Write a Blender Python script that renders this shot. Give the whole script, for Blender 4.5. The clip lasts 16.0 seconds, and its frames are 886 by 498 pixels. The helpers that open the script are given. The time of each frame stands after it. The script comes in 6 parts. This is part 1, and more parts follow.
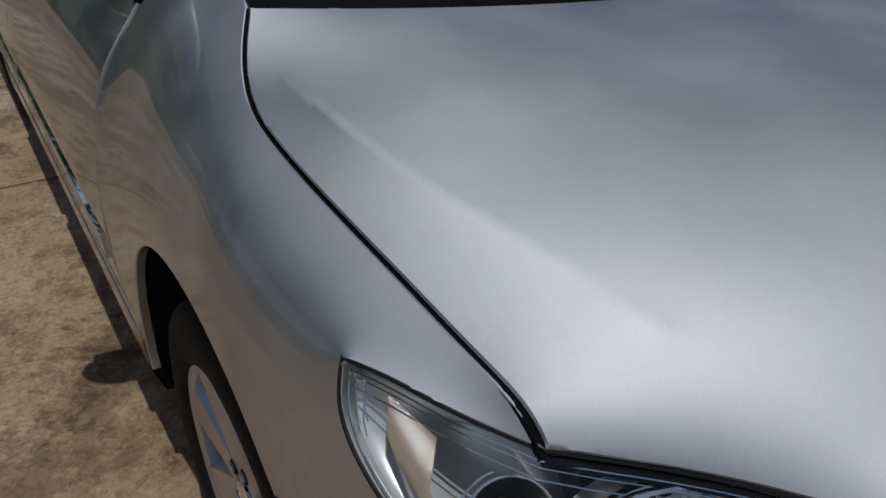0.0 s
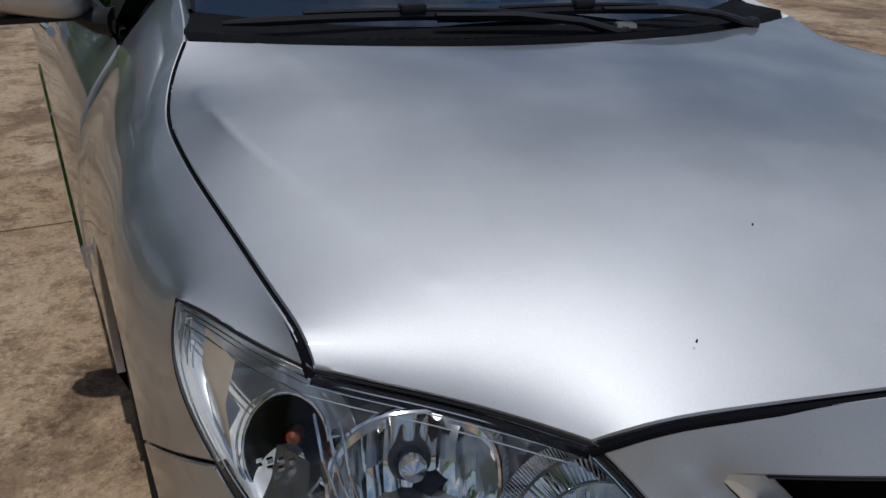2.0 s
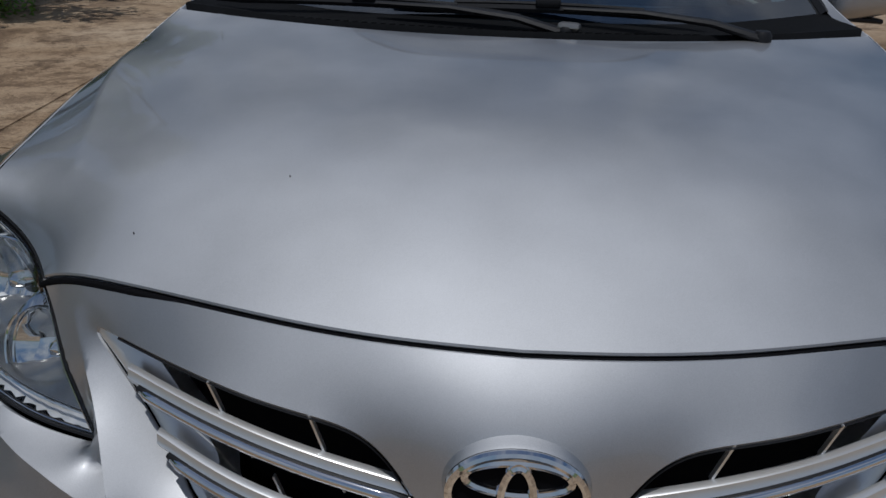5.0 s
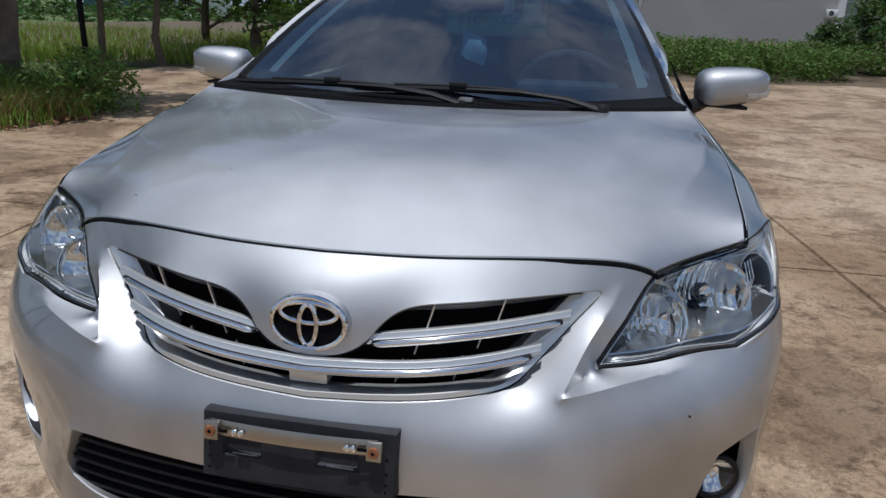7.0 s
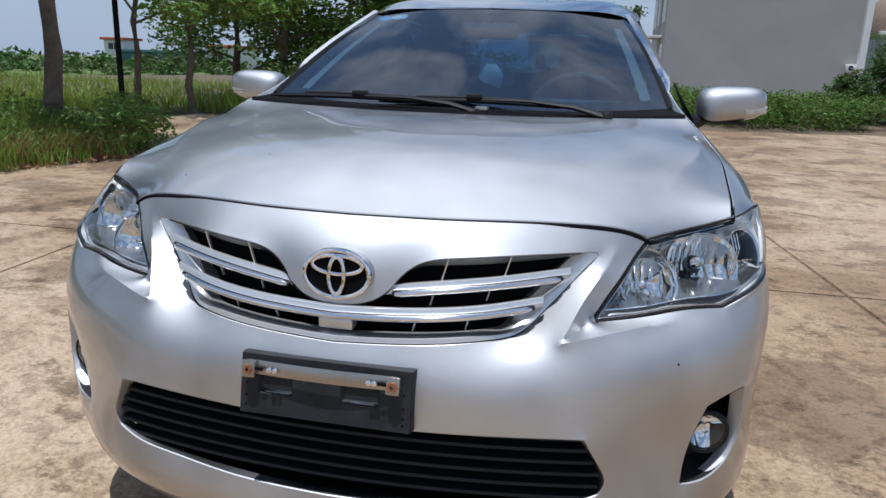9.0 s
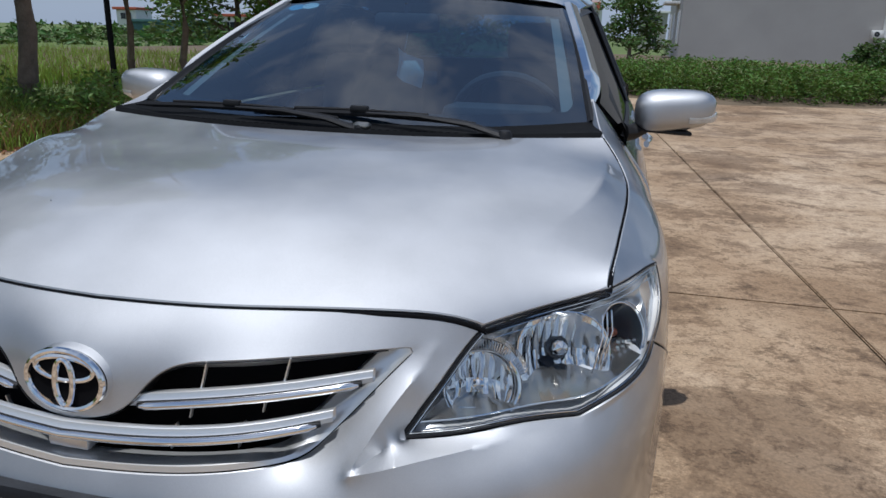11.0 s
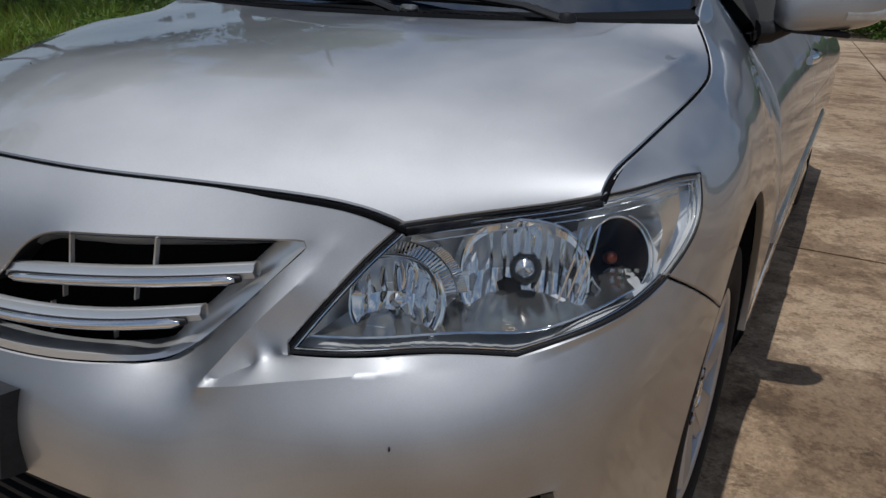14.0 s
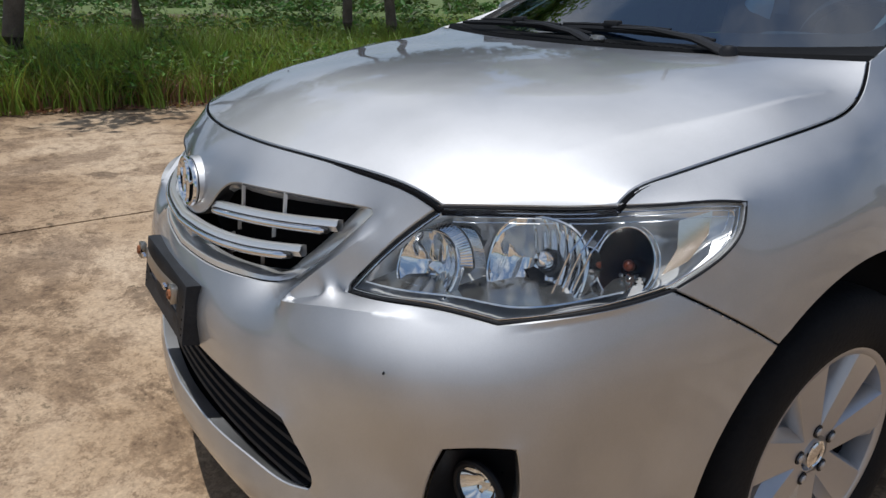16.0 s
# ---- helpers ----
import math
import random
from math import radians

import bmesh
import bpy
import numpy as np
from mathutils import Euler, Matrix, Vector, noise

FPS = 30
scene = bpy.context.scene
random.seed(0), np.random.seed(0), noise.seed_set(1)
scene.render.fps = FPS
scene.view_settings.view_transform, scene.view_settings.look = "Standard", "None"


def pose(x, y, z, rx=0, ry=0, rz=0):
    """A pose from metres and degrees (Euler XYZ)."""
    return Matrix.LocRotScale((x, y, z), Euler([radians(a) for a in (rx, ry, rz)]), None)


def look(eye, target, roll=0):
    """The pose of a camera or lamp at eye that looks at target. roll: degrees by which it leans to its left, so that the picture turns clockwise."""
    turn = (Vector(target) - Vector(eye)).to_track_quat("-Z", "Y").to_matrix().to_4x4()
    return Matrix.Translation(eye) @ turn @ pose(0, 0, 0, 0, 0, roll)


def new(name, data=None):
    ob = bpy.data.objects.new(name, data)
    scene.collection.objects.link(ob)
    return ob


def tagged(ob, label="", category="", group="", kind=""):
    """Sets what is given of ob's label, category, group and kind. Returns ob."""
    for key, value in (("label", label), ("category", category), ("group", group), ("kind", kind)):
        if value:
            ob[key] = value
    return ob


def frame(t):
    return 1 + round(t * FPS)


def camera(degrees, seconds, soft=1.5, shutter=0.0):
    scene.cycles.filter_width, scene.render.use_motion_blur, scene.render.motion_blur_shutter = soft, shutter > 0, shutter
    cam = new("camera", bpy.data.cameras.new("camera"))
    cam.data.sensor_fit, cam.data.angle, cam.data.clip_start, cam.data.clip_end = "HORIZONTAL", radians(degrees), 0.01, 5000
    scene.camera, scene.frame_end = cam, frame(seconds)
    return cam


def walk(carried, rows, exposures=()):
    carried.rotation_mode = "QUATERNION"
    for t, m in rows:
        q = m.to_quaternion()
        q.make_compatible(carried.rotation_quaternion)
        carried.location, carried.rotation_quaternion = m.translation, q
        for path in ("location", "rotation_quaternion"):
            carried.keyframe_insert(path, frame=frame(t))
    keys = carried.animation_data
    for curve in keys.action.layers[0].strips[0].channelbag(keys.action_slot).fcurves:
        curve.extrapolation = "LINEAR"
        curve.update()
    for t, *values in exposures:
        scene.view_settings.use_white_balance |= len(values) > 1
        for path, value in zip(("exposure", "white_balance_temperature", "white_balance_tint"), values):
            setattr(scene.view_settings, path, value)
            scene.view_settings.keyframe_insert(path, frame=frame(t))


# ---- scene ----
cam = camera(64.34, 16.0)
PATH = [
    (0.0, -1.004, 0.157, 1.219, 57.47, -3.04, -34.42),
    (0.5, -1.034, 0.173, 1.271, 58.18, -2.70, -31.44),
    (1.0, -1.035, 0.146, 1.290, 60.93, -2.21, -31.15),
    (1.5, -0.971, 0.059, 1.211, 63.43, -2.89, -30.03),
    (2.0, -0.890, -0.086, 1.194, 63.68, -2.84, -29.46),
    (2.5, -0.741, -0.173, 1.197, 63.05, -2.55, -26.11),
    (3.0, -0.605, -0.246, 1.204, 62.85, -2.61, -19.90),
    (3.5, -0.497, -0.332, 1.218, 62.79, -2.49, -15.03),
    (4.0, -0.377, -0.394, 1.229, 62.64, -2.21, -9.34),
    (4.5, -0.200, -0.403, 1.226, 62.86, -1.83, -2.15),
    (5.0, -0.045, -0.454, 1.224, 62.95, -1.54, 4.16),
    (5.2, 0.007, -0.499, 1.239, 62.84, -1.51, 6.07),
    (7.3, 0.399, -1.019, 1.216, 72.55, -1.85, 10.92),
    (7.5, 0.398, -1.047, 1.207, 73.11, -1.93, 11.22),
    (8.0, 0.402, -1.100, 1.149, 74.64, -1.83, 11.82),
    (8.5, 0.421, -1.143, 1.116, 75.13, -1.87, 12.06),
    (9.0, 0.439, -1.146, 1.115, 75.49, -1.76, 12.41),
    (9.5, 0.440, -1.150, 1.117, 75.26, -1.76, 12.72),
    (10.0, 0.530, -1.084, 1.245, 74.59, -1.51, 13.03),
    (10.2, 0.597, -1.018, 1.276, 74.15, -1.46, 13.09),
    (12.3, 0.751, -0.404, 1.077, 69.98, -1.93, 17.81),
    (12.5, 0.752, -0.386, 1.068, 69.18, -2.06, 18.84),
    (13.0, 0.777, -0.361, 1.062, 68.47, -1.84, 21.84),
    (13.5, 0.831, -0.365, 1.061, 67.95, -1.55, 25.14),
    (14.0, 0.962, -0.404, 1.076, 68.38, -1.08, 30.00),
    (14.5, 1.070, -0.394, 1.106, 68.39, -1.32, 37.09),
    (15.0, 1.183, -0.311, 1.112, 69.25, -1.49, 45.57),
    (15.5, 1.259, -0.275, 1.126, 69.80, -1.47, 53.96),
    (16.0, 1.357, -0.289, 1.086, 70.23, -1.02, 57.46),
]
LIGHT = [(0.0, -1.15, 6050, 10), (0.5, -1.2, 6050, 10), (1.0, -0.97, 6050, 10), (1.5, -0.8, 6000, 10), (3.0, -1.12, 5950, 10), (5.2, -1.1, 5950, 10), (7.3, -0.28, 5850, 10), (8.5, 0.0, 5800, 10), (10.2, 0.05, 5800, 10), (12.3, -0.7, 6050, 10), (13.5, -0.68, 6100, 10), (14.5, -0.7, 6100, 10), (15.0, -0.45, 6100, 10), (16.0, -0.2, 6150, 10)]
walk(cam, [(t, pose(*p)) for t, *p in PATH], LIGHT)
# ---- world, sun ----
world = bpy.data.worlds.new("world")
scene.world = world
world.use_nodes = True
wn, wl = world.node_tree.nodes, world.node_tree.links
bg = wn["Background"]
bg.inputs["Strength"].default_value = 0.088
sky = wn.new("ShaderNodeTexSky")
sky.sky_type, sky.sun_disc = "NISHITA", False
sky.sun_elevation, sky.sun_rotation = radians(78), radians(198)
sky.dust_density, sky.air_density, sky.ozone_density = 0.6, 1.2, 1.5
cloud = wn.new("ShaderNodeTexNoise")
cloud.inputs["Scale"].default_value, cloud.inputs["Detail"].default_value = 2.6, 9
cloud.inputs["Roughness"].default_value, cloud.inputs["Distortion"].default_value = 0.58, 0.3
cramp = wn.new("ShaderNodeValToRGB")
cramp.color_ramp.elements[0].position, cramp.color_ramp.elements[1].position = 0.44, 0.68
cmix = wn.new("ShaderNodeMix")
cmix.data_type = "RGBA"
cmix.inputs["B"].default_value = (7.5, 7.6, 7.9, 1)
wl.new(cloud.outputs["Fac"], cramp.inputs["Fac"])
wl.new(cramp.outputs["Color"], cmix.inputs["Factor"])
wl.new(sky.outputs["Color"], cmix.inputs["A"])
wco, wz, wr, haze = wn.new("ShaderNodeTexCoord"), wn.new("ShaderNodeSeparateXYZ"), wn.new("ShaderNodeMapRange"), wn.new("ShaderNodeMix")
haze.data_type = "RGBA"
haze.inputs["B"].default_value = (4.2, 5.0, 6.3, 1)
wr.inputs["From Min"].default_value, wr.inputs["From Max"].default_value = 0.02, 0.30
wr.inputs["To Min"].default_value, wr.inputs["To Max"].default_value = 0.85, 0.0
wl.new(wco.outputs["Generated"], wz.inputs[0]), wl.new(wz.outputs["Z"], wr.inputs["Value"])
wl.new(wr.outputs["Result"], haze.inputs["Factor"]), wl.new(cmix.outputs["Result"], haze.inputs["A"])
wl.new(haze.outputs["Result"], bg.inputs["Color"])
sun = new("sun", bpy.data.lights.new("sun", "SUN"))
sun.data.energy, sun.data.angle, sun.data.color = 3.9, radians(0.6), (1.0, 0.96, 0.9)
sun.matrix_world = look((-0.5, -1.6, 10), (0, 0, 0))


# ---- materials ----
def material(name, colour, rough=0.5, metal=0.0, coat=0.0, vary=0.12, scale=6.0, fine=120.0, bump=0.0, spec=0.5, coat_rough=0.03):
    """A principled surface with stains at one scale and grain at another."""
    m = bpy.data.materials.new(name)
    m.use_nodes = True
    n, l = m.node_tree.nodes, m.node_tree.links
    p = n["Principled BSDF"]
    p.inputs["Roughness"].default_value, p.inputs["Metallic"].default_value = rough, metal
    p.inputs["Coat Weight"].default_value, p.inputs["Coat Roughness"].default_value = coat, coat_rough
    p.inputs["Specular IOR Level"].default_value = spec
    p.inputs["Base Color"].default_value = (*colour, 1)
    if vary:
        co = n.new("ShaderNodeTexCoord")
        a, b = n.new("ShaderNodeTexNoise"), n.new("ShaderNodeTexNoise")
        a.inputs["Scale"].default_value, a.inputs["Detail"].default_value = scale, 6
        b.inputs["Scale"].default_value, b.inputs["Detail"].default_value = fine, 3
        s = n.new("ShaderNodeMath")
        s.operation = "MULTIPLY_ADD"
        s.inputs[1].default_value = 0.5
        l.new(co.outputs["Object"], a.inputs["Vector"]), l.new(co.outputs["Object"], b.inputs["Vector"])
        l.new(b.outputs["Fac"], s.inputs[0]), l.new(a.outputs["Fac"], s.inputs[2])
        r = n.new("ShaderNodeMapRange")
        r.inputs["From Min"].default_value, r.inputs["From Max"].default_value = 0.4, 1.1
        r.inputs["To Min"].default_value, r.inputs["To Max"].default_value = 1 - vary, 1 + vary
        l.new(s.outputs[0], r.inputs["Value"])
        v = n.new("ShaderNodeVectorMath")
        v.operation = "SCALE"
        v.inputs[0].default_value = colour
        l.new(r.outputs["Result"], v.inputs["Scale"]), l.new(v.outputs["Vector"], p.inputs["Base Color"])
        if bump:
            bp = n.new("ShaderNodeBump")
            bp.inputs["Strength"].default_value, bp.inputs["Distance"].default_value = bump, 0.01
            l.new(b.outputs["Fac"], bp.inputs["Height"]), l.new(bp.outputs["Normal"], p.inputs["Normal"])
    return m


def glass(name, colour, rough=0.0, base=0.04):
    """Thin clear cover: mostly see-through, with mirror gloss that grows towards the edge-on view."""
    m = bpy.data.materials.new(name)
    m.use_nodes = True
    n, l = m.node_tree.nodes, m.node_tree.links
    n.remove(n["Principled BSDF"])
    t, g, x, f, p, q = (n.new("ShaderNode" + k) for k in ("BsdfTransparent", "BsdfGlossy", "MixShader", "LayerWeight", "Math", "Math"))
    t.inputs["Color"].default_value, g.inputs["Roughness"].default_value = (*colour, 1), rough
    f.inputs["Blend"].default_value = 0.5
    p.operation, q.operation = "POWER", "MULTIPLY_ADD"
    p.inputs[1].default_value, q.inputs[1].default_value, q.inputs[2].default_value = 4.5, 1 - base, base
    l.new(f.outputs["Facing"], p.inputs[0]), l.new(p.outputs[0], q.inputs[0])
    l.new(q.outputs[0], x.inputs[0]), l.new(t.outputs[0], x.inputs[1]), l.new(g.outputs[0], x.inputs[2])
    l.new(x.outputs[0], n["Material Output"].inputs["Surface"])
    return m


def metallic_paint(name, colour, rough, tight, soft):
    """Aluminium flakes in a broad and a tighter lobe under a clear, glossy coat."""
    m = bpy.data.materials.new(name)
    m.use_nodes = True
    n, l = m.node_tree.nodes, m.node_tree.links
    n.remove(n["Principled BSDF"])
    co, a, b = n.new("ShaderNodeTexCoord"), n.new("ShaderNodeTexNoise"), n.new("ShaderNodeTexNoise")
    a.inputs["Scale"].default_value, a.inputs["Detail"].default_value = 5, 8
    b.inputs["Scale"].default_value, b.inputs["Detail"].default_value = 1400, 2
    l.new(co.outputs["Object"], a.inputs["Vector"]), l.new(co.outputs["Object"], b.inputs["Vector"])
    s = n.new("ShaderNodeMath")
    s.operation = "ADD"
    l.new(a.outputs["Fac"], s.inputs[0]), l.new(b.outputs["Fac"], s.inputs[1])
    r = n.new("ShaderNodeMapRange")
    r.inputs["From Min"].default_value, r.inputs["From Max"].default_value = 0.6, 1.4
    r.inputs["To Min"].default_value, r.inputs["To Max"].default_value = 0.80, 1.20
    l.new(s.outputs[0], r.inputs["Value"])
    dust = n.new("ShaderNodeMapRange")
    dust.inputs["From Min"].default_value, dust.inputs["From Max"].default_value = 0.42, 0.68
    dust.inputs["To Min"].default_value, dust.inputs["To Max"].default_value = soft * 0.5, soft * 2.2
    l.new(a.outputs["Fac"], dust.inputs["Value"])
    v = n.new("ShaderNodeVectorMath")
    v.operation = "SCALE"
    v.inputs[0].default_value = colour
    l.new(r.outputs["Result"], v.inputs["Scale"])
    bp = n.new("ShaderNodeBump")
    bp.inputs["Strength"].default_value, bp.inputs["Distance"].default_value = 0.03, 0.01
    l.new(b.outputs["Fac"], bp.inputs["Height"])
    flake, fine, coat = (n.new("ShaderNodeBsdfAnisotropic") for _ in range(3))
    under, lobes = n.new("ShaderNodeBsdfDiffuse"), n.new("ShaderNodeMixShader")
    flake.distribution = fine.distribution = "BECKMANN"
    flake.inputs["Roughness"].default_value, fine.inputs["Roughness"].default_value, coat.inputs["Roughness"].default_value = rough, tight, 0.035
    for node in (flake, fine, under):
        l.new(v.outputs["Vector"], node.inputs["Color"])
    l.new(bp.outputs["Normal"], flake.inputs["Normal"]), l.new(bp.outputs["Normal"], fine.inputs["Normal"])
    lobes.inputs[0].default_value = 0.17
    l.new(flake.outputs[0], lobes.inputs[1]), l.new(fine.outputs[0], lobes.inputs[2])
    coat.inputs["Color"].default_value = (0.95, 0.96, 0.97, 1)
    f, x, y = n.new("ShaderNodeFresnel"), n.new("ShaderNodeMixShader"), n.new("ShaderNodeMixShader")
    f.inputs["IOR"].default_value = 1.5
    l.new(dust.outputs["Result"], x.inputs[0])
    l.new(lobes.outputs[0], x.inputs[1]), l.new(under.outputs[0], x.inputs[2])
    l.new(f.outputs[0], y.inputs[0]), l.new(x.outputs[0], y.inputs[1]), l.new(coat.outputs[0], y.inputs[2])
    l.new(y.outputs[0], n["Material Output"].inputs["Surface"])
    return m


PAINT = metallic_paint("silver_paint", (0.52, 0.525, 0.535), 0.65, 0.42, 0.07)
CHROME = material("chrome", (0.82, 0.83, 0.85), 0.06, 1.0, vary=0.04, scale=20)
SATIN = material("satin_silver", (0.76, 0.76, 0.75), 0.36, 0.8, 0.4, vary=0.05)
BLACK = material("black_plastic", (0.008, 0.008, 0.0095), 0.55, vary=0.3, bump=0.05, spec=0.35)
COWL = material("cowl_plastic", (0.008, 0.0085, 0.0095), 0.75, vary=0.25, scale=10, bump=0.06, spec=0.06)
# near-black for seals and dark parts; also stands in for shade in hollows
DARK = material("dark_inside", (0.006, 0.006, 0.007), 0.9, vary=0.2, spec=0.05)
RUBBER = material("tyre_rubber", (0.010, 0.010, 0.011), 0.8, vary=0.35, scale=14, bump=0.15, spec=0.2)
ALLOY = material("alloy", (0.52, 0.53, 0.55), 0.40, 0.8, 0.3, vary=0.05)
CLEAR = glass("clear_lens", (0.97, 0.98, 0.97))
SCREEN = glass("windscreen_glass", (0.23, 0.40, 0.54), base=0.27)
SIDEGLASS = glass("tinted_side_glass", (0.05, 0.055, 0.06), base=0.07)
HOUSING = material("lamp_housing", (0.84, 0.84, 0.84), 0.25, 0.6, vary=0.1, scale=25)
MIRRORED = material("reflector_chrome", (0.90, 0.91, 0.92), 0.06, 1.0, vary=0.05, scale=30)
SMOKED = material("smoked_reflector", (0.075, 0.075, 0.075), 0.22, 0.9, vary=0.2, scale=30)
FLOORGREY = material("satin_grey_panel", (0.38, 0.375, 0.36), 0.15, 0.9, vary=0.25, scale=30)
AMBER = material("amber_bulb", (0.20, 0.04, 0.01), 0.35, coat=0.1, vary=0.1)
RIBBED = material("ribbed_reflector", (0.78, 0.78, 0.77), 0.2, 1.0, vary=0.06, scale=30)
rn, rl = RIBBED.node_tree.nodes, RIBBED.node_tree.links
rco, rw, rb = rn.new("ShaderNodeTexCoord"), rn.new("ShaderNodeTexWave"), rn.new("ShaderNodeBump")
rw.bands_direction, rw.wave_profile = "Z", "SAW"
rw.inputs["Scale"].default_value = 110
rb.inputs["Strength"].default_value, rb.inputs["Distance"].default_value = 0.5, 0.002
rl.new(rco.outputs["Object"], rw.inputs["Vector"]), rl.new(rw.outputs["Fac"], rb.inputs["Height"])
rl.new(rb.outputs["Normal"], rn["Principled BSDF"].inputs["Normal"])
STEEL = material("brushed_steel", (0.42, 0.39, 0.35), 0.35, 1.0, vary=0.2, scale=9, fine=300)
DUSTY = material("dusty_plastic", (0.019, 0.0205, 0.024), 0.6, vary=0.45, scale=22, fine=200, bump=0.1, spec=0.3)
WORN = material("worn_grey_plastic", (0.24, 0.25, 0.26), 0.6, vary=0.5, scale=60)
RUST = material("rusty_nut", (0.24, 0.09, 0.035), 0.8, 0.2, vary=0.5, scale=60)
CABIN = material("cabin_trim", (0.06, 0.065, 0.075), 0.7, vary=0.2)
CREAM = material("cream_trim", (0.24, 0.25, 0.25), 0.7, vary=0.12)
BLUE = material("blue_sticker", (0.08, 0.50, 0.80), 0.6, vary=0.2, scale=40)
PALEBLUE = material("pale_cloth", (0.66, 0.85, 0.92), 0.8, vary=0.1)
WHITE = material("white_render", (0.75, 0.75, 0.73), 0.8, vary=0.1, scale=1.5)
GREYWALL = material("grey_render", (0.36, 0.35, 0.335), 0.85, vary=0.1, scale=0.5, fine=30)
PANE = material("dark_pane", (0.03, 0.035, 0.04), 0.12, vary=0.2)
ROOFRED = material("red_roof", (0.42, 0.10, 0.05), 0.7, vary=0.2)
TEAL = material("teal_sheet", (0.07, 0.16, 0.16), 0.6, vary=0.2)
STONE = material("brown_stone", (0.22, 0.16, 0.12), 0.85, vary=0.3)
BARK = material("bark", (0.15, 0.115, 0.085), 0.9, vary=0.45, scale=9, fine=60, bump=0.6)


def leafy(name, colour, var):
    m = bpy.data.materials.new(name)
    m.use_nodes = True
    n, l = m.node_tree.nodes, m.node_tree.links
    p = n["Principled BSDF"]
    p.inputs["Roughness"].default_value = 0.55
    g, h, t, x = n.new("ShaderNodeNewGeometry"), n.new("ShaderNodeHueSaturation"), n.new("ShaderNodeBsdfTranslucent"), n.new("ShaderNodeMixShader")
    r1, r2 = n.new("ShaderNodeMapRange"), n.new("ShaderNodeMapRange")
    r1.inputs["To Min"].default_value, r1.inputs["To Max"].default_value = 0.5 - var * 0.11, 0.5 + var * 0.05
    r2.inputs["To Min"].default_value, r2.inputs["To Max"].default_value = 1 - var, 1 + var
    l.new(g.outputs["Random Per Island"], r1.inputs["Value"]), l.new(g.outputs["Random Per Island"], r2.inputs["Value"])
    h.inputs["Color"].default_value = (*colour, 1)
    l.new(r1.outputs[0], h.inputs["Hue"]), l.new(r2.outputs[0], h.inputs["Value"])
    l.new(h.outputs[0], p.inputs["Base Color"]), l.new(h.outputs[0], t.inputs["Color"])
    x.inputs[0].default_value = 0.35
    l.new(p.outputs[0], x.inputs[1]), l.new(t.outputs[0], x.inputs[2]), l.new(x.outputs[0], n["Material Output"].inputs["Surface"])
    return m


LEAF = leafy("leaf", (0.135, 0.235, 0.04), 0.5)
LEAFDARK = leafy("leaf_dark", (0.07, 0.135, 0.028), 0.5)
GRASS = leafy("grass_blade", (0.20, 0.295, 0.04), 0.55)
HEDGE = leafy("hedge_leaf", (0.10, 0.185, 0.03), 0.5)
DRYLEAF = leafy("dry_leaf", (0.26, 0.15, 0.07), 0.6)


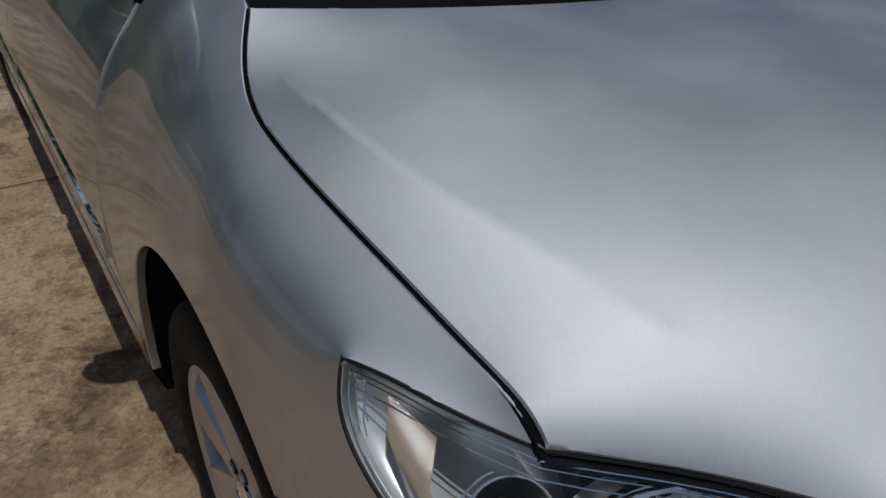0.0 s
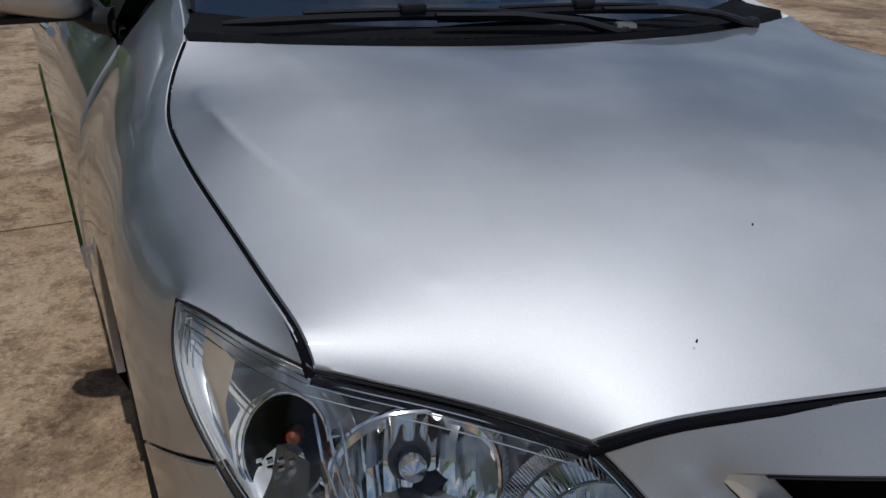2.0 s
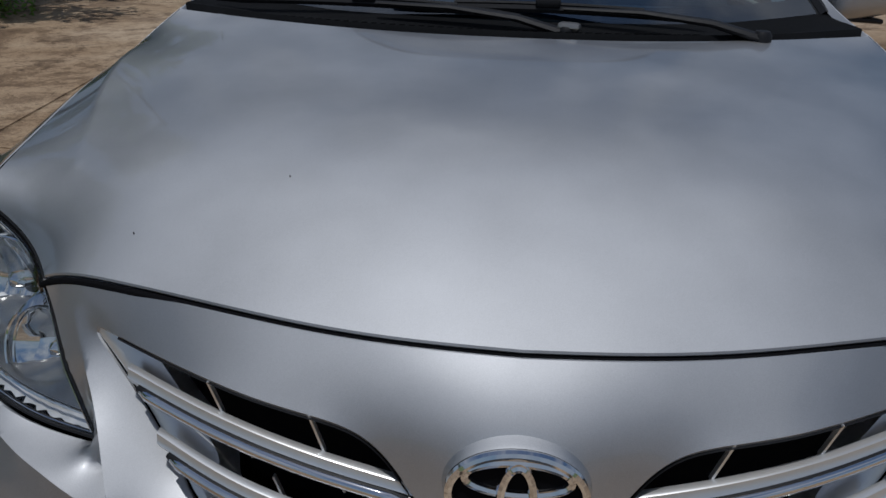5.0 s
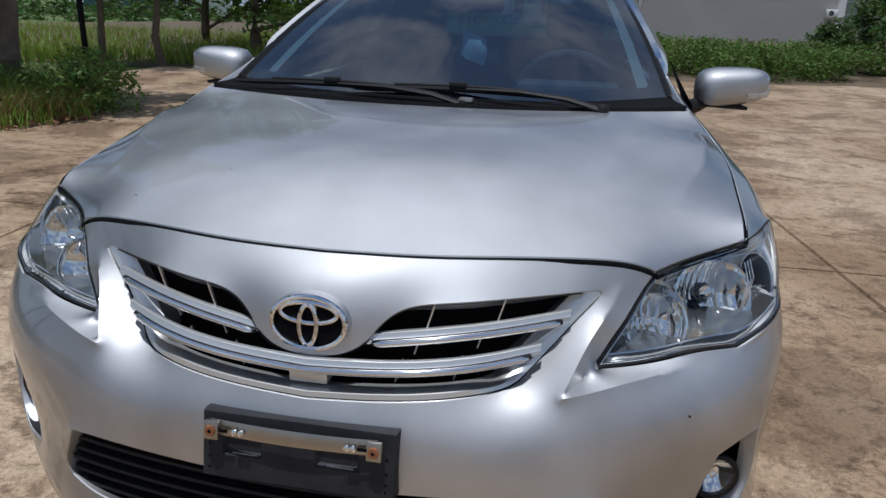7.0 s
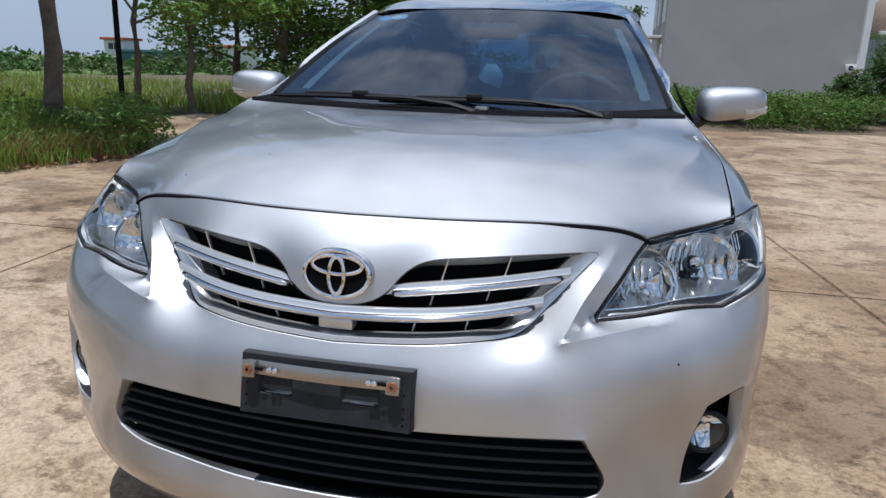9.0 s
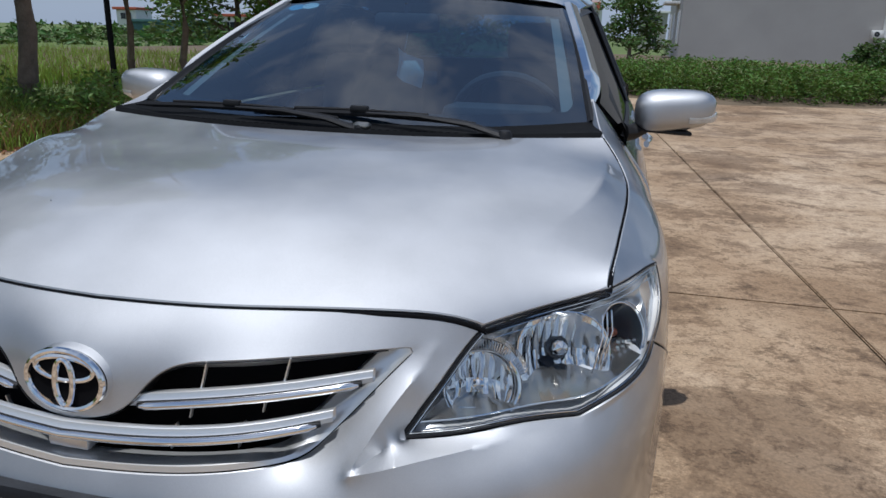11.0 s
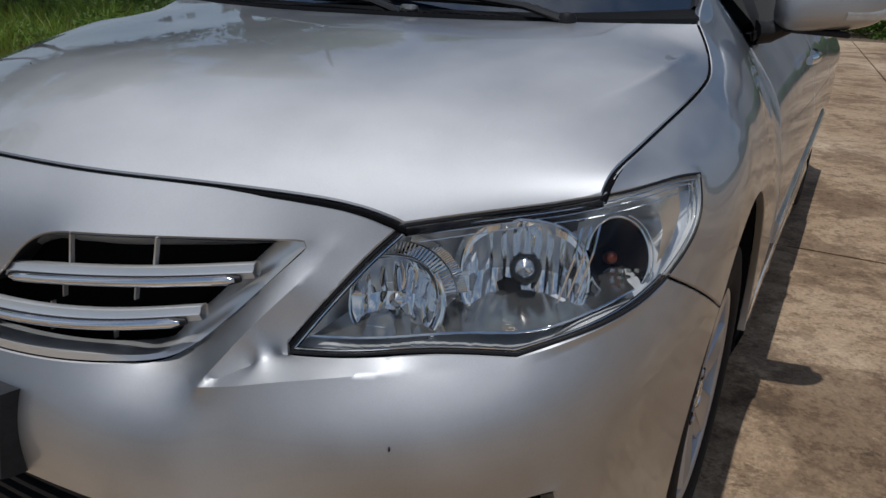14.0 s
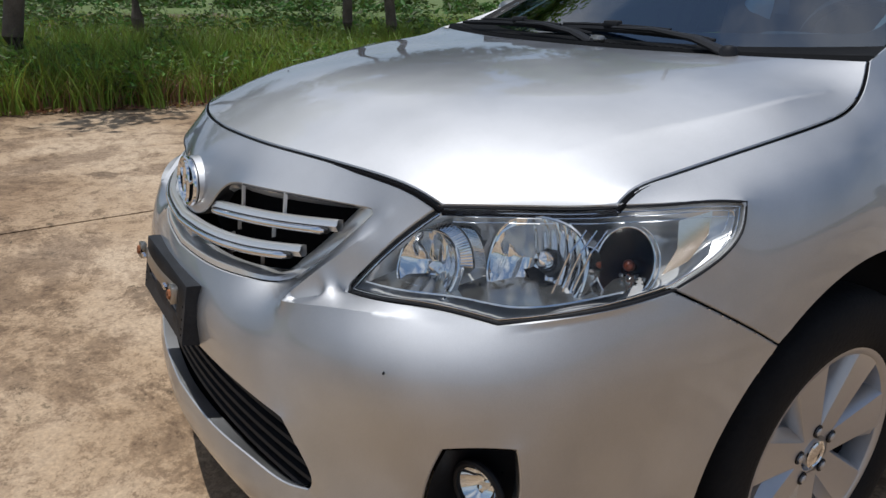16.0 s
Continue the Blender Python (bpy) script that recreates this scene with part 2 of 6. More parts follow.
def concrete():
    m = bpy.data.materials.new("worn_concrete")
    m.use_nodes = True
    n, l = m.node_tree.nodes, m.node_tree.links
    p = n["Principled BSDF"]
    p.inputs["Roughness"].default_value = 0.85
    co = n.new("ShaderNodeTexCoord")

    def noise_(scale, detail, rough=0.6, dist=0.0, stretch=None):
        t = n.new("ShaderNodeTexNoise")
        t.inputs["Scale"].default_value, t.inputs["Detail"].default_value = scale, detail
        t.inputs["Roughness"].default_value, t.inputs["Distortion"].default_value = rough, dist
        src = co.outputs["Object"]
        if stretch:
            mp = n.new("ShaderNodeMapping")
            mp.inputs["Scale"].default_value = stretch
            l.new(src, mp.inputs["Vector"])
            src = mp.outputs["Vector"]
        l.new(src, t.inputs["Vector"])
        return t

    def ramp(src, stops):
        r = n.new("ShaderNodeValToRGB")
        while len(r.color_ramp.elements) < len(stops):
            r.color_ramp.elements.new(0.5)
        for e, (pos, c) in zip(r.color_ramp.elements, stops):
            e.position, e.color = pos, (*c, 1)
        l.new(src, r.inputs["Fac"])
        return r

    def mix(kind, fac, a, b):
        x = n.new("ShaderNodeMix")
        x.data_type, x.blend_type = "RGBA", kind
        l.new(fac, x.inputs["Factor"]) if hasattr(fac, "node") else setattr(x.inputs["Factor"], "default_value", fac)
        l.new(a, x.inputs["A"]), l.new(b, x.inputs["B"])
        return x.outputs["Result"]

    base = ramp(noise_(0.55, 8, 0.62, 0.4).outputs["Fac"], [(0.36, (0.285, 0.187, 0.106)), (0.48, (0.41, 0.291, 0.18)), (0.62, (0.52, 0.395, 0.27))])
    streak = ramp(noise_(0.9, 11, 0.76, 0.3, (0.95, 1.15, 1)).outputs["Fac"], [(0.44, (0.40, 0.35, 0.31)), (0.475, (0.72, 0.68, 0.64)), (0.50, (1, 1, 1))])
    dark = ramp(noise_(1.9, 12, 0.8, 0.3, (0.95, 1.1, 1)).outputs["Fac"], [(0.55, (1, 1, 1)), (0.572, (0.62, 0.58, 0.54)), (0.62, (0.30, 0.27, 0.245))])
    patch = ramp(noise_(8.5, 12, 0.82, 0.2).outputs["Fac"], [(0.455, (0.60, 0.56, 0.53)), (0.475, (1, 1, 1)), (0.60, (1.0, 1.0, 1.0)), (0.63, (1.2, 1.2, 1.2))])
    grain = ramp(noise_(70, 4, 0.7).outputs["Fac"], [(0.3, (0.68, 0.68, 0.68)), (0.7, (1.2, 1.2, 1.2))])
    pits = noise_(38, 3, 0.6)
    spots = ramp(pits.outputs["Fac"], [(0.66, (1, 1, 1)), (0.72, (0.4, 0.38, 0.36))])
    c = mix("MULTIPLY", 0.7, base.outputs[0], streak.outputs[0])
    c = mix("MULTIPLY", 0.8, c, dark.outputs[0])
    c = mix("MULTIPLY", 0.7, c, patch.outputs[0])
    c = mix("MULTIPLY", 1.0, c, grain.outputs[0])
    c = mix("MULTIPLY", 0.7, c, spots.outputs[0])
    flecks = ramp(noise_(21, 10, 0.78, 0.5).outputs["Fac"], [(0.40, (0.52, 0.49, 0.46)), (0.47, (1, 1, 1)), (0.58, (1, 1, 1)), (0.66, (1.22, 1.2, 1.16))])
    c = mix("MULTIPLY", 0.6, c, flecks.outputs[0])
    crust = ramp(noise_(5.5, 14, 0.88, 0.2, (0.8, 1.3, 1)).outputs["Fac"], [(0.575, (1, 1, 1)), (0.588, (0.33, 0.33, 0.30))])
    c = mix("MULTIPLY", 0.75, c, crust.outputs[0])
    l.new(c, p.inputs["Base Color"])
    bp = n.new("ShaderNodeBump")
    bp.inputs["Strength"].default_value, bp.inputs["Distance"].default_value = 0.35, 0.006
    l.new(noise_(55, 6, 0.7).outputs["Fac"], bp.inputs["Height"]), l.new(bp.outputs["Normal"], p.inputs["Normal"])
    return m


CONCRETE = concrete()
SOIL = material("soil", (0.13, 0.095, 0.06), 0.95, vary=0.4, scale=2, fine=40, bump=0.5)
FIELD = material("far_field", (0.10, 0.14, 0.035), 0.95, vary=0.4, scale=0.15, fine=6)


# ---- building blocks ----
def link(name, verts, faces, mat, parent=None, label="", smooth=True, sharp=40):
    """One mesh object out of vertices and faces, under a thing or a part."""
    me = bpy.data.meshes.new(name)
    me.from_pydata([tuple(map(float, v)) for v in verts], [], [tuple(map(int, f)) for f in faces])
    me.update()
    me.materials.append(mat)
    if smooth:
        me.polygons.foreach_set("use_smooth", [True] * len(me.polygons))
        me.set_sharp_from_angle(angle=radians(sharp))
    ob = new(name, me)
    ob.parent = parent
    if label:
        ob["label"] = label
    return ob


def part(name, bm, mat, parent, label="", smooth=True, sharp=40):
    """Links a bmesh as one mesh object under a thing or a part."""
    bm.normal_update()
    me = bpy.data.meshes.new(name)
    bm.to_mesh(me)
    bm.free()
    me.materials.append(mat)
    if smooth:
        me.polygons.foreach_set("use_smooth", [True] * len(me.polygons))
        me.set_sharp_from_angle(angle=radians(sharp))
    ob = new(name, me)
    ob.parent = parent
    if label:
        ob["label"] = label
    return ob


def empty(name, parent=None, label="", category="", group="", kind=""):
    ob = new(name)
    ob.parent = parent
    return tagged(ob, label, category, group, kind)


def basis(t, x):
    """Weights of a natural cubic spline with knots t at the places x."""
    t, x = np.asarray(t, float), np.asarray(x, float)
    n, h = len(t), np.diff(t)
    if n == 2:
        b = (x - t[0]) / h[0]
        return np.stack([1 - b, b], 1)
    a, r = np.eye(n), np.zeros((n, n))
    for i in range(1, n - 1):
        a[i, i - 1], a[i, i], a[i, i + 1] = h[i - 1], 2 * (h[i - 1] + h[i]), h[i]
        r[i, i - 1], r[i, i], r[i, i + 1] = 6 / h[i - 1], -6 / h[i - 1] - 6 / h[i], 6 / h[i]
    m = np.linalg.solve(a, r)
    k = np.clip(np.searchsorted(t, x) - 1, 0, n - 2)
    p, q = (t[k + 1] - x) / h[k], (x - t[k]) / h[k]
    p, q = np.clip(p, -0.5, 1.5), np.clip(q, -0.5, 1.5)
    w = np.zeros((len(x), n))
    w[np.arange(len(x)), k] += p
    w[np.arange(len(x)), k + 1] += q
    return w + ((p**3 - p) * h[k] ** 2 / 6)[:, None] * m[k] + ((q**3 - q) * h[k] ** 2 / 6)[:, None] * m[k + 1]


def curve3(*pts, n=24):
    """A smooth line through a few points, sampled."""
    p = np.array(pts, float)
    t = np.concatenate([[0], np.cumsum(np.linalg.norm(np.diff(p, axis=0), axis=1))])
    return basis(t, np.linspace(0, t[-1], n)) @ p


class Skin:
    """A smooth sheet lofted through section lines that have equally many points."""

    def __init__(self, *sections, even=False):
        """even: the first section lies in the car's middle, and the sheet runs on evenly across it."""
        self.p = np.array(sections, float)
        if even:
            self.p = np.concatenate([self.p[1:2] * [-1, 1, 1], self.p])
        du = np.linalg.norm(np.diff(self.p, axis=0), axis=2).mean(1)
        dv = np.linalg.norm(np.diff(self.p, axis=1), axis=2).mean(0)
        self.tu, self.tv = np.concatenate([[0], np.cumsum(du)]), np.concatenate([[0], np.cumsum(dv)])

    def at(self, uv):
        bu, bv = basis(self.tu, uv[:, 0]), basis(self.tv, uv[:, 1])
        return np.einsum("ni,nj,ijk->nk", bu, bv, self.p)

    def find(self, pts):
        """The sheet's own coordinates nearest to points in space."""
        gu, gv = np.meshgrid(np.linspace(-0.02, self.tu[-1] + 0.02, 90), np.linspace(-0.02, self.tv[-1] + 0.02, 90), indexing="ij")
        g = np.stack([gu.ravel(), gv.ravel()], 1)
        x = self.at(g)
        uv = np.array([g[((x - p) ** 2).sum(1).argmin()] for p in pts])
        for _ in range(6):
            e, s = pts - self.at(uv), 1e-4
            ju = (self.at(uv + [s, 0]) - self.at(uv - [s, 0])) / (2 * s)
            jv = (self.at(uv + [0, s]) - self.at(uv - [0, s])) / (2 * s)
            a, b, c = (ju * ju).sum(1), (ju * jv).sum(1), (jv * jv).sum(1)
            f, g2, det = (ju * e).sum(1), (jv * e).sum(1), (ju * ju).sum(1) * (jv * jv).sum(1) - (ju * jv).sum(1) ** 2 + 1e-9
            step = np.stack([(c * f - b * g2) / det, (a * g2 - b * f) / det], 1)
            uv = uv + np.clip(step, -0.02, 0.02)
        return uv


def fair(x, x0, faces, fixed, ridge, scale, h, tries=350):
    """Eases a sheet: fixed points stay, ridge points may kink, the rest bends as little as it can while it keeps near x0."""
    n = len(x)
    nb = [set() for _ in range(n)]
    for f in faces:
        for i, j in zip(f, f[1:] + f[:1]):
            nb[i].add(j)
            nb[j].add(i)
    m = max(len(s) for s in nb)
    idx, w = np.zeros((n, m), int), np.zeros((n, m))
    for i, s in enumerate(nb):
        idx[i, : len(s)], w[i, : len(s)] = list(s), 1
    # across the car's middle the sheet goes on as its own mirror image
    mid = fixed & (np.abs(x0[:, 0]) < 1e-3) & np.array([sum(abs(x0[j, 0]) < 1e-3 for j in s) > 1 for s in nb])
    for i in np.nonzero(mid)[0]:
        w[i] *= np.where(np.abs(x0[idx[i], 0]) < 1e-3, 1, 2)
    wt = np.zeros((n, m))
    for i, s in enumerate(nb):
        for k, j in enumerate(idx[i, : len(s)]):
            wt[i, k] = w[j, list(idx[j]).index(i)] if j else w[j, list(idx[j, : len(nb[j])]).index(i)]
    deg = w.sum(1, keepdims=True)
    free = np.repeat((~fixed & ~ridge).astype(float)[:, None], 3, 1)
    free[mid, 1:] = 1
    row = free.copy()
    lam = (h / scale) ** 4 / 16

    def bend(v):
        r = row * (v - np.einsum("ij,ijk->ik", w, v[idx]) / deg)
        return r - np.einsum("ij,ijk->ik", wt, (r / deg)[idx])

    def act(d):
        return free * (bend(d) + lam * d)

    d = np.zeros((n, 3))
    r = free * (-bend(x) - lam * (x - x0))
    p, rr = r.copy(), (r * r).sum()
    for _ in range(tries):
        q = act(p)
        a = rr / ((p * q).sum() + 1e-30)
        d += a * p
        r -= a * q
        new_rr = (r * r).sum()
        if new_rr < 1e-16:
            break
        p, rr = r + new_rr / rr * p, new_rr
    return x + d


def trim(skin, loops, h=0.01, reach=0.05, ridges=(), ease=0.0, fade=False):
    """Meshes the part of a sheet inside the first loop and outside the others. A loop is a list of lines, corner to corner; a line of two points lies on the sheet itself."""
    a, b, p3s, corners = [], [], [], []
    for loop in loops:
        uvs, pts = [], []
        for line in loop:
            line = np.asarray(line, float)
            free = len(line) == 2
            if not free:
                s = np.concatenate([[0], np.cumsum(np.linalg.norm(np.diff(line, axis=0), axis=1))])
                t = np.linspace(0, s[-1], max(8, int(s[-1] / 0.005)))
                line = np.stack([np.interp(t, s, line[:, k]) for k in range(3)], 1)
            uv = skin.find(line)
            if free:
                k = np.linspace(0, 1, 30)[:, None]
                uv = uv[:1] + k * (uv[1:] - uv[:1])
                line = skin.at(uv)
            corners.append((uv[0], line[0]))
            uvs.append(uv[:-1]), pts.append(line[:-1])
        uv = np.concatenate(uvs)
        a.append(uv), b.append(np.roll(uv, -1, 0)), p3s.append(np.concatenate(pts))
    a, b, p3 = map(np.concatenate, (a, b, p3s))
    lo, hi = a.min(0) - 2 * h, a.max(0) + 2 * h
    nu, nv = (np.ceil((hi - lo) / h)).astype(int) + 1
    gu, gv = np.meshgrid(lo[0] + h * np.arange(nu), lo[1] + h * np.arange(nv), indexing="ij")
    g = np.stack([gu.ravel(), gv.ravel()], 1)
    best, near, near3 = np.full(len(g), 1e9), g.copy(), np.zeros((len(g), 3))
    q3s = np.concatenate([np.roll(p, -1, 0) for p in p3s])
    inside = np.zeros(len(g), bool)
    for p, q, p_, q_ in zip(a, b, p3, q3s):
        w = q - p
        s = np.clip(((g - p) @ w) / (w @ w + 1e-12), 0, 1)
        c = p + s[:, None] * w
        d = np.linalg.norm(g - c, axis=1)
        m = d < best
        best[m], near[m], near3[m] = d[m], c[m], (p_ + s[:, None] * (q_ - p_))[m]
        if p[1] != q[1]:
            inside ^= ((p[1] > g[:, 1]) != (q[1] > g[:, 1])) & (g[:, 0] < (q[0] - p[0]) * (g[:, 1] - p[1]) / (q[1] - p[1]) + p[0])
    snap = best <= 0.5 * h
    held = []
    for uv, at in corners:
        k = ((g - uv) ** 2).sum(1).argmin()
        held.append(k)
        snap[k], near[k], near3[k], best[k] = True, uv, at, 0
    ok = inside | snap
    pos = np.where(snap[:, None], near, g)
    # draw grid points on to the ridges
    crest, gap_r = np.zeros(len(g), bool), np.full(len(g), 1e9)
    hold = np.ones(len(g))
    for r in ridges:
        uv = skin.find(np.asarray(r))
        for k, (p, q, p_, q_) in enumerate(zip(uv[:-1], uv[1:], r[:-1], r[1:])):
            w = q - p
            s = np.clip(((g - p) @ w) / (w @ w + 1e-12), 0, 1)
            c = p + s[:, None] * w
            d = np.linalg.norm(g - c, axis=1)
            m = (d < 0.5 * h) & (d < gap_r) & ok & ~snap
            crest[m], gap_r[m], pos[m], near3[m] = True, d[m], c[m], (p_ + s[:, None] * (q_ - p_))[m]
            f_ = k / (len(uv) - 2)
            hold[m] = min(1, (1 - f_) / 0.3) * (min(1, f_ / 0.25) if fade else 1)
    faces = []
    idx = np.arange(nu * nv).reshape(nu, nv)
    for c4 in np.stack([idx[:-1, :-1], idx[1:, :-1], idx[1:, 1:], idx[:-1, 1:]], -1).reshape(-1, 4):
        k = [i for i in c4 if crest[i]]
        if len(k) > 2:
            k = max(k, key=lambda i: gap_r[i])
            crest[k], pos[k] = False, g[k]
    quads = np.stack([idx[:-1, :-1], idx[1:, :-1], idx[1:, 1:], idx[:-1, 1:]], -1).reshape(-1, 4)
    count = ok[quads].sum(1)

    def within(c):
        r = False
        for p, q in zip(a, b):
            if (p[1] > c[1]) != (q[1] > c[1]) and c[0] < (q[0] - p[0]) * (c[1] - p[1]) / (q[1] - p[1]) + p[0]:
                r = not r
        return r

    for f in quads[count >= 3]:
        f = [i for i in f if ok[i]]
        if all(snap[i] for i in f) and not within(pos[f].mean(0)):
            continue
        if len(f) == 4 and crest[f[0]] and crest[f[2]]:
            faces += [f[:3], [f[0], f[2], f[3]]]
        elif len(f) == 4 and crest[f[1]] and crest[f[3]]:
            faces += [[f[0], f[1], f[3]], f[1:]]
        else:
            faces.append(f)
    used = np.unique(np.concatenate([np.array(f) for f in faces]))
    new_id = {o: i for i, o in enumerate(used)}
    pos, best, snap, near3, crest, hold = pos[used], best[used], snap[used], near3[used], crest[used], hold[used]
    faces = [[new_id[i] for i in f] for f in faces]
    # space the rim evenly and ease the row next to it
    fixed = {new_id[k] for k in held if k in new_id}
    for round_ in range(3):
        ring, nb = edge_ring(faces), {}
        for f in faces:
            for i, j in zip(f, f[1:] + f[:1]):
                nb.setdefault(i, set()).add(j)
                nb.setdefault(j, set()).add(i)
        prev, nxt = {j: i for i, j in ring}, dict(ring)
        rim_ids = [i for i in nxt if i in prev and i not in fixed]
        near_ids = [i for i in range(len(pos)) if i not in nxt and not crest[i] and best[i] < 1.6 * h]
        for _ in range(8 if round_ == 0 else 4):
            want = np.array([0.5 * pos[i] + 0.25 * (pos[prev[i]] + pos[nxt[i]]) for i in rim_ids])
            gap_, to, to3 = np.full(len(want), 1e9), want.copy(), near3[rim_ids].copy()
            for p, q, p_, q_ in zip(a, b, p3, q3s):
                w = q - p
                s = np.clip(((want - p) @ w) / (w @ w + 1e-12), 0, 1)
                c = p + s[:, None] * w
                d = ((want - c) ** 2).sum(1)
                m = d < gap_
                gap_[m], to[m], to3[m] = d[m], c[m], (p_ + s[:, None] * (q_ - p_))[m]
            pos[rim_ids], near3[rim_ids] = to, to3
            snap[rim_ids] = True
            for i in near_ids:
                pos[i] = 0.4 * pos[i] + 0.6 * np.mean([pos[j] for j in nb[i]], axis=0)
        # leave out slivers and folded corners along the rim
        area = np.array([0.5 * sum(pos[i][0] * pos[j][1] - pos[j][0] * pos[i][1] for i, j in zip(f, f[1:] + f[:1])) for f in faces])
        area *= np.sign(np.median(area))
        on_rim = set(nxt)
        keep = [f for f, s in zip(faces, area) if s > 0.06 * h * h or not all(i in on_rim for i in f)]
        if len(keep) == len(faces):
            break
        faces = keep
    used = np.unique(np.concatenate([np.array(f) for f in faces]))
    new_id = {o: i for i, o in enumerate(used)}
    pos, best, snap, near3, crest, hold = pos[used], best[used], snap[used], near3[used], crest[used], hold[used]
    faces = [[new_id[i] for i in f] for f in faces]
    rim_ids = [new_id[i] for i in rim_ids if i in new_id]
    best[rim_ids] = 0
    # draw the sheet smoothly on to its seams
    for r in ridges:
        uv = skin.find(np.asarray(r))
        a, p3 = np.concatenate([a, uv]), np.concatenate([p3, r])
        for q in uv:
            best = np.minimum(best, np.linalg.norm(pos - q, axis=1))
    off = p3 - skin.at(a)
    move = np.zeros((len(pos), 3))
    for k in range(0, len(pos), 2000):
        d2 = ((pos[k : k + 2000, None] - a[None]) ** 2).sum(2)
        w = 1 / (d2 + 4e-6) ** 1.6
        move[k : k + 2000] = (w @ off) / w.sum(1, keepdims=True)
    fall = np.where(snap, 1.0, np.exp(-((best / reach) ** 2)))
    x0 = np.where((snap | crest)[:, None], near3, skin.at(pos) + move * fall[:, None])
    if ease:
        if crest.any():
            plain = fair(x0, x0, faces, snap, crest & False, ease, h, 200)
            k = hold[:, None]
            x0 = np.where(crest[:, None], k * x0 + (1 - k) * plain, plain)
        x0 = fair(x0, x0, faces, snap, crest, ease, h)
    return x0, faces


def edge_ring(faces):
    """Directed edges that belong to one face alone."""
    seen_ = {}
    for f in faces:
        for i, j in zip(f, f[1:] + f[:1]):
            seen_[(i, j)] = 1
    return [(i, j) for i, j in seen_ if (j, i) not in seen_]


def face_normals(x, faces, n):
    out = np.zeros((n, 3))
    for f in faces:
        p = x[f]
        c = np.cross(p[1] - p[0], p[2] - p[0]) if len(f) == 3 else np.cross(p[2] - p[0], p[3] - p[1])
        for i in f:
            out[i] += c
    return out / (np.linalg.norm(out, axis=1, keepdims=True) + 1e-12)


def finish(x, faces, outward, gap=0.0025, hem=0.014, both=False):
    """Turns the faces outward, draws the rim in by the gap, rounds it and folds it under. both: mirror and join at the middle."""
    x = np.array(x)
    n = face_normals(x, faces, len(x))
    if (n * (x - np.array(outward))).sum() < 0:
        faces = [f[::-1] for f in faces]
        n = -n
    mid = np.abs(x[:, 0]) < 2e-3 if both else np.zeros(len(x), bool)
    if both:
        x[mid, 0] = 0
        n[mid, 0] = 0
    rim = [(i, j) for i, j in edge_ring(faces) if not (mid[i] and mid[j])]
    inner = np.zeros_like(x)
    for i, j in rim:
        t = x[j] - x[i]
        for k in (i, j):
            inner[k] += np.cross(n[k], t)
    for _ in range(6):
        soft = inner / (np.linalg.norm(inner, axis=1, keepdims=True) + 1e-9)
        inner = soft.copy()
        for i, j in rim:
            if soft[i] @ soft[j] > 0.5:
                inner[i] += 0.5 * soft[j]
                inner[j] += 0.5 * soft[i]
    inner -= (inner * n).sum(1, keepdims=True) * n
    inner /= np.linalg.norm(inner, axis=1, keepdims=True) + 1e-9
    inner[mid, 0] = 0
    ids = sorted({i for e in rim for i in e})
    at = {i: k for k, i in enumerate(ids)}
    old = x[ids].copy()
    shift = np.zeros_like(x)
    shift[ids] = inner[ids] * (gap + 0.002)
    nb = {}
    for f in faces:
        for i, j in zip(f, f[1:] + f[:1]):
            nb.setdefault(i, set()).add(j)
            nb.setdefault(j, set()).add(i)
    done = set(ids)
    for share in (0.65, 0.6, 0.5):
        ring = {j for i in done for j in nb[i]} - done
        for j in ring:
            shift[j] = share * np.mean([shift[i] for i in nb[j] if i in done], axis=0)
        done |= ring
    shift -= (shift * n).sum(1, keepdims=True) * n
    shift[mid, 0] = 0
    x += shift
    b = old + inner[ids] * gap - n[ids] * 0.002
    c = b - n[ids] * hem
    k0, m = len(x), len(ids)
    x = np.concatenate([x, b, c])
    faces = [list(f) for f in faces]
    for i, j in rim:
        p, q = at[i], at[j]
        faces.append([j, i, k0 + p, k0 + q])
        faces.append([k0 + q, k0 + p, k0 + m + p, k0 + m + q])
    if both:
        y = x * [-1, 1, 1]
        on = np.abs(x[:, 0]) < 1e-6
        ren = {i: (i if on[i] else len(x) + i) for i in range(len(x))}
        faces += [[ren[i] for i in f[::-1]] for f in faces]
        x = np.concatenate([x, y])
    return x, faces


def mirrored(x, faces):
    return np.asarray(x) * [-1, 1, 1], [f[::-1] for f in faces]


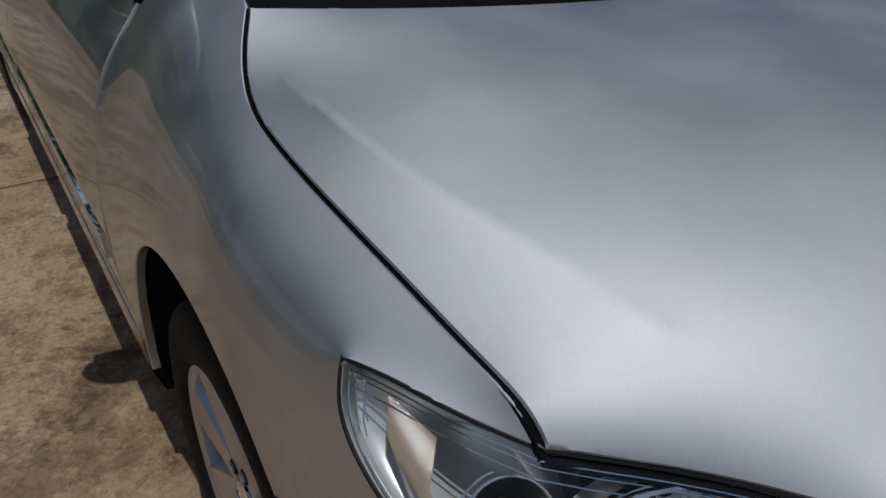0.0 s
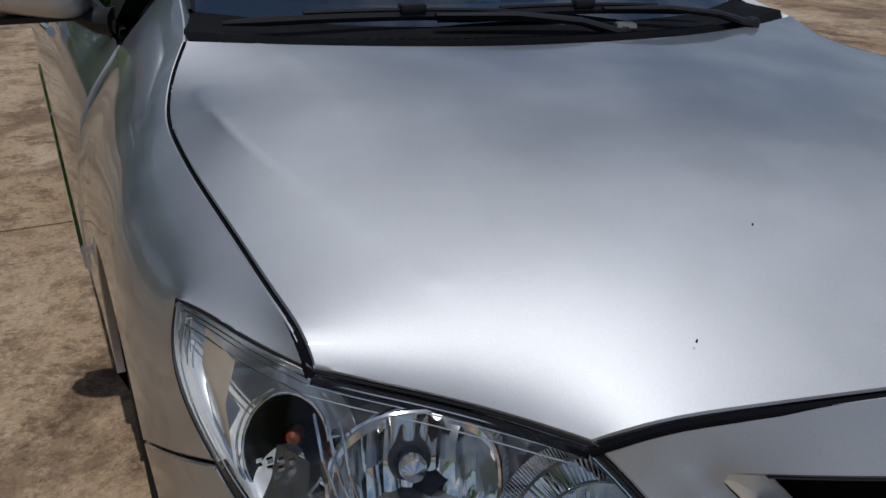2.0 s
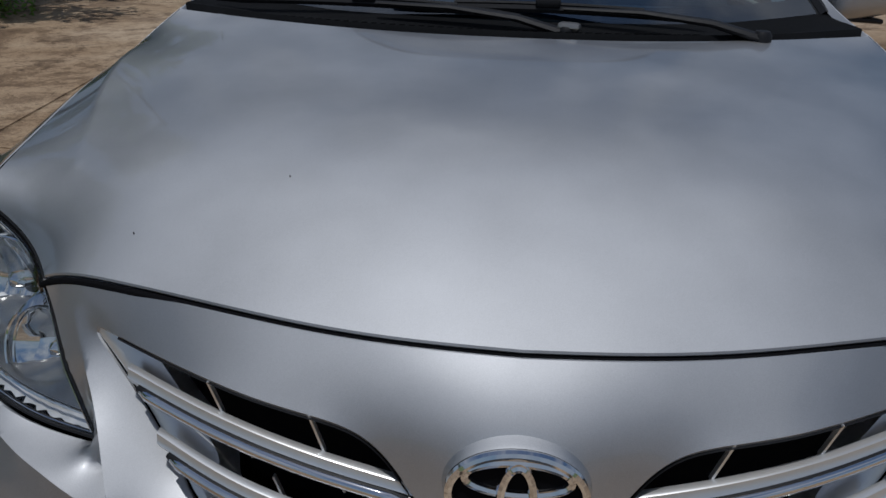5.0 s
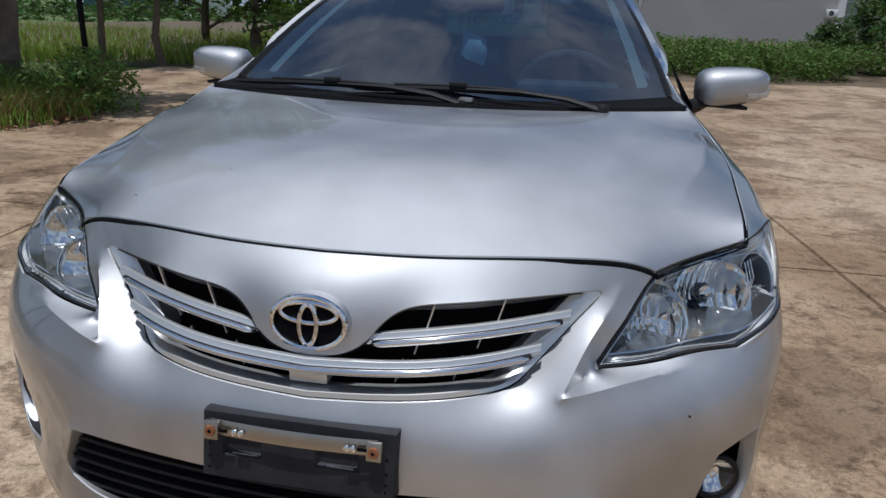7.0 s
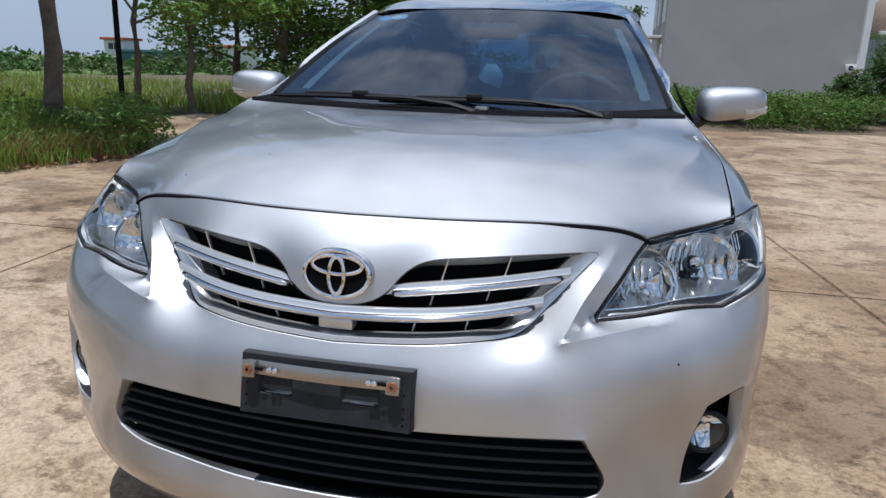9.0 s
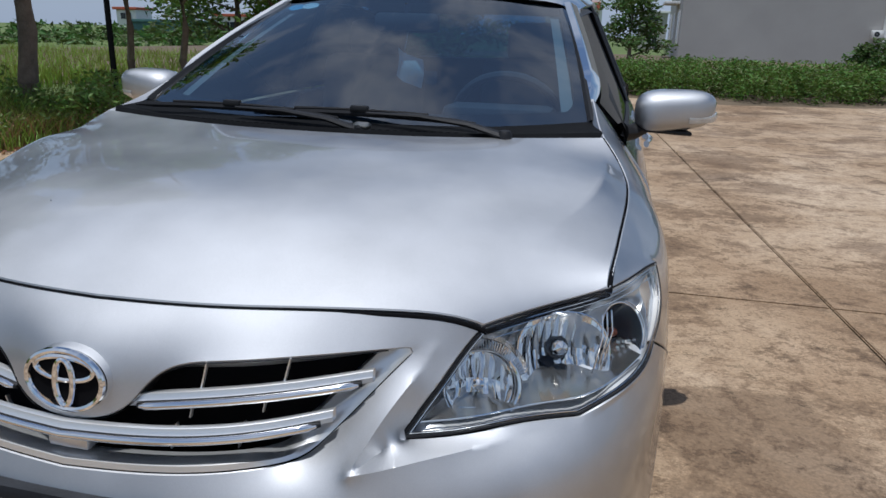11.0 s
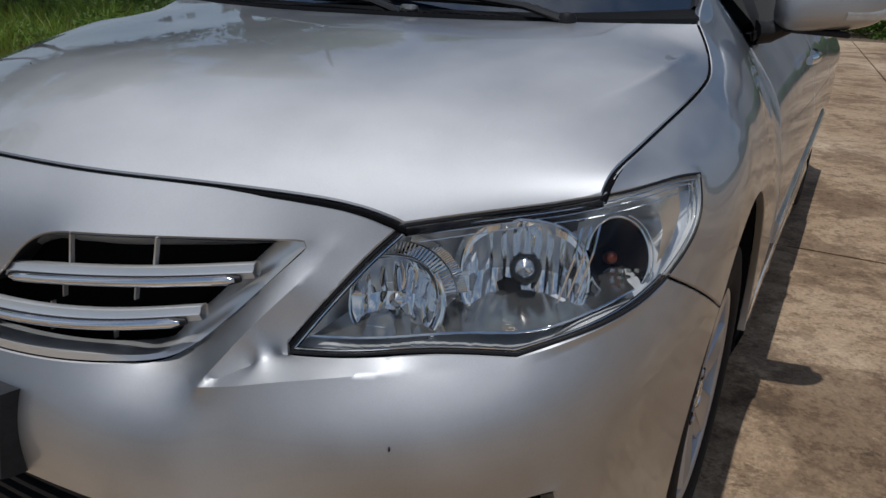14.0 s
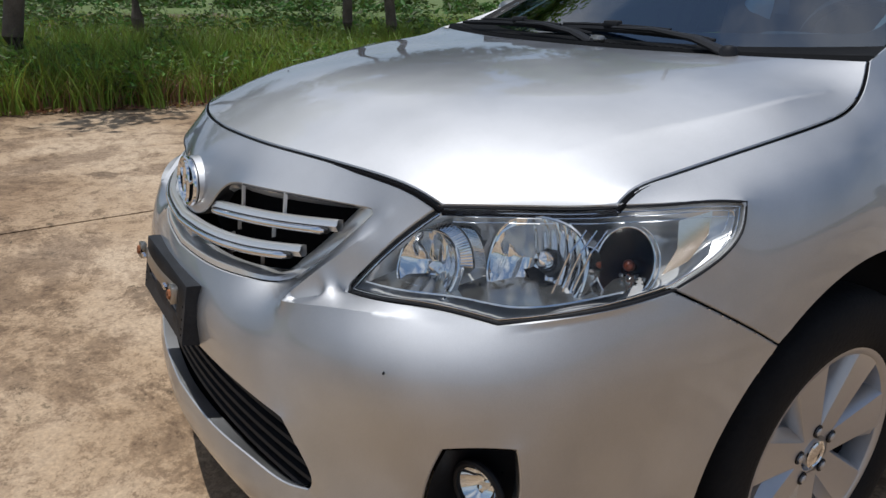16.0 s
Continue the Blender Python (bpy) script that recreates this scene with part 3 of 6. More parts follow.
def tube(line, radius, sides=8, closed=False, flat=1.0, up=(0, 0, 1)):
    """A bmesh rod along a line; radius may be a list."""
    line = [Vector(p) for p in line]
    r = radius if hasattr(radius, "__len__") else [radius] * len(line)
    bm, rings = bmesh.new(), []
    for k, p in enumerate(line):
        d = (line[(k + 1) % len(line)] - line[k - 1]) if closed else (line[min(k + 1, len(line) - 1)] - line[max(k - 1, 0)])
        d.normalize()
        s = d.cross(Vector(up))
        if s.length < 1e-4:
            s = d.cross(Vector((1, 0, 0)))
        s.normalize()
        t = s.cross(d)
        rings.append([bm.verts.new(p + r[k] * (math.cos(2 * math.pi * i / sides) * s + flat * math.sin(2 * math.pi * i / sides) * t)) for i in range(sides)])
    pairs = list(zip(rings, rings[1:] + rings[:1])) if closed else list(zip(rings, rings[1:]))
    for p, q in pairs:
        for i in range(sides):
            bm.faces.new((p[i], p[(i + 1) % sides], q[(i + 1) % sides], q[i]))
    if not closed:
        bm.faces.new(rings[0][::-1]), bm.faces.new(rings[-1])
    return bm


def lathe(profile, sides=48, axis="x"):
    """A bmesh turned about an axis from (along, radius) pairs."""
    bm, rings = bmesh.new(), []
    for s, r in profile:
        ring = []
        for i in range(sides):
            a = 2 * math.pi * i / sides
            c, d = r * math.cos(a), r * math.sin(a)
            ring.append(bm.verts.new({"x": (s, c, d), "y": (c, s, d), "z": (c, d, s)}[axis]))
        rings.append(ring)
    for p, q in zip(rings, rings[1:]):
        for i in range(sides):
            bm.faces.new((p[i], p[(i + 1) % sides], q[(i + 1) % sides], q[i]))
    bmesh.ops.recalc_face_normals(bm, faces=bm.faces)
    return bm


def block(size, at=(0, 0, 0), bevel=0.004, m=None, segments=2):
    bm = bmesh.new()
    bmesh.ops.create_cube(bm, size=1)
    bmesh.ops.scale(bm, vec=size, verts=bm.verts)
    if bevel:
        bmesh.ops.bevel(bm, geom=bm.edges[:], offset=bevel, segments=segments, affect="EDGES", profile=0.5)
    if m is not None:
        bmesh.ops.transform(bm, matrix=m, verts=bm.verts)
    bmesh.ops.translate(bm, vec=at, verts=bm.verts)
    return bm


def sweep(lines):
    """Faces between lines with equally many points (one strip after the other)."""
    x = np.concatenate(lines)
    n = len(lines[0])
    f = [[k * n + i, k * n + i + 1, (k + 1) * n + i + 1, (k + 1) * n + i] for k in range(len(lines) - 1) for i in range(n - 1)]
    return x, f


# ---- the car ----
car = empty("car", label="silver metallic four-door saloon car parked on worn concrete", category="car")
CORE = (0, 1.6, 0.45)

# seams between the panels, on the car's left half
S_FRONT = curve3((0, 0.086, 0.843), (0.1, 0.092, 0.843), (0.2, 0.108, 0.842), (0.3, 0.134, 0.841), (0.38, 0.160, 0.838), (0.45, 0.184, 0.834), (0.50, 0.203, 0.827), (0.53, 0.215, 0.818), (0.553, 0.227, 0.806))
S_LAMP = curve3((0.553, 0.227, 0.806), (0.59, 0.275, 0.807), (0.65, 0.335, 0.812), (0.70, 0.372, 0.82), (0.73, 0.39, 0.828))
S_SIDE = curve3((0.73, 0.39, 0.828), (0.731, 0.415, 0.847), (0.735, 0.46, 0.859), (0.743, 0.57, 0.876), (0.752, 0.70, 0.896), (0.754, 0.80, 0.91),
                (0.75, 0.865, 0.921), (0.739, 0.915, 0.936), (0.722, 0.96, 0.958), (0.689, 1.022, 0.993), n=50)
S_REAR = curve3((0.689, 1.022, 0.993), (0.58, 0.985, 0.99), (0.40, 0.935, 0.987), (0.2, 0.90, 0.985), (0, 0.888, 0.985))
S_LAMP_TOP = curve3((0.73, 0.39, 0.828), (0.765, 0.45, 0.832), (0.79, 0.505, 0.835), (0.809, 0.548, 0.833))
S_LAMP_BACK = curve3((0.809, 0.548, 0.833), (0.819, 0.535, 0.80), (0.822, 0.485, 0.762), (0.811, 0.421, 0.732))
S_LAMP_LOW = curve3((0.811, 0.421, 0.732), (0.797, 0.345, 0.722), (0.761, 0.275, 0.708), (0.702, 0.221, 0.687))
S_LAMP_LOW2 = curve3((0.702, 0.221, 0.687), (0.615, 0.168, 0.690), (0.543, 0.135, 0.68), (0.456, 0.121, 0.664))
S_LAMP_IN = curve3((0.456, 0.121, 0.664), (0.481, 0.142, 0.704), (0.503, 0.162, 0.737), (0.533, 0.203, 0.782), (0.553, 0.227, 0.806))
S_BUMP = curve3((0.811, 0.421, 0.732), (0.829, 0.47, 0.706), (0.842, 0.52, 0.678), (0.851, 0.57, 0.649), (0.857, 0.614, 0.622))
AX, AZ = 0.876, 0.33


def arch(a0, a1, x0, x1, n=30):
    return np.array([(x0 + (x1 - x0) * k / (n - 1), AX - 0.388 * math.cos(a0 + (a1 - a0) * k / (n - 1)), AZ + 0.388 * math.sin(a0 + (a1 - a0) * k / (n - 1))) for k in range(n)])


A0 = math.asin((0.622 - AZ) / 0.388)
S_ARCH_FRONT = arch(A0, -0.28, 0.857, 0.838)
S_ARCH_FRONT[0] = S_BUMP[-1]
S_ARCH_TOP = arch(A0, math.pi + 0.12, 0.857, 0.852, 44)
S_ARCH_TOP[0] = S_BUMP[-1]
S_CHIN = curve3(tuple(S_ARCH_FRONT[-1]), (0.77, 0.36, 0.20), (0.64, 0.17, 0.20), (0.45, 0.055, 0.20), (0.2, 0.0, 0.20), (0, -0.015, 0.20), n=40)
S_MOUTH_LOW = curve3((0, -0.05, 0.333), (0.2, -0.035, 0.335), (0.36, -0.005, 0.343), (0.45, 0.015, 0.353), (0.492, 0.03, 0.366))
S_MOUTH_SIDE = curve3((0.492, 0.03, 0.366), (0.502, 0.03, 0.385), (0.487, 0.02, 0.43), (0.461, 0.003, 0.482))
S_MOUTH_TOP = curve3((0.461, 0.003, 0.482), (0.40, -0.008, 0.481), (0.2, -0.033, 0.476), (0, -0.045, 0.474))
S_GRILLE_LOW = curve3((0, -0.018, 0.628), (0.2, 0.004, 0.637), (0.285, 0.037, 0.642), (0.33, 0.072, 0.648), (0.352, 0.096, 0.665))
S_GRILLE_SIDE = curve3((0.352, 0.096, 0.665), (0.385, 0.122, 0.70), (0.419, 0.145, 0.738), (0.462, 0.168, 0.785))
S_GRILLE_TOP = curve3((0.462, 0.168, 0.785), (0.41, 0.139, 0.785), (0.30, 0.084, 0.784), (0.25, 0.065, 0.782), (0.19, 0.05, 0.778))
S_GRILLE_BOSS = curve3((0.19, 0.05, 0.778), (0.15, 0.043, 0.768), (0.118, 0.032, 0.745), (0.092, 0.02, 0.715), (0.055, 0.01, 0.694), (0, 0.005, 0.686))


def both_sides(line):
    line = np.asarray(line)
    return np.concatenate([line[:0:-1] * [-1, 1, 1], line])


def middle(a, b):
    return np.array([a, b])


# bonnet
bonnet_skin = Skin(
    [(0, 0.07, 0.836), (0, 0.17, 0.884), (0, 0.32, 0.925), (0, 0.54, 0.957), (0, 0.75, 0.976), (0, 0.92, 0.987)],
    [(0.28, 0.115, 0.835), (0.28, 0.205, 0.877), (0.28, 0.34, 0.916), (0.28, 0.55, 0.950), (0.28, 0.76, 0.973), (0.28, 0.95, 0.988)],
    [(0.48, 0.18, 0.825), (0.49, 0.26, 0.861), (0.51, 0.38, 0.892), (0.54, 0.56, 0.927), (0.57, 0.78, 0.961), (0.585, 1.01, 0.990)],
    [(0.555, 0.225, 0.812), (0.565, 0.30, 0.846), (0.582, 0.41, 0.882), (0.617, 0.575, 0.9155), (0.664, 0.775, 0.954), (0.676, 1.035, 0.988)],
    [(0.605, 0.265, 0.803), (0.612, 0.335, 0.838), (0.630, 0.43, 0.8725), (0.668, 0.585, 0.9045), (0.708, 0.785, 0.940), (0.715, 1.045, 0.978)],
    [(0.68, 0.33, 0.803), (0.705, 0.39, 0.834), (0.735, 0.46, 0.857), (0.745, 0.60, 0.880), (0.758, 0.80, 0.908), (0.745, 1.05, 0.955)],
    even=True)
R_BONNET = curve3((0.719, 0.89, 0.955), (0.700, 0.76, 0.937), (0.683, 0.672, 0.920), (0.660, 0.60, 0.907), (0.637, 0.54, 0.896), (0.612, 0.47, 0.882), (0.592, 0.41, 0.868), n=60)
R_BONNET = bonnet_skin.at(bonnet_skin.find(R_BONNET))
R_BONNET[:, 2] += 0.003 * np.sin(np.linspace(0.05, 1, 60) * math.pi)
x, f = trim(bonnet_skin, [[S_FRONT, S_LAMP, S_SIDE, S_REAR, middle(S_REAR[-1], S_FRONT[0])]], 0.009, 0.12, (R_BONNET,), 0.09, True)
link("bonnet", *finish(x, f, CORE, 0.0035, both=True), PAINT, car, "silver metallic bonnet with a soft crease at each side")

# front bumper with the nose
bumper_skin = Skin(
    [(0, 0.088, 0.844), (0, 0.040, 0.820), (0, 0.020, 0.768), (0, 0.012, 0.70), (0, -0.014, 0.650), (0, -0.036, 0.60), (0, -0.047, 0.50), (0, -0.043, 0.40), (0, -0.06, 0.31), (0, -0.058, 0.255), (0, -0.015, 0.195)],
    [(0.2, 0.110, 0.842), (0.2, 0.070, 0.820), (0.2, 0.052, 0.770), (0.2, 0.042, 0.70), (0.2, 0.008, 0.650), (0.2, -0.022, 0.60), (0.2, -0.033, 0.5), (0.2, -0.03, 0.4), (0.2, -0.046, 0.31), (0.2, -0.044, 0.255), (0.2, 0.0, 0.195)],
    [(0.38, 0.160, 0.838), (0.38, 0.128, 0.817), (0.385, 0.112, 0.765), (0.375, 0.096, 0.70), (0.38, 0.046, 0.650), (0.385, 0.012, 0.60), (0.38, -0.003, 0.5), (0.38, -0.003, 0.4), (0.39, -0.012, 0.31), (0.39, -0.010, 0.255), (0.38, 0.035, 0.195)],
    [(0.525, 0.21, 0.818), (0.52, 0.188, 0.79), (0.505, 0.163, 0.75), (0.50, 0.128, 0.69), (0.53, 0.078, 0.650), (0.53, 0.051, 0.60), (0.52, 0.042, 0.5), (0.52, 0.045, 0.4), (0.54, 0.045, 0.31), (0.54, 0.048, 0.255), (0.52, 0.085, 0.195)],
    [(0.66, 0.31, 0.80), (0.66, 0.285, 0.77), (0.66, 0.26, 0.74), (0.665, 0.205, 0.69), (0.678, 0.169, 0.650), (0.672, 0.136, 0.60), (0.668, 0.133, 0.5), (0.67, 0.14, 0.4), (0.69, 0.155, 0.31), (0.685, 0.16, 0.255), (0.66, 0.18, 0.195)],
    [(0.765, 0.42, 0.80), (0.775, 0.39, 0.77), (0.785, 0.36, 0.74), (0.790, 0.325, 0.705), (0.790, 0.288, 0.65), (0.782, 0.26, 0.60), (0.770, 0.235, 0.5), (0.772, 0.245, 0.4), (0.785, 0.27, 0.31), (0.78, 0.28, 0.255), (0.74, 0.29, 0.195)],
    [(0.80, 0.52, 0.80), (0.81, 0.50, 0.77), (0.817, 0.47, 0.74), (0.828, 0.45, 0.70), (0.834, 0.43, 0.65), (0.832, 0.42, 0.60), (0.826, 0.40, 0.5), (0.825, 0.41, 0.4), (0.83, 0.42, 0.31), (0.82, 0.42, 0.255), (0.78, 0.42, 0.195)],
    [(0.835, 0.66, 0.80), (0.845, 0.65, 0.77), (0.852, 0.64, 0.74), (0.857, 0.635, 0.70), (0.858, 0.63, 0.65), (0.857, 0.62, 0.60), (0.853, 0.60, 0.5), (0.852, 0.59, 0.4), (0.852, 0.58, 0.31), (0.84, 0.58, 0.255), (0.80, 0.58, 0.195)],
    even=True)
R_BLADE = curve3((0.405, 0.034, 0.648), (0.445, 0.046, 0.656), (0.49, 0.066, 0.665), (0.534, 0.09, 0.671), (0.58, 0.123, 0.674), (0.625, 0.158, 0.675), (0.67, 0.188, 0.676), (0.700, 0.209, 0.6755), (0.745, 0.256, 0.690), (0.785, 0.322, 0.706), (0.806, 0.40, 0.720), n=110)
R_POST = curve3((0.405, 0.035, 0.648), (0.415, 0.052, 0.665), (0.437, 0.094, 0.704), (0.449, 0.115, 0.722), (0.466, 0.140, 0.745), (0.484, 0.163, 0.770), (0.497, 0.176, 0.793), n=60)
# the corner at the foot of the post, between wall and ledge
R_TIP = np.linspace((0.405, 0.034, 0.648), (0.456, 0.121, 0.664), 60)[11:50]
S_FOG = [curve3((0.760, 0.216, 0.528), (0.764, 0.222, 0.47), (0.757, 0.214, 0.41), (0.742, 0.20, 0.38)),
         curve3((0.742, 0.20, 0.38), (0.70, 0.165, 0.352), (0.652, 0.138, 0.349)),
         curve3((0.652, 0.138, 0.349), (0.655, 0.14, 0.40), (0.672, 0.145, 0.47), (0.686, 0.152, 0.507)),
         curve3((0.686, 0.152, 0.507), (0.72, 0.18, 0.519), (0.760, 0.216, 0.528))]
x, f = trim(bumper_skin, [[S_FRONT, S_LAMP_IN[::-1], S_LAMP_LOW2[::-1], S_LAMP_LOW[::-1], S_BUMP, S_ARCH_FRONT, S_CHIN,
                           middle((0, -0.015, 0.20), (0, -0.05, 0.333)), S_MOUTH_LOW, S_MOUTH_SIDE, S_MOUTH_TOP,
                           middle((0, -0.045, 0.474), (0, -0.018, 0.628)), S_GRILLE_LOW, S_GRILLE_SIDE, S_GRILLE_TOP, S_GRILLE_BOSS,
                           middle((0, 0.005, 0.686), S_FRONT[0])], S_FOG], 0.0052, 0.06, (R_BLADE, R_POST, R_TIP), 0.03)
link("front_bumper", *finish(x, f, CORE, 0.002, 0.025, both=True), PAINT, car, "silver painted front bumper and nose with stone chips", sharp=43)

# black rubber seals in the bonnet's gaps, raised to stand in for their shade
for line, low_ in ((both_sides(S_FRONT), 0.0068), (S_SIDE, 0.0068), (S_SIDE * [-1, 1, 1], 0.0068), (S_LAMP, 0.0085), (S_LAMP * [-1, 1, 1], 0.0085)):
    part("seal", tube([tuple(p + [0, 0.001, -low_]) for p in line], 0.0048, 8), DARK, car, "black rubber seal, raised to stand in for the gap's shade")

# wings
wing_skin = Skin(
    [(0.700, 0.40, 0.835), (0.765, 0.41, 0.842), (0.795, 0.42, 0.805), (0.812, 0.42, 0.735), (0.832, 0.42, 0.60), (0.83, 0.42, 0.42), (0.82, 0.42, 0.22)],
    [(0.728, 0.60, 0.886), (0.79, 0.60, 0.868), (0.832, 0.60, 0.815), (0.851, 0.60, 0.72), (0.859, 0.60, 0.60), (0.857, 0.60, 0.42), (0.845, 0.60, 0.22)],
    [(0.735, 0.80, 0.918), (0.795, 0.80, 0.893), (0.840, 0.80, 0.83), (0.862, 0.80, 0.73), (0.869, 0.80, 0.61), (0.866, 0.80, 0.42), (0.85, 0.80, 0.22)],
    [(0.690, 1.0, 0.985), (0.762, 1.0, 0.935), (0.822, 1.0, 0.855), (0.855, 1.0, 0.745), (0.868, 1.0, 0.62), (0.866, 1.0, 0.42), (0.848, 1.0, 0.22)],
    [(0.655, 1.2, 1.045), (0.738, 1.2, 0.955), (0.806, 1.2, 0.855), (0.846, 1.2, 0.745), (0.864, 1.2, 0.62), (0.862, 1.2, 0.42), (0.842, 1.2, 0.22)],
    [(0.640, 1.4, 1.085), (0.732, 1.4, 0.955), (0.800, 1.4, 0.85), (0.842, 1.4, 0.745), (0.862, 1.4, 0.62), (0.858, 1.4, 0.42), (0.838, 1.4, 0.22)],
)
S_SCUTTLE = curve3((0.689, 1.022, 0.993), (0.676, 1.08, 1.008), (0.662, 1.17, 1.035), (0.648, 1.25, 1.065))
S_PILLAR = curve3((0.648, 1.25, 1.065), (0.70, 1.29, 0.995), (0.742, 1.33, 0.935), (0.764, 1.343, 0.90))
S_DOOR = curve3((0.764, 1.343, 0.90), (0.81, 1.347, 0.832), (0.843, 1.348, 0.745), (0.861, 1.347, 0.62), (0.858, 1.343, 0.42), (0.845, 1.335, 0.25))
S_SILL = curve3((0.845, 1.335, 0.25), tuple(S_ARCH_TOP[-1]), n=10)
x, f = trim(wing_skin, [[S_SIDE, S_SCUTTLE, S_PILLAR, S_DOOR, S_SILL, S_ARCH_TOP[::-1], S_BUMP[::-1], S_LAMP_BACK[::-1], S_LAMP_TOP[::-1]]], 0.009, 0.08, (), 0.07)
wing = finish(x, f, CORE, 0.0012)
link("wing", *wing, PAINT, car, "silver painted front wing round the wheel arch")
link("wing", *mirrored(*wing), PAINT, car, "silver painted front wing round the wheel arch")

# doors and quarter panels down the flank
flank = Skin(*[[(0.735 - d, y, 0.945 + s), (0.772 - d, y, 0.895 + s), (0.805 - d, y, 0.85 + s), (0.842, y, 0.745), (0.862, y, 0.62), (0.858, y, 0.42), (0.838, y, 0.24)]
               for y, d, s in ((1.34, 0, 0), (1.8, 0.0, 0.01), (2.4, 0.005, 0.02), (3.0, 0.01, 0.03), (3.6, 0.03, 0.035), (4.2, 0.08, 0.03))])


def flank_line(y0, z0, y1, z1, n=20):
    """A line on the flank between two places seen from the side."""
    uv = []
    for k in range(n):
        y, z = y0 + (y1 - y0) * k / (n - 1), z0 + (z1 - z0) * k / (n - 1)
        u = np.interp(y, (1.34, 1.8, 2.4, 3.0, 3.6, 4.2), flank.tu)
        v = np.interp(-z, (-0.945, -0.895, -0.85, -0.745, -0.62, -0.42, -0.24), flank.tv)
        uv.append((u, v))
    return flank.at(np.array(uv))


def flank_panel(ys, zs=(0.93, 0.27)):
    l = [flank_line(ys[0], zs[0], ys[1], zs[0]), flank_line(ys[1], zs[0], ys[1], zs[1]), flank_line(ys[1], zs[1], ys[0], zs[1]), flank_line(ys[0], zs[1], ys[0], zs[0])]
    return finish(*trim(flank, [l], 0.03, 0.03), CORE, 0.0022)


for mirror in (False, True):
    for name, ys in (("front_door", (1.345, 2.38)), ("rear_door", (2.38, 3.2)), ("rear_wing", (3.2, 4.2))):
        g = flank_panel(ys)
        link(name, *(mirrored(*g) if mirror else g), PAINT, car, "silver painted " + name.replace("_", " "))

for at, s in (((0.625, 0.086, 0.612), 0.6), ((-0.277, 0.325, 0.9085), 0.3), ((-0.436, 0.242, 0.8605), 0.28)):
    skin_ = bonnet_skin if at[2] > 0.8 else bumper_skin
    p = skin_.at(skin_.find(np.array([[abs(at[0]), at[1], at[2]]])))[0] * [1 if at[0] > 0 else -1, 1, 1]
    up_ = Vector((0, -0.15, 1)) if at[2] > 0.8 else Vector((0.45, -0.9, 0.05))
    g_ = lathe([(0.0012, 0.0002), (0.0011, 0.0016 * s), (-0.002, 0.0022 * s)], 9, "z")
    bmesh.ops.scale(g_, vec=(1.0, 1.9, 1), verts=g_.verts)
    bmesh.ops.transform(g_, matrix=Matrix.Translation(p) @ up_.to_track_quat("Z", "Y").to_matrix().to_4x4(), verts=g_.verts)
    part("stone_chip", g_, BLACK, car, "small dark stone chip in the paint")


# ---- headlamps ----
lens_skin = Skin(
    [(0.475, 0.165, 0.80), (0.468, 0.138, 0.735), (0.452, 0.116, 0.655)],
    [(0.553, 0.228, 0.81), (0.563, 0.183, 0.748), (0.55, 0.134, 0.675)],
    [(0.652, 0.335, 0.815), (0.672, 0.268, 0.755), (0.655, 0.187, 0.682)],
    [(0.728, 0.39, 0.83), (0.757, 0.33, 0.768), (0.745, 0.25, 0.695)],
    [(0.778, 0.46, 0.835), (0.804, 0.405, 0.78), (0.796, 0.33, 0.712)],
    [(0.808, 0.545, 0.838), (0.824, 0.50, 0.79), (0.824, 0.43, 0.732)],
    [(0.818, 0.61, 0.84), (0.835, 0.59, 0.79), (0.842, 0.53, 0.735)],
)
lamp_loop = [S_LAMP, S_LAMP_TOP, S_LAMP_BACK, S_LAMP_LOW, S_LAMP_LOW2, S_LAMP_IN]
lens_x, lens_f = trim(lens_skin, [lamp_loop], 0.008, 0.03, (), 0.05)
rim_line = np.concatenate([l[:-1] for l in lamp_loop])
to_rim = np.array([np.linalg.norm(rim_line - p, axis=1).min() for p in lens_x])


def even(line, n):
    """A closed line with its points evenly spaced."""
    line = np.concatenate([line, line[:1]])
    s = np.concatenate([[0], np.cumsum(np.linalg.norm(np.diff(line, axis=0), axis=1))])
    t = np.linspace(0, s[-1], n, endpoint=False)
    return np.stack([np.interp(t, s, line[:, k]) for k in range(3)], 1)


band_rim = even(rim_line, 320)
lens_n = face_normals(lens_x, lens_f, len(lens_x))
lens_n *= np.sign((lens_n * (lens_x - np.array(CORE))).sum())
band_n = np.array([lens_n[np.linalg.norm(lens_x - p, axis=1) < 0.03].mean(0) for p in band_rim])
band_n /= np.linalg.norm(band_n, axis=1, keepdims=True)
band_t = np.roll(band_rim, -3, 0) - np.roll(band_rim, 3, 0)
band_side = np.cross(band_n, band_t)
band_side /= np.linalg.norm(band_side, axis=1, keepdims=True)
band_side *= np.sign((band_side * (lens_x.mean(0) - band_rim)).sum())
band_out = band_rim - 0.0035 * band_n
band_in = band_rim + 0.0085 * band_side - 0.0045 * band_n
band_line = np.array([p for p in band_rim + 0.0064 * band_side - 0.003 * band_n if np.linalg.norm(band_rim - p, axis=1).min() > 0.0064])

LOW_AT, HIGH_AT, TURN_AT = (0.668, 0.308, 0.739), (0.553, 0.204, 0.722), (0.757, 0.386, 0.758)


near_low = np.array([np.linalg.norm(np.concatenate(lamp_loop[3:]) - p, axis=1).min() < np.linalg.norm(np.concatenate(lamp_loop[:3]) - p, axis=1).min() for p in band_rim])
band_low, band_top = np.nonzero(near_low)[0], np.nonzero(~near_low)[0]


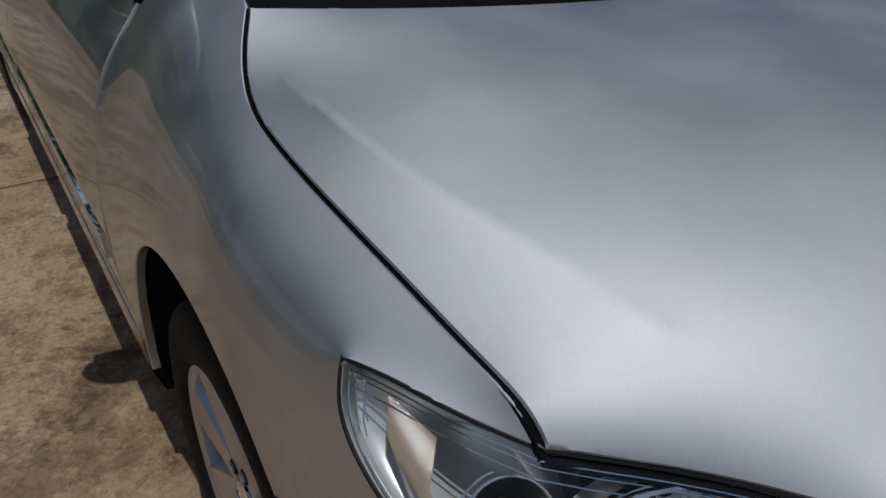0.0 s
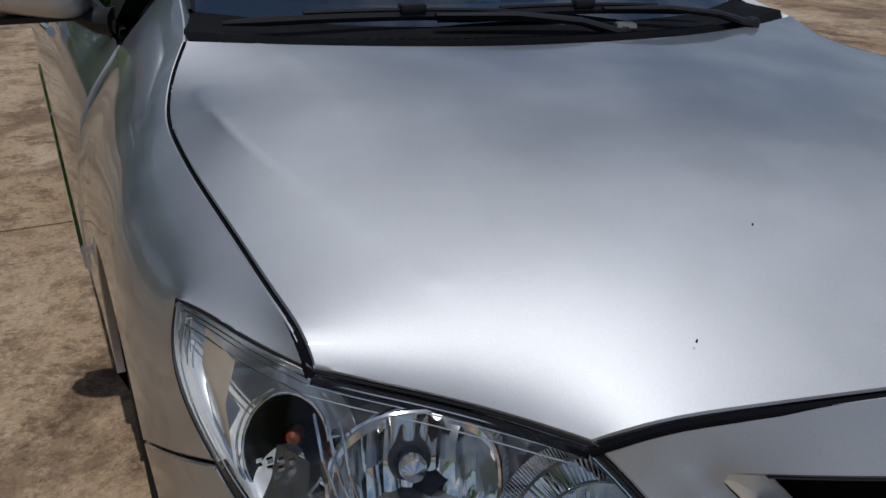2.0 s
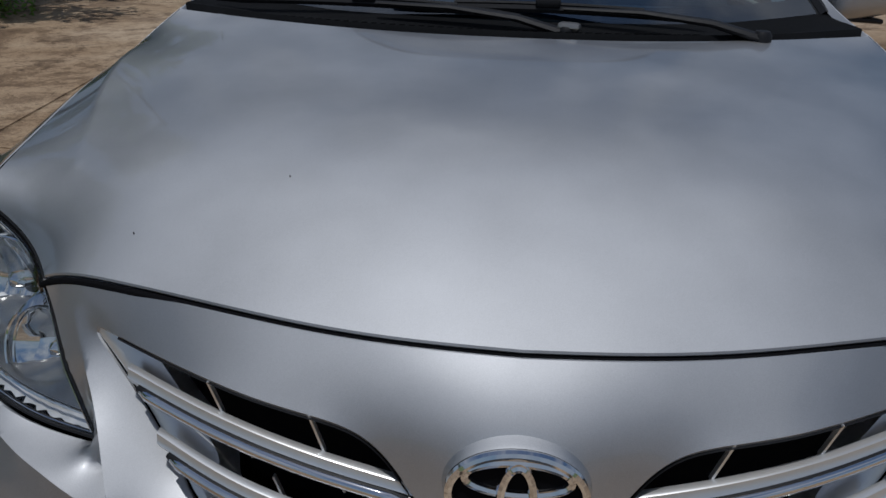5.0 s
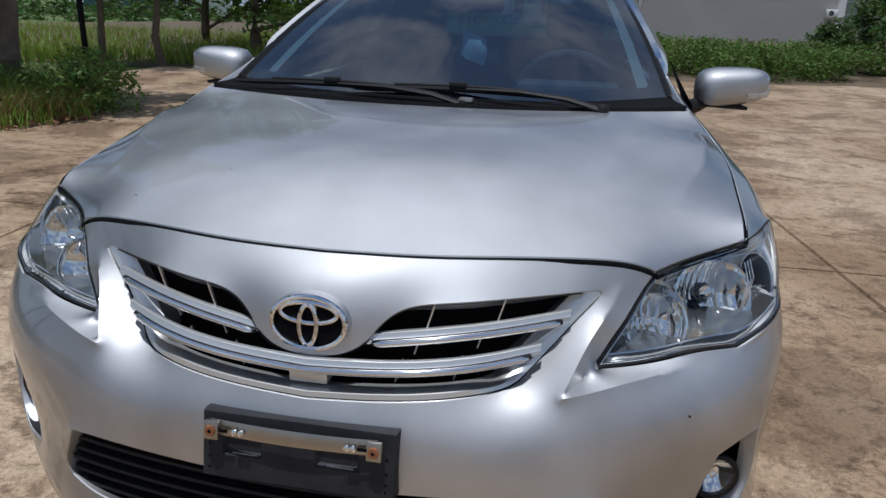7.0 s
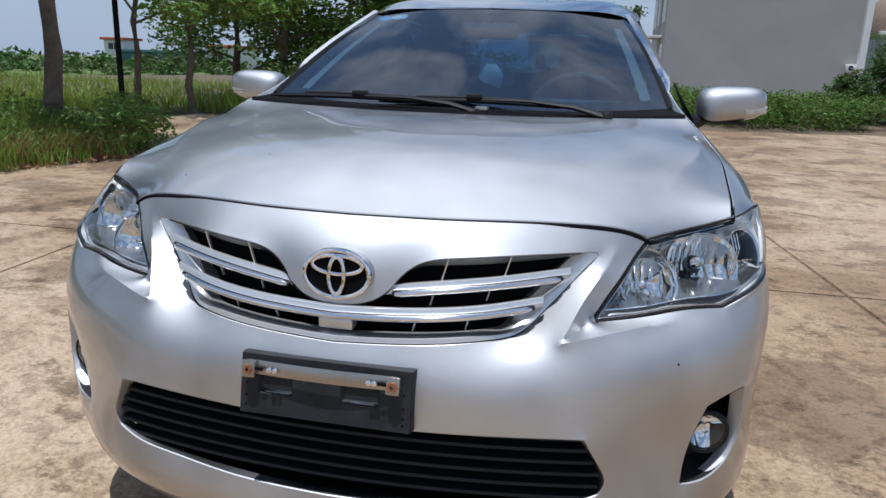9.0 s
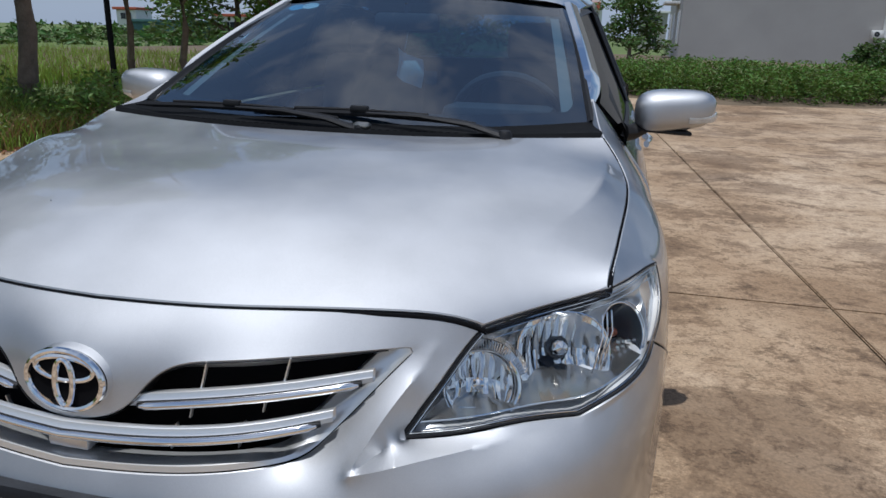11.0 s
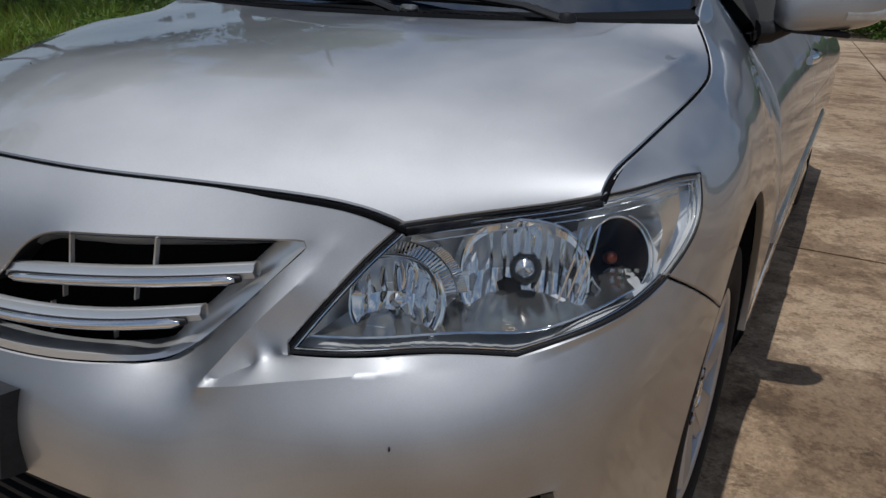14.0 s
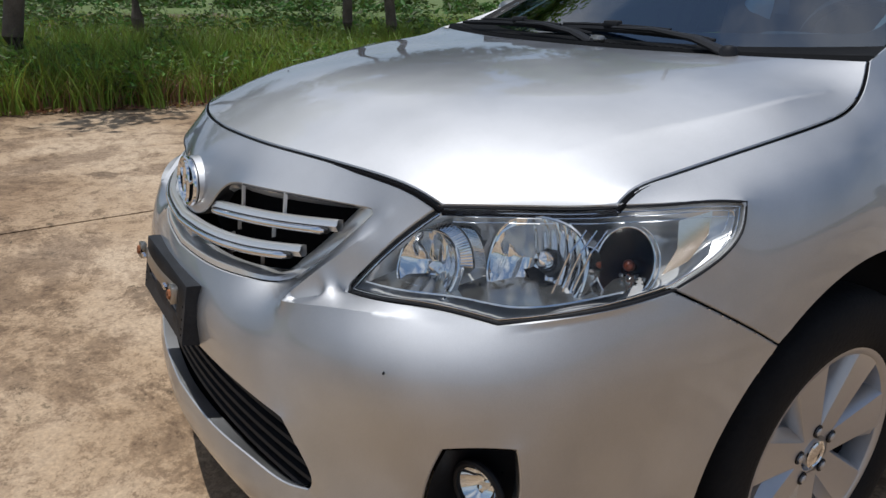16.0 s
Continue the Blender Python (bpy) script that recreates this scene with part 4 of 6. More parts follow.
def sunk(start):
    """The lens shape pressed into the car, with deep wells behind the dishes."""
    well = np.zeros(len(lens_x))
    for at, r in ((LOW_AT, 0.085), (HIGH_AT, 0.06), (TURN_AT, 0.055)):
        d = np.hypot(lens_x[:, 0] - at[0], lens_x[:, 2] - at[2])
        well = np.maximum(well, np.clip(1.25 - d / r, 0, 1))
    well = well * well * (3 - 2 * well)
    depth = start + (0.028 + 0.10 * well) * (1 - np.exp(-((to_rim / 0.02) ** 1.6)))
    return lens_x + depth[:, None] * np.array([-0.30, 0.94, -0.05]) - 0.006 * lens_n


def aim(at, d, spin=0):
    """A pose whose z axis points along d."""
    q = Vector(d).to_track_quat("Z", "Y").to_matrix().to_4x4()
    return Matrix.Translation(at) @ q @ pose(0, 0, 0, 0, 0, spin)


def bowl(radius, depth, squash, at, d, flutes=0, flute=0.0, cut=None):
    """A reflector dish that opens along d, with vertical flutes pressed into it; cut: a flat floor at that share of its radius."""
    bm, rings = bmesh.new(), []
    n = max(48, flutes * 4)
    for k in range(12):
        r = radius * (0.12 + 0.88 * k / 11)
        ring = []
        for i in range(n):
            a = 2 * math.pi * i / n
            c, s = math.cos(a) * r, math.sin(a) * r * squash
            z = -depth * (1 - (r / radius) ** 2) + (flute * math.cos(flutes * c / radius * 2) if flutes else 0) * (1 - k / 11)
            if cut is not None and s < -cut * radius:
                s = -cut * radius
            ring.append(bm.verts.new((c, s, z)))
        rings.append(ring)
    for p, q in zip(rings, rings[1:]):
        for i in range(n):
            bm.faces.new((p[i], p[(i + 1) % n], q[(i + 1) % n], q[i]))
    bm.faces.new(rings[0][::-1])
    bmesh.ops.transform(bm, matrix=aim(at, d), verts=bm.verts)
    return bm


def outline(radius, squash, a, cut, power=2.5):
    """A rounded square's edge at the angle a, cut flat below."""
    k = lambda v: math.copysign(abs(v) ** (2 / power), v)
    return radius * k(math.cos(a)), max(squash * radius * k(math.sin(a)), -cut * radius)


def facet_dish(radius, depth, squash, at, d, cols, tiers, swell, cut, power=2.5):
    """A reflector pressed in upright facets, each one swelling between sharp valleys; flat floor below."""
    bm, nc, nt = bmesh.new(), cols * 5, tiers * 6
    grid = []
    for i in range(nc + 1):
        c = radius * (2 * i / nc - 1) * 0.999
        top_ = squash * radius * max(1 - abs(c / radius) ** power, 0.0) ** (1 / power)
        low_ = -min(top_, cut * radius)
        u = (i % 5) / 5
        col = []
        for j in range(nt + 1):
            s = low_ + (top_ - low_) * j / nt
            w = (j % 6) / 6
            r2 = min(1.0, (c * c + (s / squash) ** 2) / radius**2)
            z = -depth * (1 - r2) + (swell * 4 * u * (1 - u) + 0.5 * swell * 4 * w * (1 - w)) * (1 - r2) ** 0.3
            col.append(bm.verts.new((c, s, z)))
        grid.append(col)
    for p, q in zip(grid, grid[1:]):
        for j in range(nt):
            bm.faces.new((p[j], q[j], q[j + 1], p[j + 1]))
    bmesh.ops.transform(bm, matrix=aim(at, d), verts=bm.verts)
    return bm


def collar(radius, squash, at, d, cut, wide, back, n=56):
    """A sloping wall round a dish, from its edge back and outward."""
    m = aim(at, d)
    lines = []
    for s_, z in ((1.0, 0.0), (1.03, 0.0015), (1.06, 0.0), (1 + wide, -back)):
        pts = [outline(radius * s_, squash, 2 * math.pi * i / n, cut) for i in range(n + 1)]
        lines.append(np.array([m @ Vector((c, s, z)) for c, s in pts]))
    return sweep(lines)


def prism_band(at, d, r0, r1, z0, z1, a0, a1, n):
    """A curved band of fine prisms."""
    m = aim(at, d)
    lines = [[], []]
    for i in range(2 * n + 1):
        a = a0 + (a1 - a0) * i / (2 * n)
        for line, r, z in zip(lines, (r0, r1), (z0, z1)):
            line.append(m @ Vector((r * math.cos(a), r * math.sin(a), z + 0.0016 * (i % 2))))
    return sweep([np.array(q) for q in lines])


def ring_of(radius, tube_r, squash, at, d, sides=8, n=44, a0=0.0, a1=2 * math.pi):
    whole = abs(a1 - a0 - 2 * math.pi) < 1e-6
    m = n if whole else n + 1
    pts = [aim(at, d) @ Vector((radius * math.cos(a0 + (a1 - a0) * i / n), squash * radius * math.sin(a0 + (a1 - a0) * i / n), 0)) for i in range(m)]
    return tube(pts, tube_r, sides, closed=whole, up=d)


def bulb(at, d, r, length):
    bm = lathe([(0, r * 0.9), (length * 0.6, r), (length * 0.85, r * 0.8), (length, 0.0005)], 16, "z")
    bmesh.ops.transform(bm, matrix=aim(at, d), verts=bm.verts)
    return bm


LOW_D, HIGH_D, TURN_D = (0.31, -0.87, 0.38), (0.27, -0.88, 0.38), (0.48, -0.78, 0.40)


def flip(bm):
    bmesh.ops.scale(bm, vec=(-1, 1, 1), verts=bm.verts)
    bmesh.ops.reverse_faces(bm, faces=bm.faces)
    return bm


def headlamp(side):
    same = (lambda b: b) if side > 0 else flip
    mesh = (lambda x, f: (x, f)) if side > 0 else mirrored
    lamp = empty("headlamp", car, "clear headlamp with chrome reflector dishes and an amber turn bulb")

    def add(name, bm, mat, label="", sharp=40):
        return part(name, same(bm), mat, lamp, label, sharp=sharp)

    x, f = finish(lens_x, lens_f, CORE, 0.0022, 0.006)
    o = link("lens", *mesh(x, f), CLEAR, lamp, "clear plastic lens")
    o.visible_shadow = False
    back, bf = sunk(0.009), lens_f
    link("housing", *mesh(back, bf), HOUSING, lamp, "bright silvered housing")
    add("gasket", tube([tuple(p + [-0.001, 0.004, -0.001]) for p in np.concatenate([l[:-1] for l in lamp_loop])], 0.0022, 6, True), BLACK, "black rubber gasket")
    run = band_low
    link("edge_band", *mesh(*sweep([q[run] for q in (band_out, band_in)])), BLACK, lamp, "black band along the lens's lower edge")
    add("edge_line", tube([tuple(p) for p in band_line], 0.0009, 5, True), CHROME, "thin bright line inside the edge")
    for off, r in ((0.0115, 0.0007), (0.020, 0.0008)):
        add("edge_line", tube([tuple(p) for p in (band_rim + off * band_side - 0.006 * band_n)[band_top][4:-30]], r, 5), CHROME)
    # low beam
    add("reflector", facet_dish(0.073, 0.050, 0.90, LOW_AT, LOW_D, 9, 2, 0.0026, 0.60), MIRRORED, "faceted chrome reflector dish", sharp=14)
    link("surround", *mesh(*collar(0.073, 0.90, LOW_AT, LOW_D, 0.60, 0.12, 0.030)), MIRRORED, lamp, "chrome wall round the dish")
    link("prism_band", *mesh(*prism_band(LOW_AT, LOW_D, 0.077, 0.088, -0.006, -0.020, 2.3, 3.7, 22)), MIRRORED, lamp, "band of fine prisms", smooth=False)
    c = Vector(LOW_AT) - Vector(LOW_D) * 0.045 + Vector((0, 0, 0.012))
    add("bulb", bulb(c, LOW_D, 0.0125, 0.036), CHROME, "chrome-capped bulb")
    add("bulb_collar", ring_of(0.016, 0.004, 1, tuple(c), LOW_D), SMOKED)
    # high beam
    add("reflector", facet_dish(0.051, 0.036, 0.97, HIGH_AT, HIGH_D, 6, 2, 0.0022, 0.62, 2.1), MIRRORED, "faceted chrome reflector dish", sharp=14)
    link("surround", *mesh(*collar(0.0515, 0.97, HIGH_AT, HIGH_D, 0.62, 0.10, 0.012)), MIRRORED, lamp, "chrome wall round the dish")
    add("bezel", ring_of(0.059, 0.003, 0.98, (HIGH_AT[0] + 0.002, HIGH_AT[1] - 0.004, HIGH_AT[2]), HIGH_D, a0=-0.9, a1=0.7), MIRRORED)
    c = Vector(HIGH_AT) - Vector(HIGH_D) * 0.034
    add("bulb", bulb(c, HIGH_D, 0.010, 0.03), CHROME)
    # ribs over the high beam
    for r0, r1, z0, z1, n_ in ((0.056, 0.070, -0.003, -0.017, 34), (0.0715, 0.080, -0.020, -0.034, 36)):
        link("prism_band", *mesh(*prism_band((HIGH_AT[0] + 0.004, HIGH_AT[1] - 0.004, HIGH_AT[2]), HIGH_D, r0, r1, z0, z1, 0.25, 2.4 if r1 < 0.075 else 1.5, n_)), MIRRORED, lamp, "band of fine prisms", smooth=False)
    # grey floor under the dishes
    floor_line = curve3((0.480, 0.147, 0.682), (0.56, 0.170, 0.692), (0.645, 0.215, 0.702), (0.705, 0.252, 0.704), (0.755, 0.305, 0.718), (0.788, 0.360, 0.733))
    rise = curve3((0.50, 0.182, 0.700), (0.56, 0.208, 0.694), (0.63, 0.262, 0.703), (0.68, 0.30, 0.704), (0.735, 0.335, 0.716), (0.772, 0.385, 0.730))
    behind = curve3((0.51, 0.235, 0.706), (0.56, 0.255, 0.70), (0.62, 0.31, 0.708), (0.67, 0.35, 0.708), (0.72, 0.38, 0.72), (0.755, 0.42, 0.736))
    link("floor_panel", *mesh(*sweep([floor_line, rise, behind])), FLOORGREY, lamp, "satin grey floor panel")
    lip = np.array([(0, -0.006, 0.002)] * len(floor_line)) + floor_line
    add("trim_line", tube([tuple(p) for p in lip], 0.0016, 5), CHROME)
    # turn signal
    add("turn_cup", bowl(0.037, 0.05, 1.28, TURN_AT, TURN_D), SMOKED, "dark smoked turn signal cup")
    add("turn_bezel", ring_of(0.038, 0.0015, 1.28, TURN_AT, TURN_D), CHROME)
    add("turn_bezel", ring_of(0.0415, 0.0011, 1.24, (TURN_AT[0] + 0.001, TURN_AT[1] + 0.003, TURN_AT[2]), TURN_D, a0=-1.2, a1=1.3), CHROME)
    add("turn_bulb", bulb(Vector(TURN_AT) - Vector(TURN_D) * 0.045, TURN_D, 0.008, 0.022), AMBER, "amber bulb")
    for i in range(4):
        for j in range(3):
            m = aim(TURN_AT, TURN_D) @ Vector((-0.004 + 0.010 * i, -0.034 + 0.009 * j, -0.018 + 0.004 * j))
            add("facet", block((0.0055, 0.003, 0.005), tuple(m), 0.0), MIRRORED)
    # side reflector panel toward the wing
    p = [curve3((0.793, 0.455, 0.812), (0.806, 0.505, 0.822)), curve3((0.808, 0.44, 0.78), (0.816, 0.49, 0.795)), curve3((0.812, 0.41, 0.75), (0.817, 0.455, 0.763))]
    link("side_reflector", *mesh(*sweep([q + [-0.014, 0.0, 0] for q in p])), RIBBED, lamp, "finely ribbed side reflector")
    for k in range(3):
        q = [(0.715 + 0.007 * k, 0.30 + 0.012 * k, 0.718 + 0.002 * k), (0.726 + 0.007 * k, 0.315 + 0.012 * k, 0.775), (0.722 + 0.007 * k, 0.345 + 0.012 * k, 0.80)]
        add("rib", tube(q, 0.0013, 5), CHROME)
    return lamp


headlamp(1), headlamp(-1)

# ---- radiator grille ----
grille = empty("radiator_grille", car, "silver slatted radiator grille with chrome strips")
HALF = [S_GRILLE_LOW, S_GRILLE_SIDE, S_GRILLE_TOP, S_GRILLE_BOSS]


low = np.concatenate([S_GRILLE_LOW[:-1], S_GRILLE_SIDE])
w_ = np.clip((np.arange(len(low)) - 14) / 12, 0, 1)[:, None]
w_ = w_ * w_ * (3 - 2 * w_)
rows = [both_sides(low + (1 - w_) * np.array(d) + w_ * np.array(e)) for d, e in (((0, 0.002, -0.001), (0.002, 0.002, 0)), ((0, 0.004, 0.0075), (-0.016, -0.003, 0.0)), ((0, 0.010, 0.010), (-0.046, 0.004, -0.003)), ((0, 0.04, 0.008), (-0.054, 0.05, -0.003)))]
link("grille_frame", *sweep(rows), SATIN, grille, "satin silver grille frame")
top = np.concatenate([S_GRILLE_TOP[3:-1], S_GRILLE_BOSS])
link("grille_reveal", *sweep([both_sides(top[::-1]), both_sides(top[::-1] + [0, 0.03, -0.001])]), BLACK, grille)
# near-black sheet: the shade behind the slats is put into its colour
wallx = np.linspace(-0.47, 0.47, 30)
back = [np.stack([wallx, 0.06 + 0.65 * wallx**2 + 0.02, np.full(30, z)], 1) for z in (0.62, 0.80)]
link("grille_shade_sheet", *sweep(back), DARK, grille, "dark void behind the slats")
for name_, line in (("upper", curve3((0.412, 0.127, 0.7490), (0.32, 0.085, 0.739), (0.2, 0.044, 0.728), (0.085, 0.022, 0.716))),
                    ("lower", both_sides(curve3((0, -0.010, 0.678), (0.15, 0.003, 0.683), (0.28, 0.040, 0.692), (0.368, 0.083, 0.7025))))):
    for side in ((1, -1) if name_ == "upper" else (1,)):
        l = line * [side, 1, 1]
        sec = [(0.004, -0.006), (0.0, 0.003), (0.002, 0.005), (0.004, 0.0118), (0.006, 0.0128), (0.013, 0.0125), (0.013, -0.002), (0.010, -0.006), (0.004, -0.006)]
        x, f = sweep([l + [0, dy, dz] for dy, dz in sec])
        bar = link("slat", x, f, SATIN, grille, "satin silver slat")
        strip = l[1:-1] + [0, -0.002, -0.0045]
        ends = [strip[0] * 0.7 + strip[1] * 0.3], [strip[-1] * 0.7 + strip[-2] * 0.3]
        shine = np.concatenate([ends[0], strip[1:-1], ends[1]])
        part("groove", tube([tuple(p + [0, 0.003, 0]) for p in strip], [0.004] + [0.0073] * (len(strip) - 2) + [0.004], 10), BLACK, bar, "black groove round the strip")
        part("chrome_strip", tube([tuple(p) for p in shine], [0.003] + [0.0062] * (len(shine) - 2) + [0.003], 10), CHROME, bar, "bright chrome strip")
for side in (1, -1):
    for xf, z0, z1 in ((0.19, 0.735, 0.782), (0.30, 0.745, 0.786), (0.17, 0.69, 0.728), (0.27, 0.70, 0.738), (0.14, 0.638, 0.682), (0.235, 0.642, 0.688)):
        y = 0.012 + 0.62 * xf**2
        b = block((0.0024, 0.006, z1 - z0), (side * xf, y + 0.022, (z0 + z1) / 2), 0.0, pose(0, 0, 0, 0, side * 16, 0))
        part("fin", b, SATIN, grille, smooth=False)
part("sensor_cover", block((0.066, 0.03, 0.021), (0, 0.012, 0.655), 0.004), SATIN, grille, "small grey cover under the badge")

# ---- badge ----
badge = empty("badge", car, "oval chrome badge on a dark mesh ground")
BM = Matrix.Translation((0, 0.008, 0.747)) @ pose(0, 0, 0, 90 - 6, 0, 0)


def oval(a, b, r, cx=0.0, cy=0.0, z=0.0, flat=0.6):
    pts = [BM @ Vector((cx + a * math.cos(t), cy + b * math.sin(t), z)) for t in np.linspace(0, 2 * math.pi, 48, endpoint=False)]
    return tube(pts, r, 8, True, up=BM.to_3x3() @ Vector((0, 0, 1)))


part("badge_ring", oval(0.0615, 0.043, 0.0048), CHROME, badge)
part("oval", oval(0.0475, 0.017, 0.0046, 0, 0.0165, -0.002), CHROME, badge)
part("oval", oval(0.0145, 0.0335, 0.0046, 0, -0.003, 0.001), CHROME, badge)
g = lathe([(-0.002, 0.001), (-0.0025, 1.0), (-0.022, 1.04)], 48, "z")
bmesh.ops.scale(g, vec=(0.061, 0.0425, 1), verts=g.verts)
bmesh.ops.transform(g, matrix=BM, verts=g.verts)
part("badge_ground", g, DARK, badge, "dark mesh ground")
g = lathe([(-0.006, 1.06), (-0.010, 1.10), (-0.026, 1.16)], 48, "z")
bmesh.ops.scale(g, vec=(0.061, 0.0425, 1), verts=g.verts)
bmesh.ops.transform(g, matrix=BM, verts=g.verts)
part("badge_boss", g, PAINT, badge)

# ---- lower mouth ----
mouth = empty("lower_grille", car, "black slatted lower grille")
MOUTH = np.concatenate([S_MOUTH_LOW[:-1], S_MOUTH_SIDE[:-1], S_MOUTH_TOP])
# near-black sheet stands in for the shade deep in the mouth
mx = np.linspace(-0.485, 0.485, 36)
link("mouth_shade_sheet", *sweep([np.stack([mx, d + 0.24 * mx**2, np.full(36, z)], 1) for d, z in ((-0.034, 0.318), (0.03, 0.31), (0.03, 0.50), (-0.02, 0.494))]), DARK, mouth)
for k, z in enumerate((0.352, 0.376, 0.40, 0.424, 0.448, 0.470)):
    w = np.interp(z, (0.35, 0.385, 0.482), (0.47, 0.50, 0.455))
    sx = np.linspace(-w, w, 30)
    y = -0.022 + 0.235 * sx**2
    sec = [(0.0, -0.002), (0.002, 0.0035), (0.03, 0.007), (0.03, 0.001), (0.0, -0.002)]
    link("slat", *sweep([np.stack([sx, y + dy, np.full(30, z + dz)], 1) for dy, dz in sec]), BLACK, mouth)

# ---- fog lamps ----
fog_line = np.concatenate([l[:-1] for l in S_FOG])
fog_mid = fog_line.mean(0)


def fog_lamp(side):
    same = (lambda b: b) if side > 0 else flip
    mesh = (lambda x, f: (x, f)) if side > 0 else mirrored
    lamp = empty("fog_lamp", car, "round fog lamp in a black recess")
    ringed = np.concatenate([fog_line, fog_line[:1]])
    rows_ = [ringed + [0, 0.004, 0]] + [fog_mid + (ringed - fog_mid) * s + [-0.25 * d, d, 0] for s, d in ((0.97, 0.02), (0.93, 0.045), (0.8, 0.062), (0.4, 0.07), (0.02, 0.072))]
    link("recess", *mesh(*sweep(rows_)), BLACK, lamp, "black plastic recess")
    at, d = (0.698, 0.204, 0.430), (0.25, -0.96, 0.02)
    part("reflector", same(bowl(0.038, 0.026, 1, at, d, 4, 0.002)), MIRRORED, lamp)
    part("bezel", same(ring_of(0.041, 0.006, 1, at, d)), BLACK, lamp)
    part("bulb", same(bulb(Vector(at) - Vector(d) * 0.02, d, 0.008, 0.018)), CHROME, lamp)
    g_ = lathe([(0.004, 0.039), (0.008, 0.03), (0.011, 0.015), (0.012, 0.0005)], 32, "z")
    bmesh.ops.transform(g_, matrix=aim(at, d), verts=g_.verts)
    o = part("lens", same(g_), CLEAR, lamp, "clear round lens")
    o.visible_shadow = False


fog_lamp(1), fog_lamp(-1)

# ---- empty number plate bracket ----
bracket = empty("plate_bracket", car, "empty black number plate bracket with a bent steel strip")
PM = Matrix.Translation((-0.001, -0.046, 0.542)) @ pose(0, 0, 0, -10, 0, 0)


def on_plate(bm):
    bmesh.ops.transform(bm, matrix=PM, verts=bm.verts)
    return bm


def pocketed():
    """A slab with two pockets sunk into its face."""
    xs = [-0.161, -0.128, -0.06, 0.018 - 0.001, 0.030, 0.104, 0.161]
    zs = [-0.055, -0.016, 0.022, 0.055]
    bm = bmesh.new()
    holes_ = {(1, 1), (4, 1)}
    verts = {(i, j): bm.verts.new((x, -0.012, z)) for i, x in enumerate(xs) for j, z in enumerate(zs)}
    for i in range(len(xs) - 1):
        for j in range(len(zs) - 1):
            q = [verts[i, j], verts[i + 1, j], verts[i + 1, j + 1], verts[i, j + 1]]
            if (i, j) in holes_:
                deep = [bm.verts.new((v.co.x * 1.0 + (0.006 if k in (0, 3) else -0.006), -0.004, v.co.z + (0.006 if k < 2 else -0.004))) for k, v in enumerate(q)]
                bm.faces.new(deep)
                for k in range(4):
                    bm.faces.new((q[k - 1], q[k], deep[k], deep[k - 1]))
            else:
                bm.faces.new(q)
    out = [verts[i, 0] for i in range(len(xs))] + [verts[len(xs) - 1, j] for j in range(1, len(zs))] + [verts[i, len(zs) - 1] for i in range(len(xs) - 2, -1, -1)] + [verts[0, j] for j in range(len(zs) - 2, 0, -1)]
    rimv = [bm.verts.new((v.co.x * 1.012, 0.0, v.co.z * 1.03)) for v in out]
    rear = [bm.verts.new((v.co.x * 1.012, 0.022, v.co.z * 1.03)) for v in out]
    for k in range(len(out)):
        bm.faces.new((out[k - 1], out[k], rimv[k], rimv[k - 1]))
        bm.faces.new((rimv[k - 1], rimv[k], rear[k], rear[k - 1]))
    bmesh.ops.recalc_face_normals(bm, faces=bm.faces)
    return bm


part("bracket_plate", on_plate(pocketed()), DUSTY, bracket, "dusty black plastic plate", sharp=30)
sx = np.linspace(-0.145, 0.135, 16)
sy = -0.030 + 0.010 * (sx / 0.14) ** 2
part("steel_strip", on_plate(tube([(x, y, 0.034) for x, y in zip(sx, sy)], 0.0128, 8, flat=0.12, up=(0, 1, 0))), STEEL, bracket, "bent steel strip")
for x in (-0.139, 0.131):
    part("clip", on_plate(block((0.025, 0.012, 0.031), (x, -0.026, 0.031), 0.002)), STEEL, bracket)
    g = lathe([(-0.036, 0.0035), (-0.036, 0.0085), (-0.030, 0.0105)], 6, "y")
    bmesh.ops.translate(g, vec=(x, 0, 0.031), verts=g.verts)
    part("nut", on_plate(g), RUST, bracket, "rusty nut", smooth=False)
for x in (-0.098, -0.087, 0.088, 0.098):
    g = lathe([(-0.036, 0.0005), (-0.035, 0.005), (-0.030, 0.0052)], 12, "y")
    bmesh.ops.translate(g, vec=(x, 0, 0.033), verts=g.verts)
    part("screw", on_plate(g), CHROME, bracket)
for x0 in (-0.094, 0.067):
    part("worn_ledge", on_plate(block((0.045, 0.004, 0.0022), (x0 + 0.004, -0.0085, -0.0125), 0.0008)), WORN, bracket, "scuffed pale edge of the pocket")
# near-black blocks laid on the strip stand in for its shaded slots
for x0 in (-0.118, 0.112):
    part("slot_shade", on_plate(block((0.016, 0.002, 0.006), (x0, -0.0315, 0.033), 0.0008)), DARK, bracket)
# near-black discs on the plate's face, in place of shaded holes
for x, zz in ((-0.15, (-0.04, -0.022, 0.0, 0.02)), (0.148, (-0.042, -0.03, -0.012, 0.012))):
    for z in zz:
        g = lathe([(-0.0126, 0.0005), (-0.0128, 0.002), (-0.011, 0.0026)], 8, "y")
        bmesh.ops.translate(g, vec=(x, 0, z), verts=g.verts)
        part("hole_shade", on_plate(g), DARK, bracket)


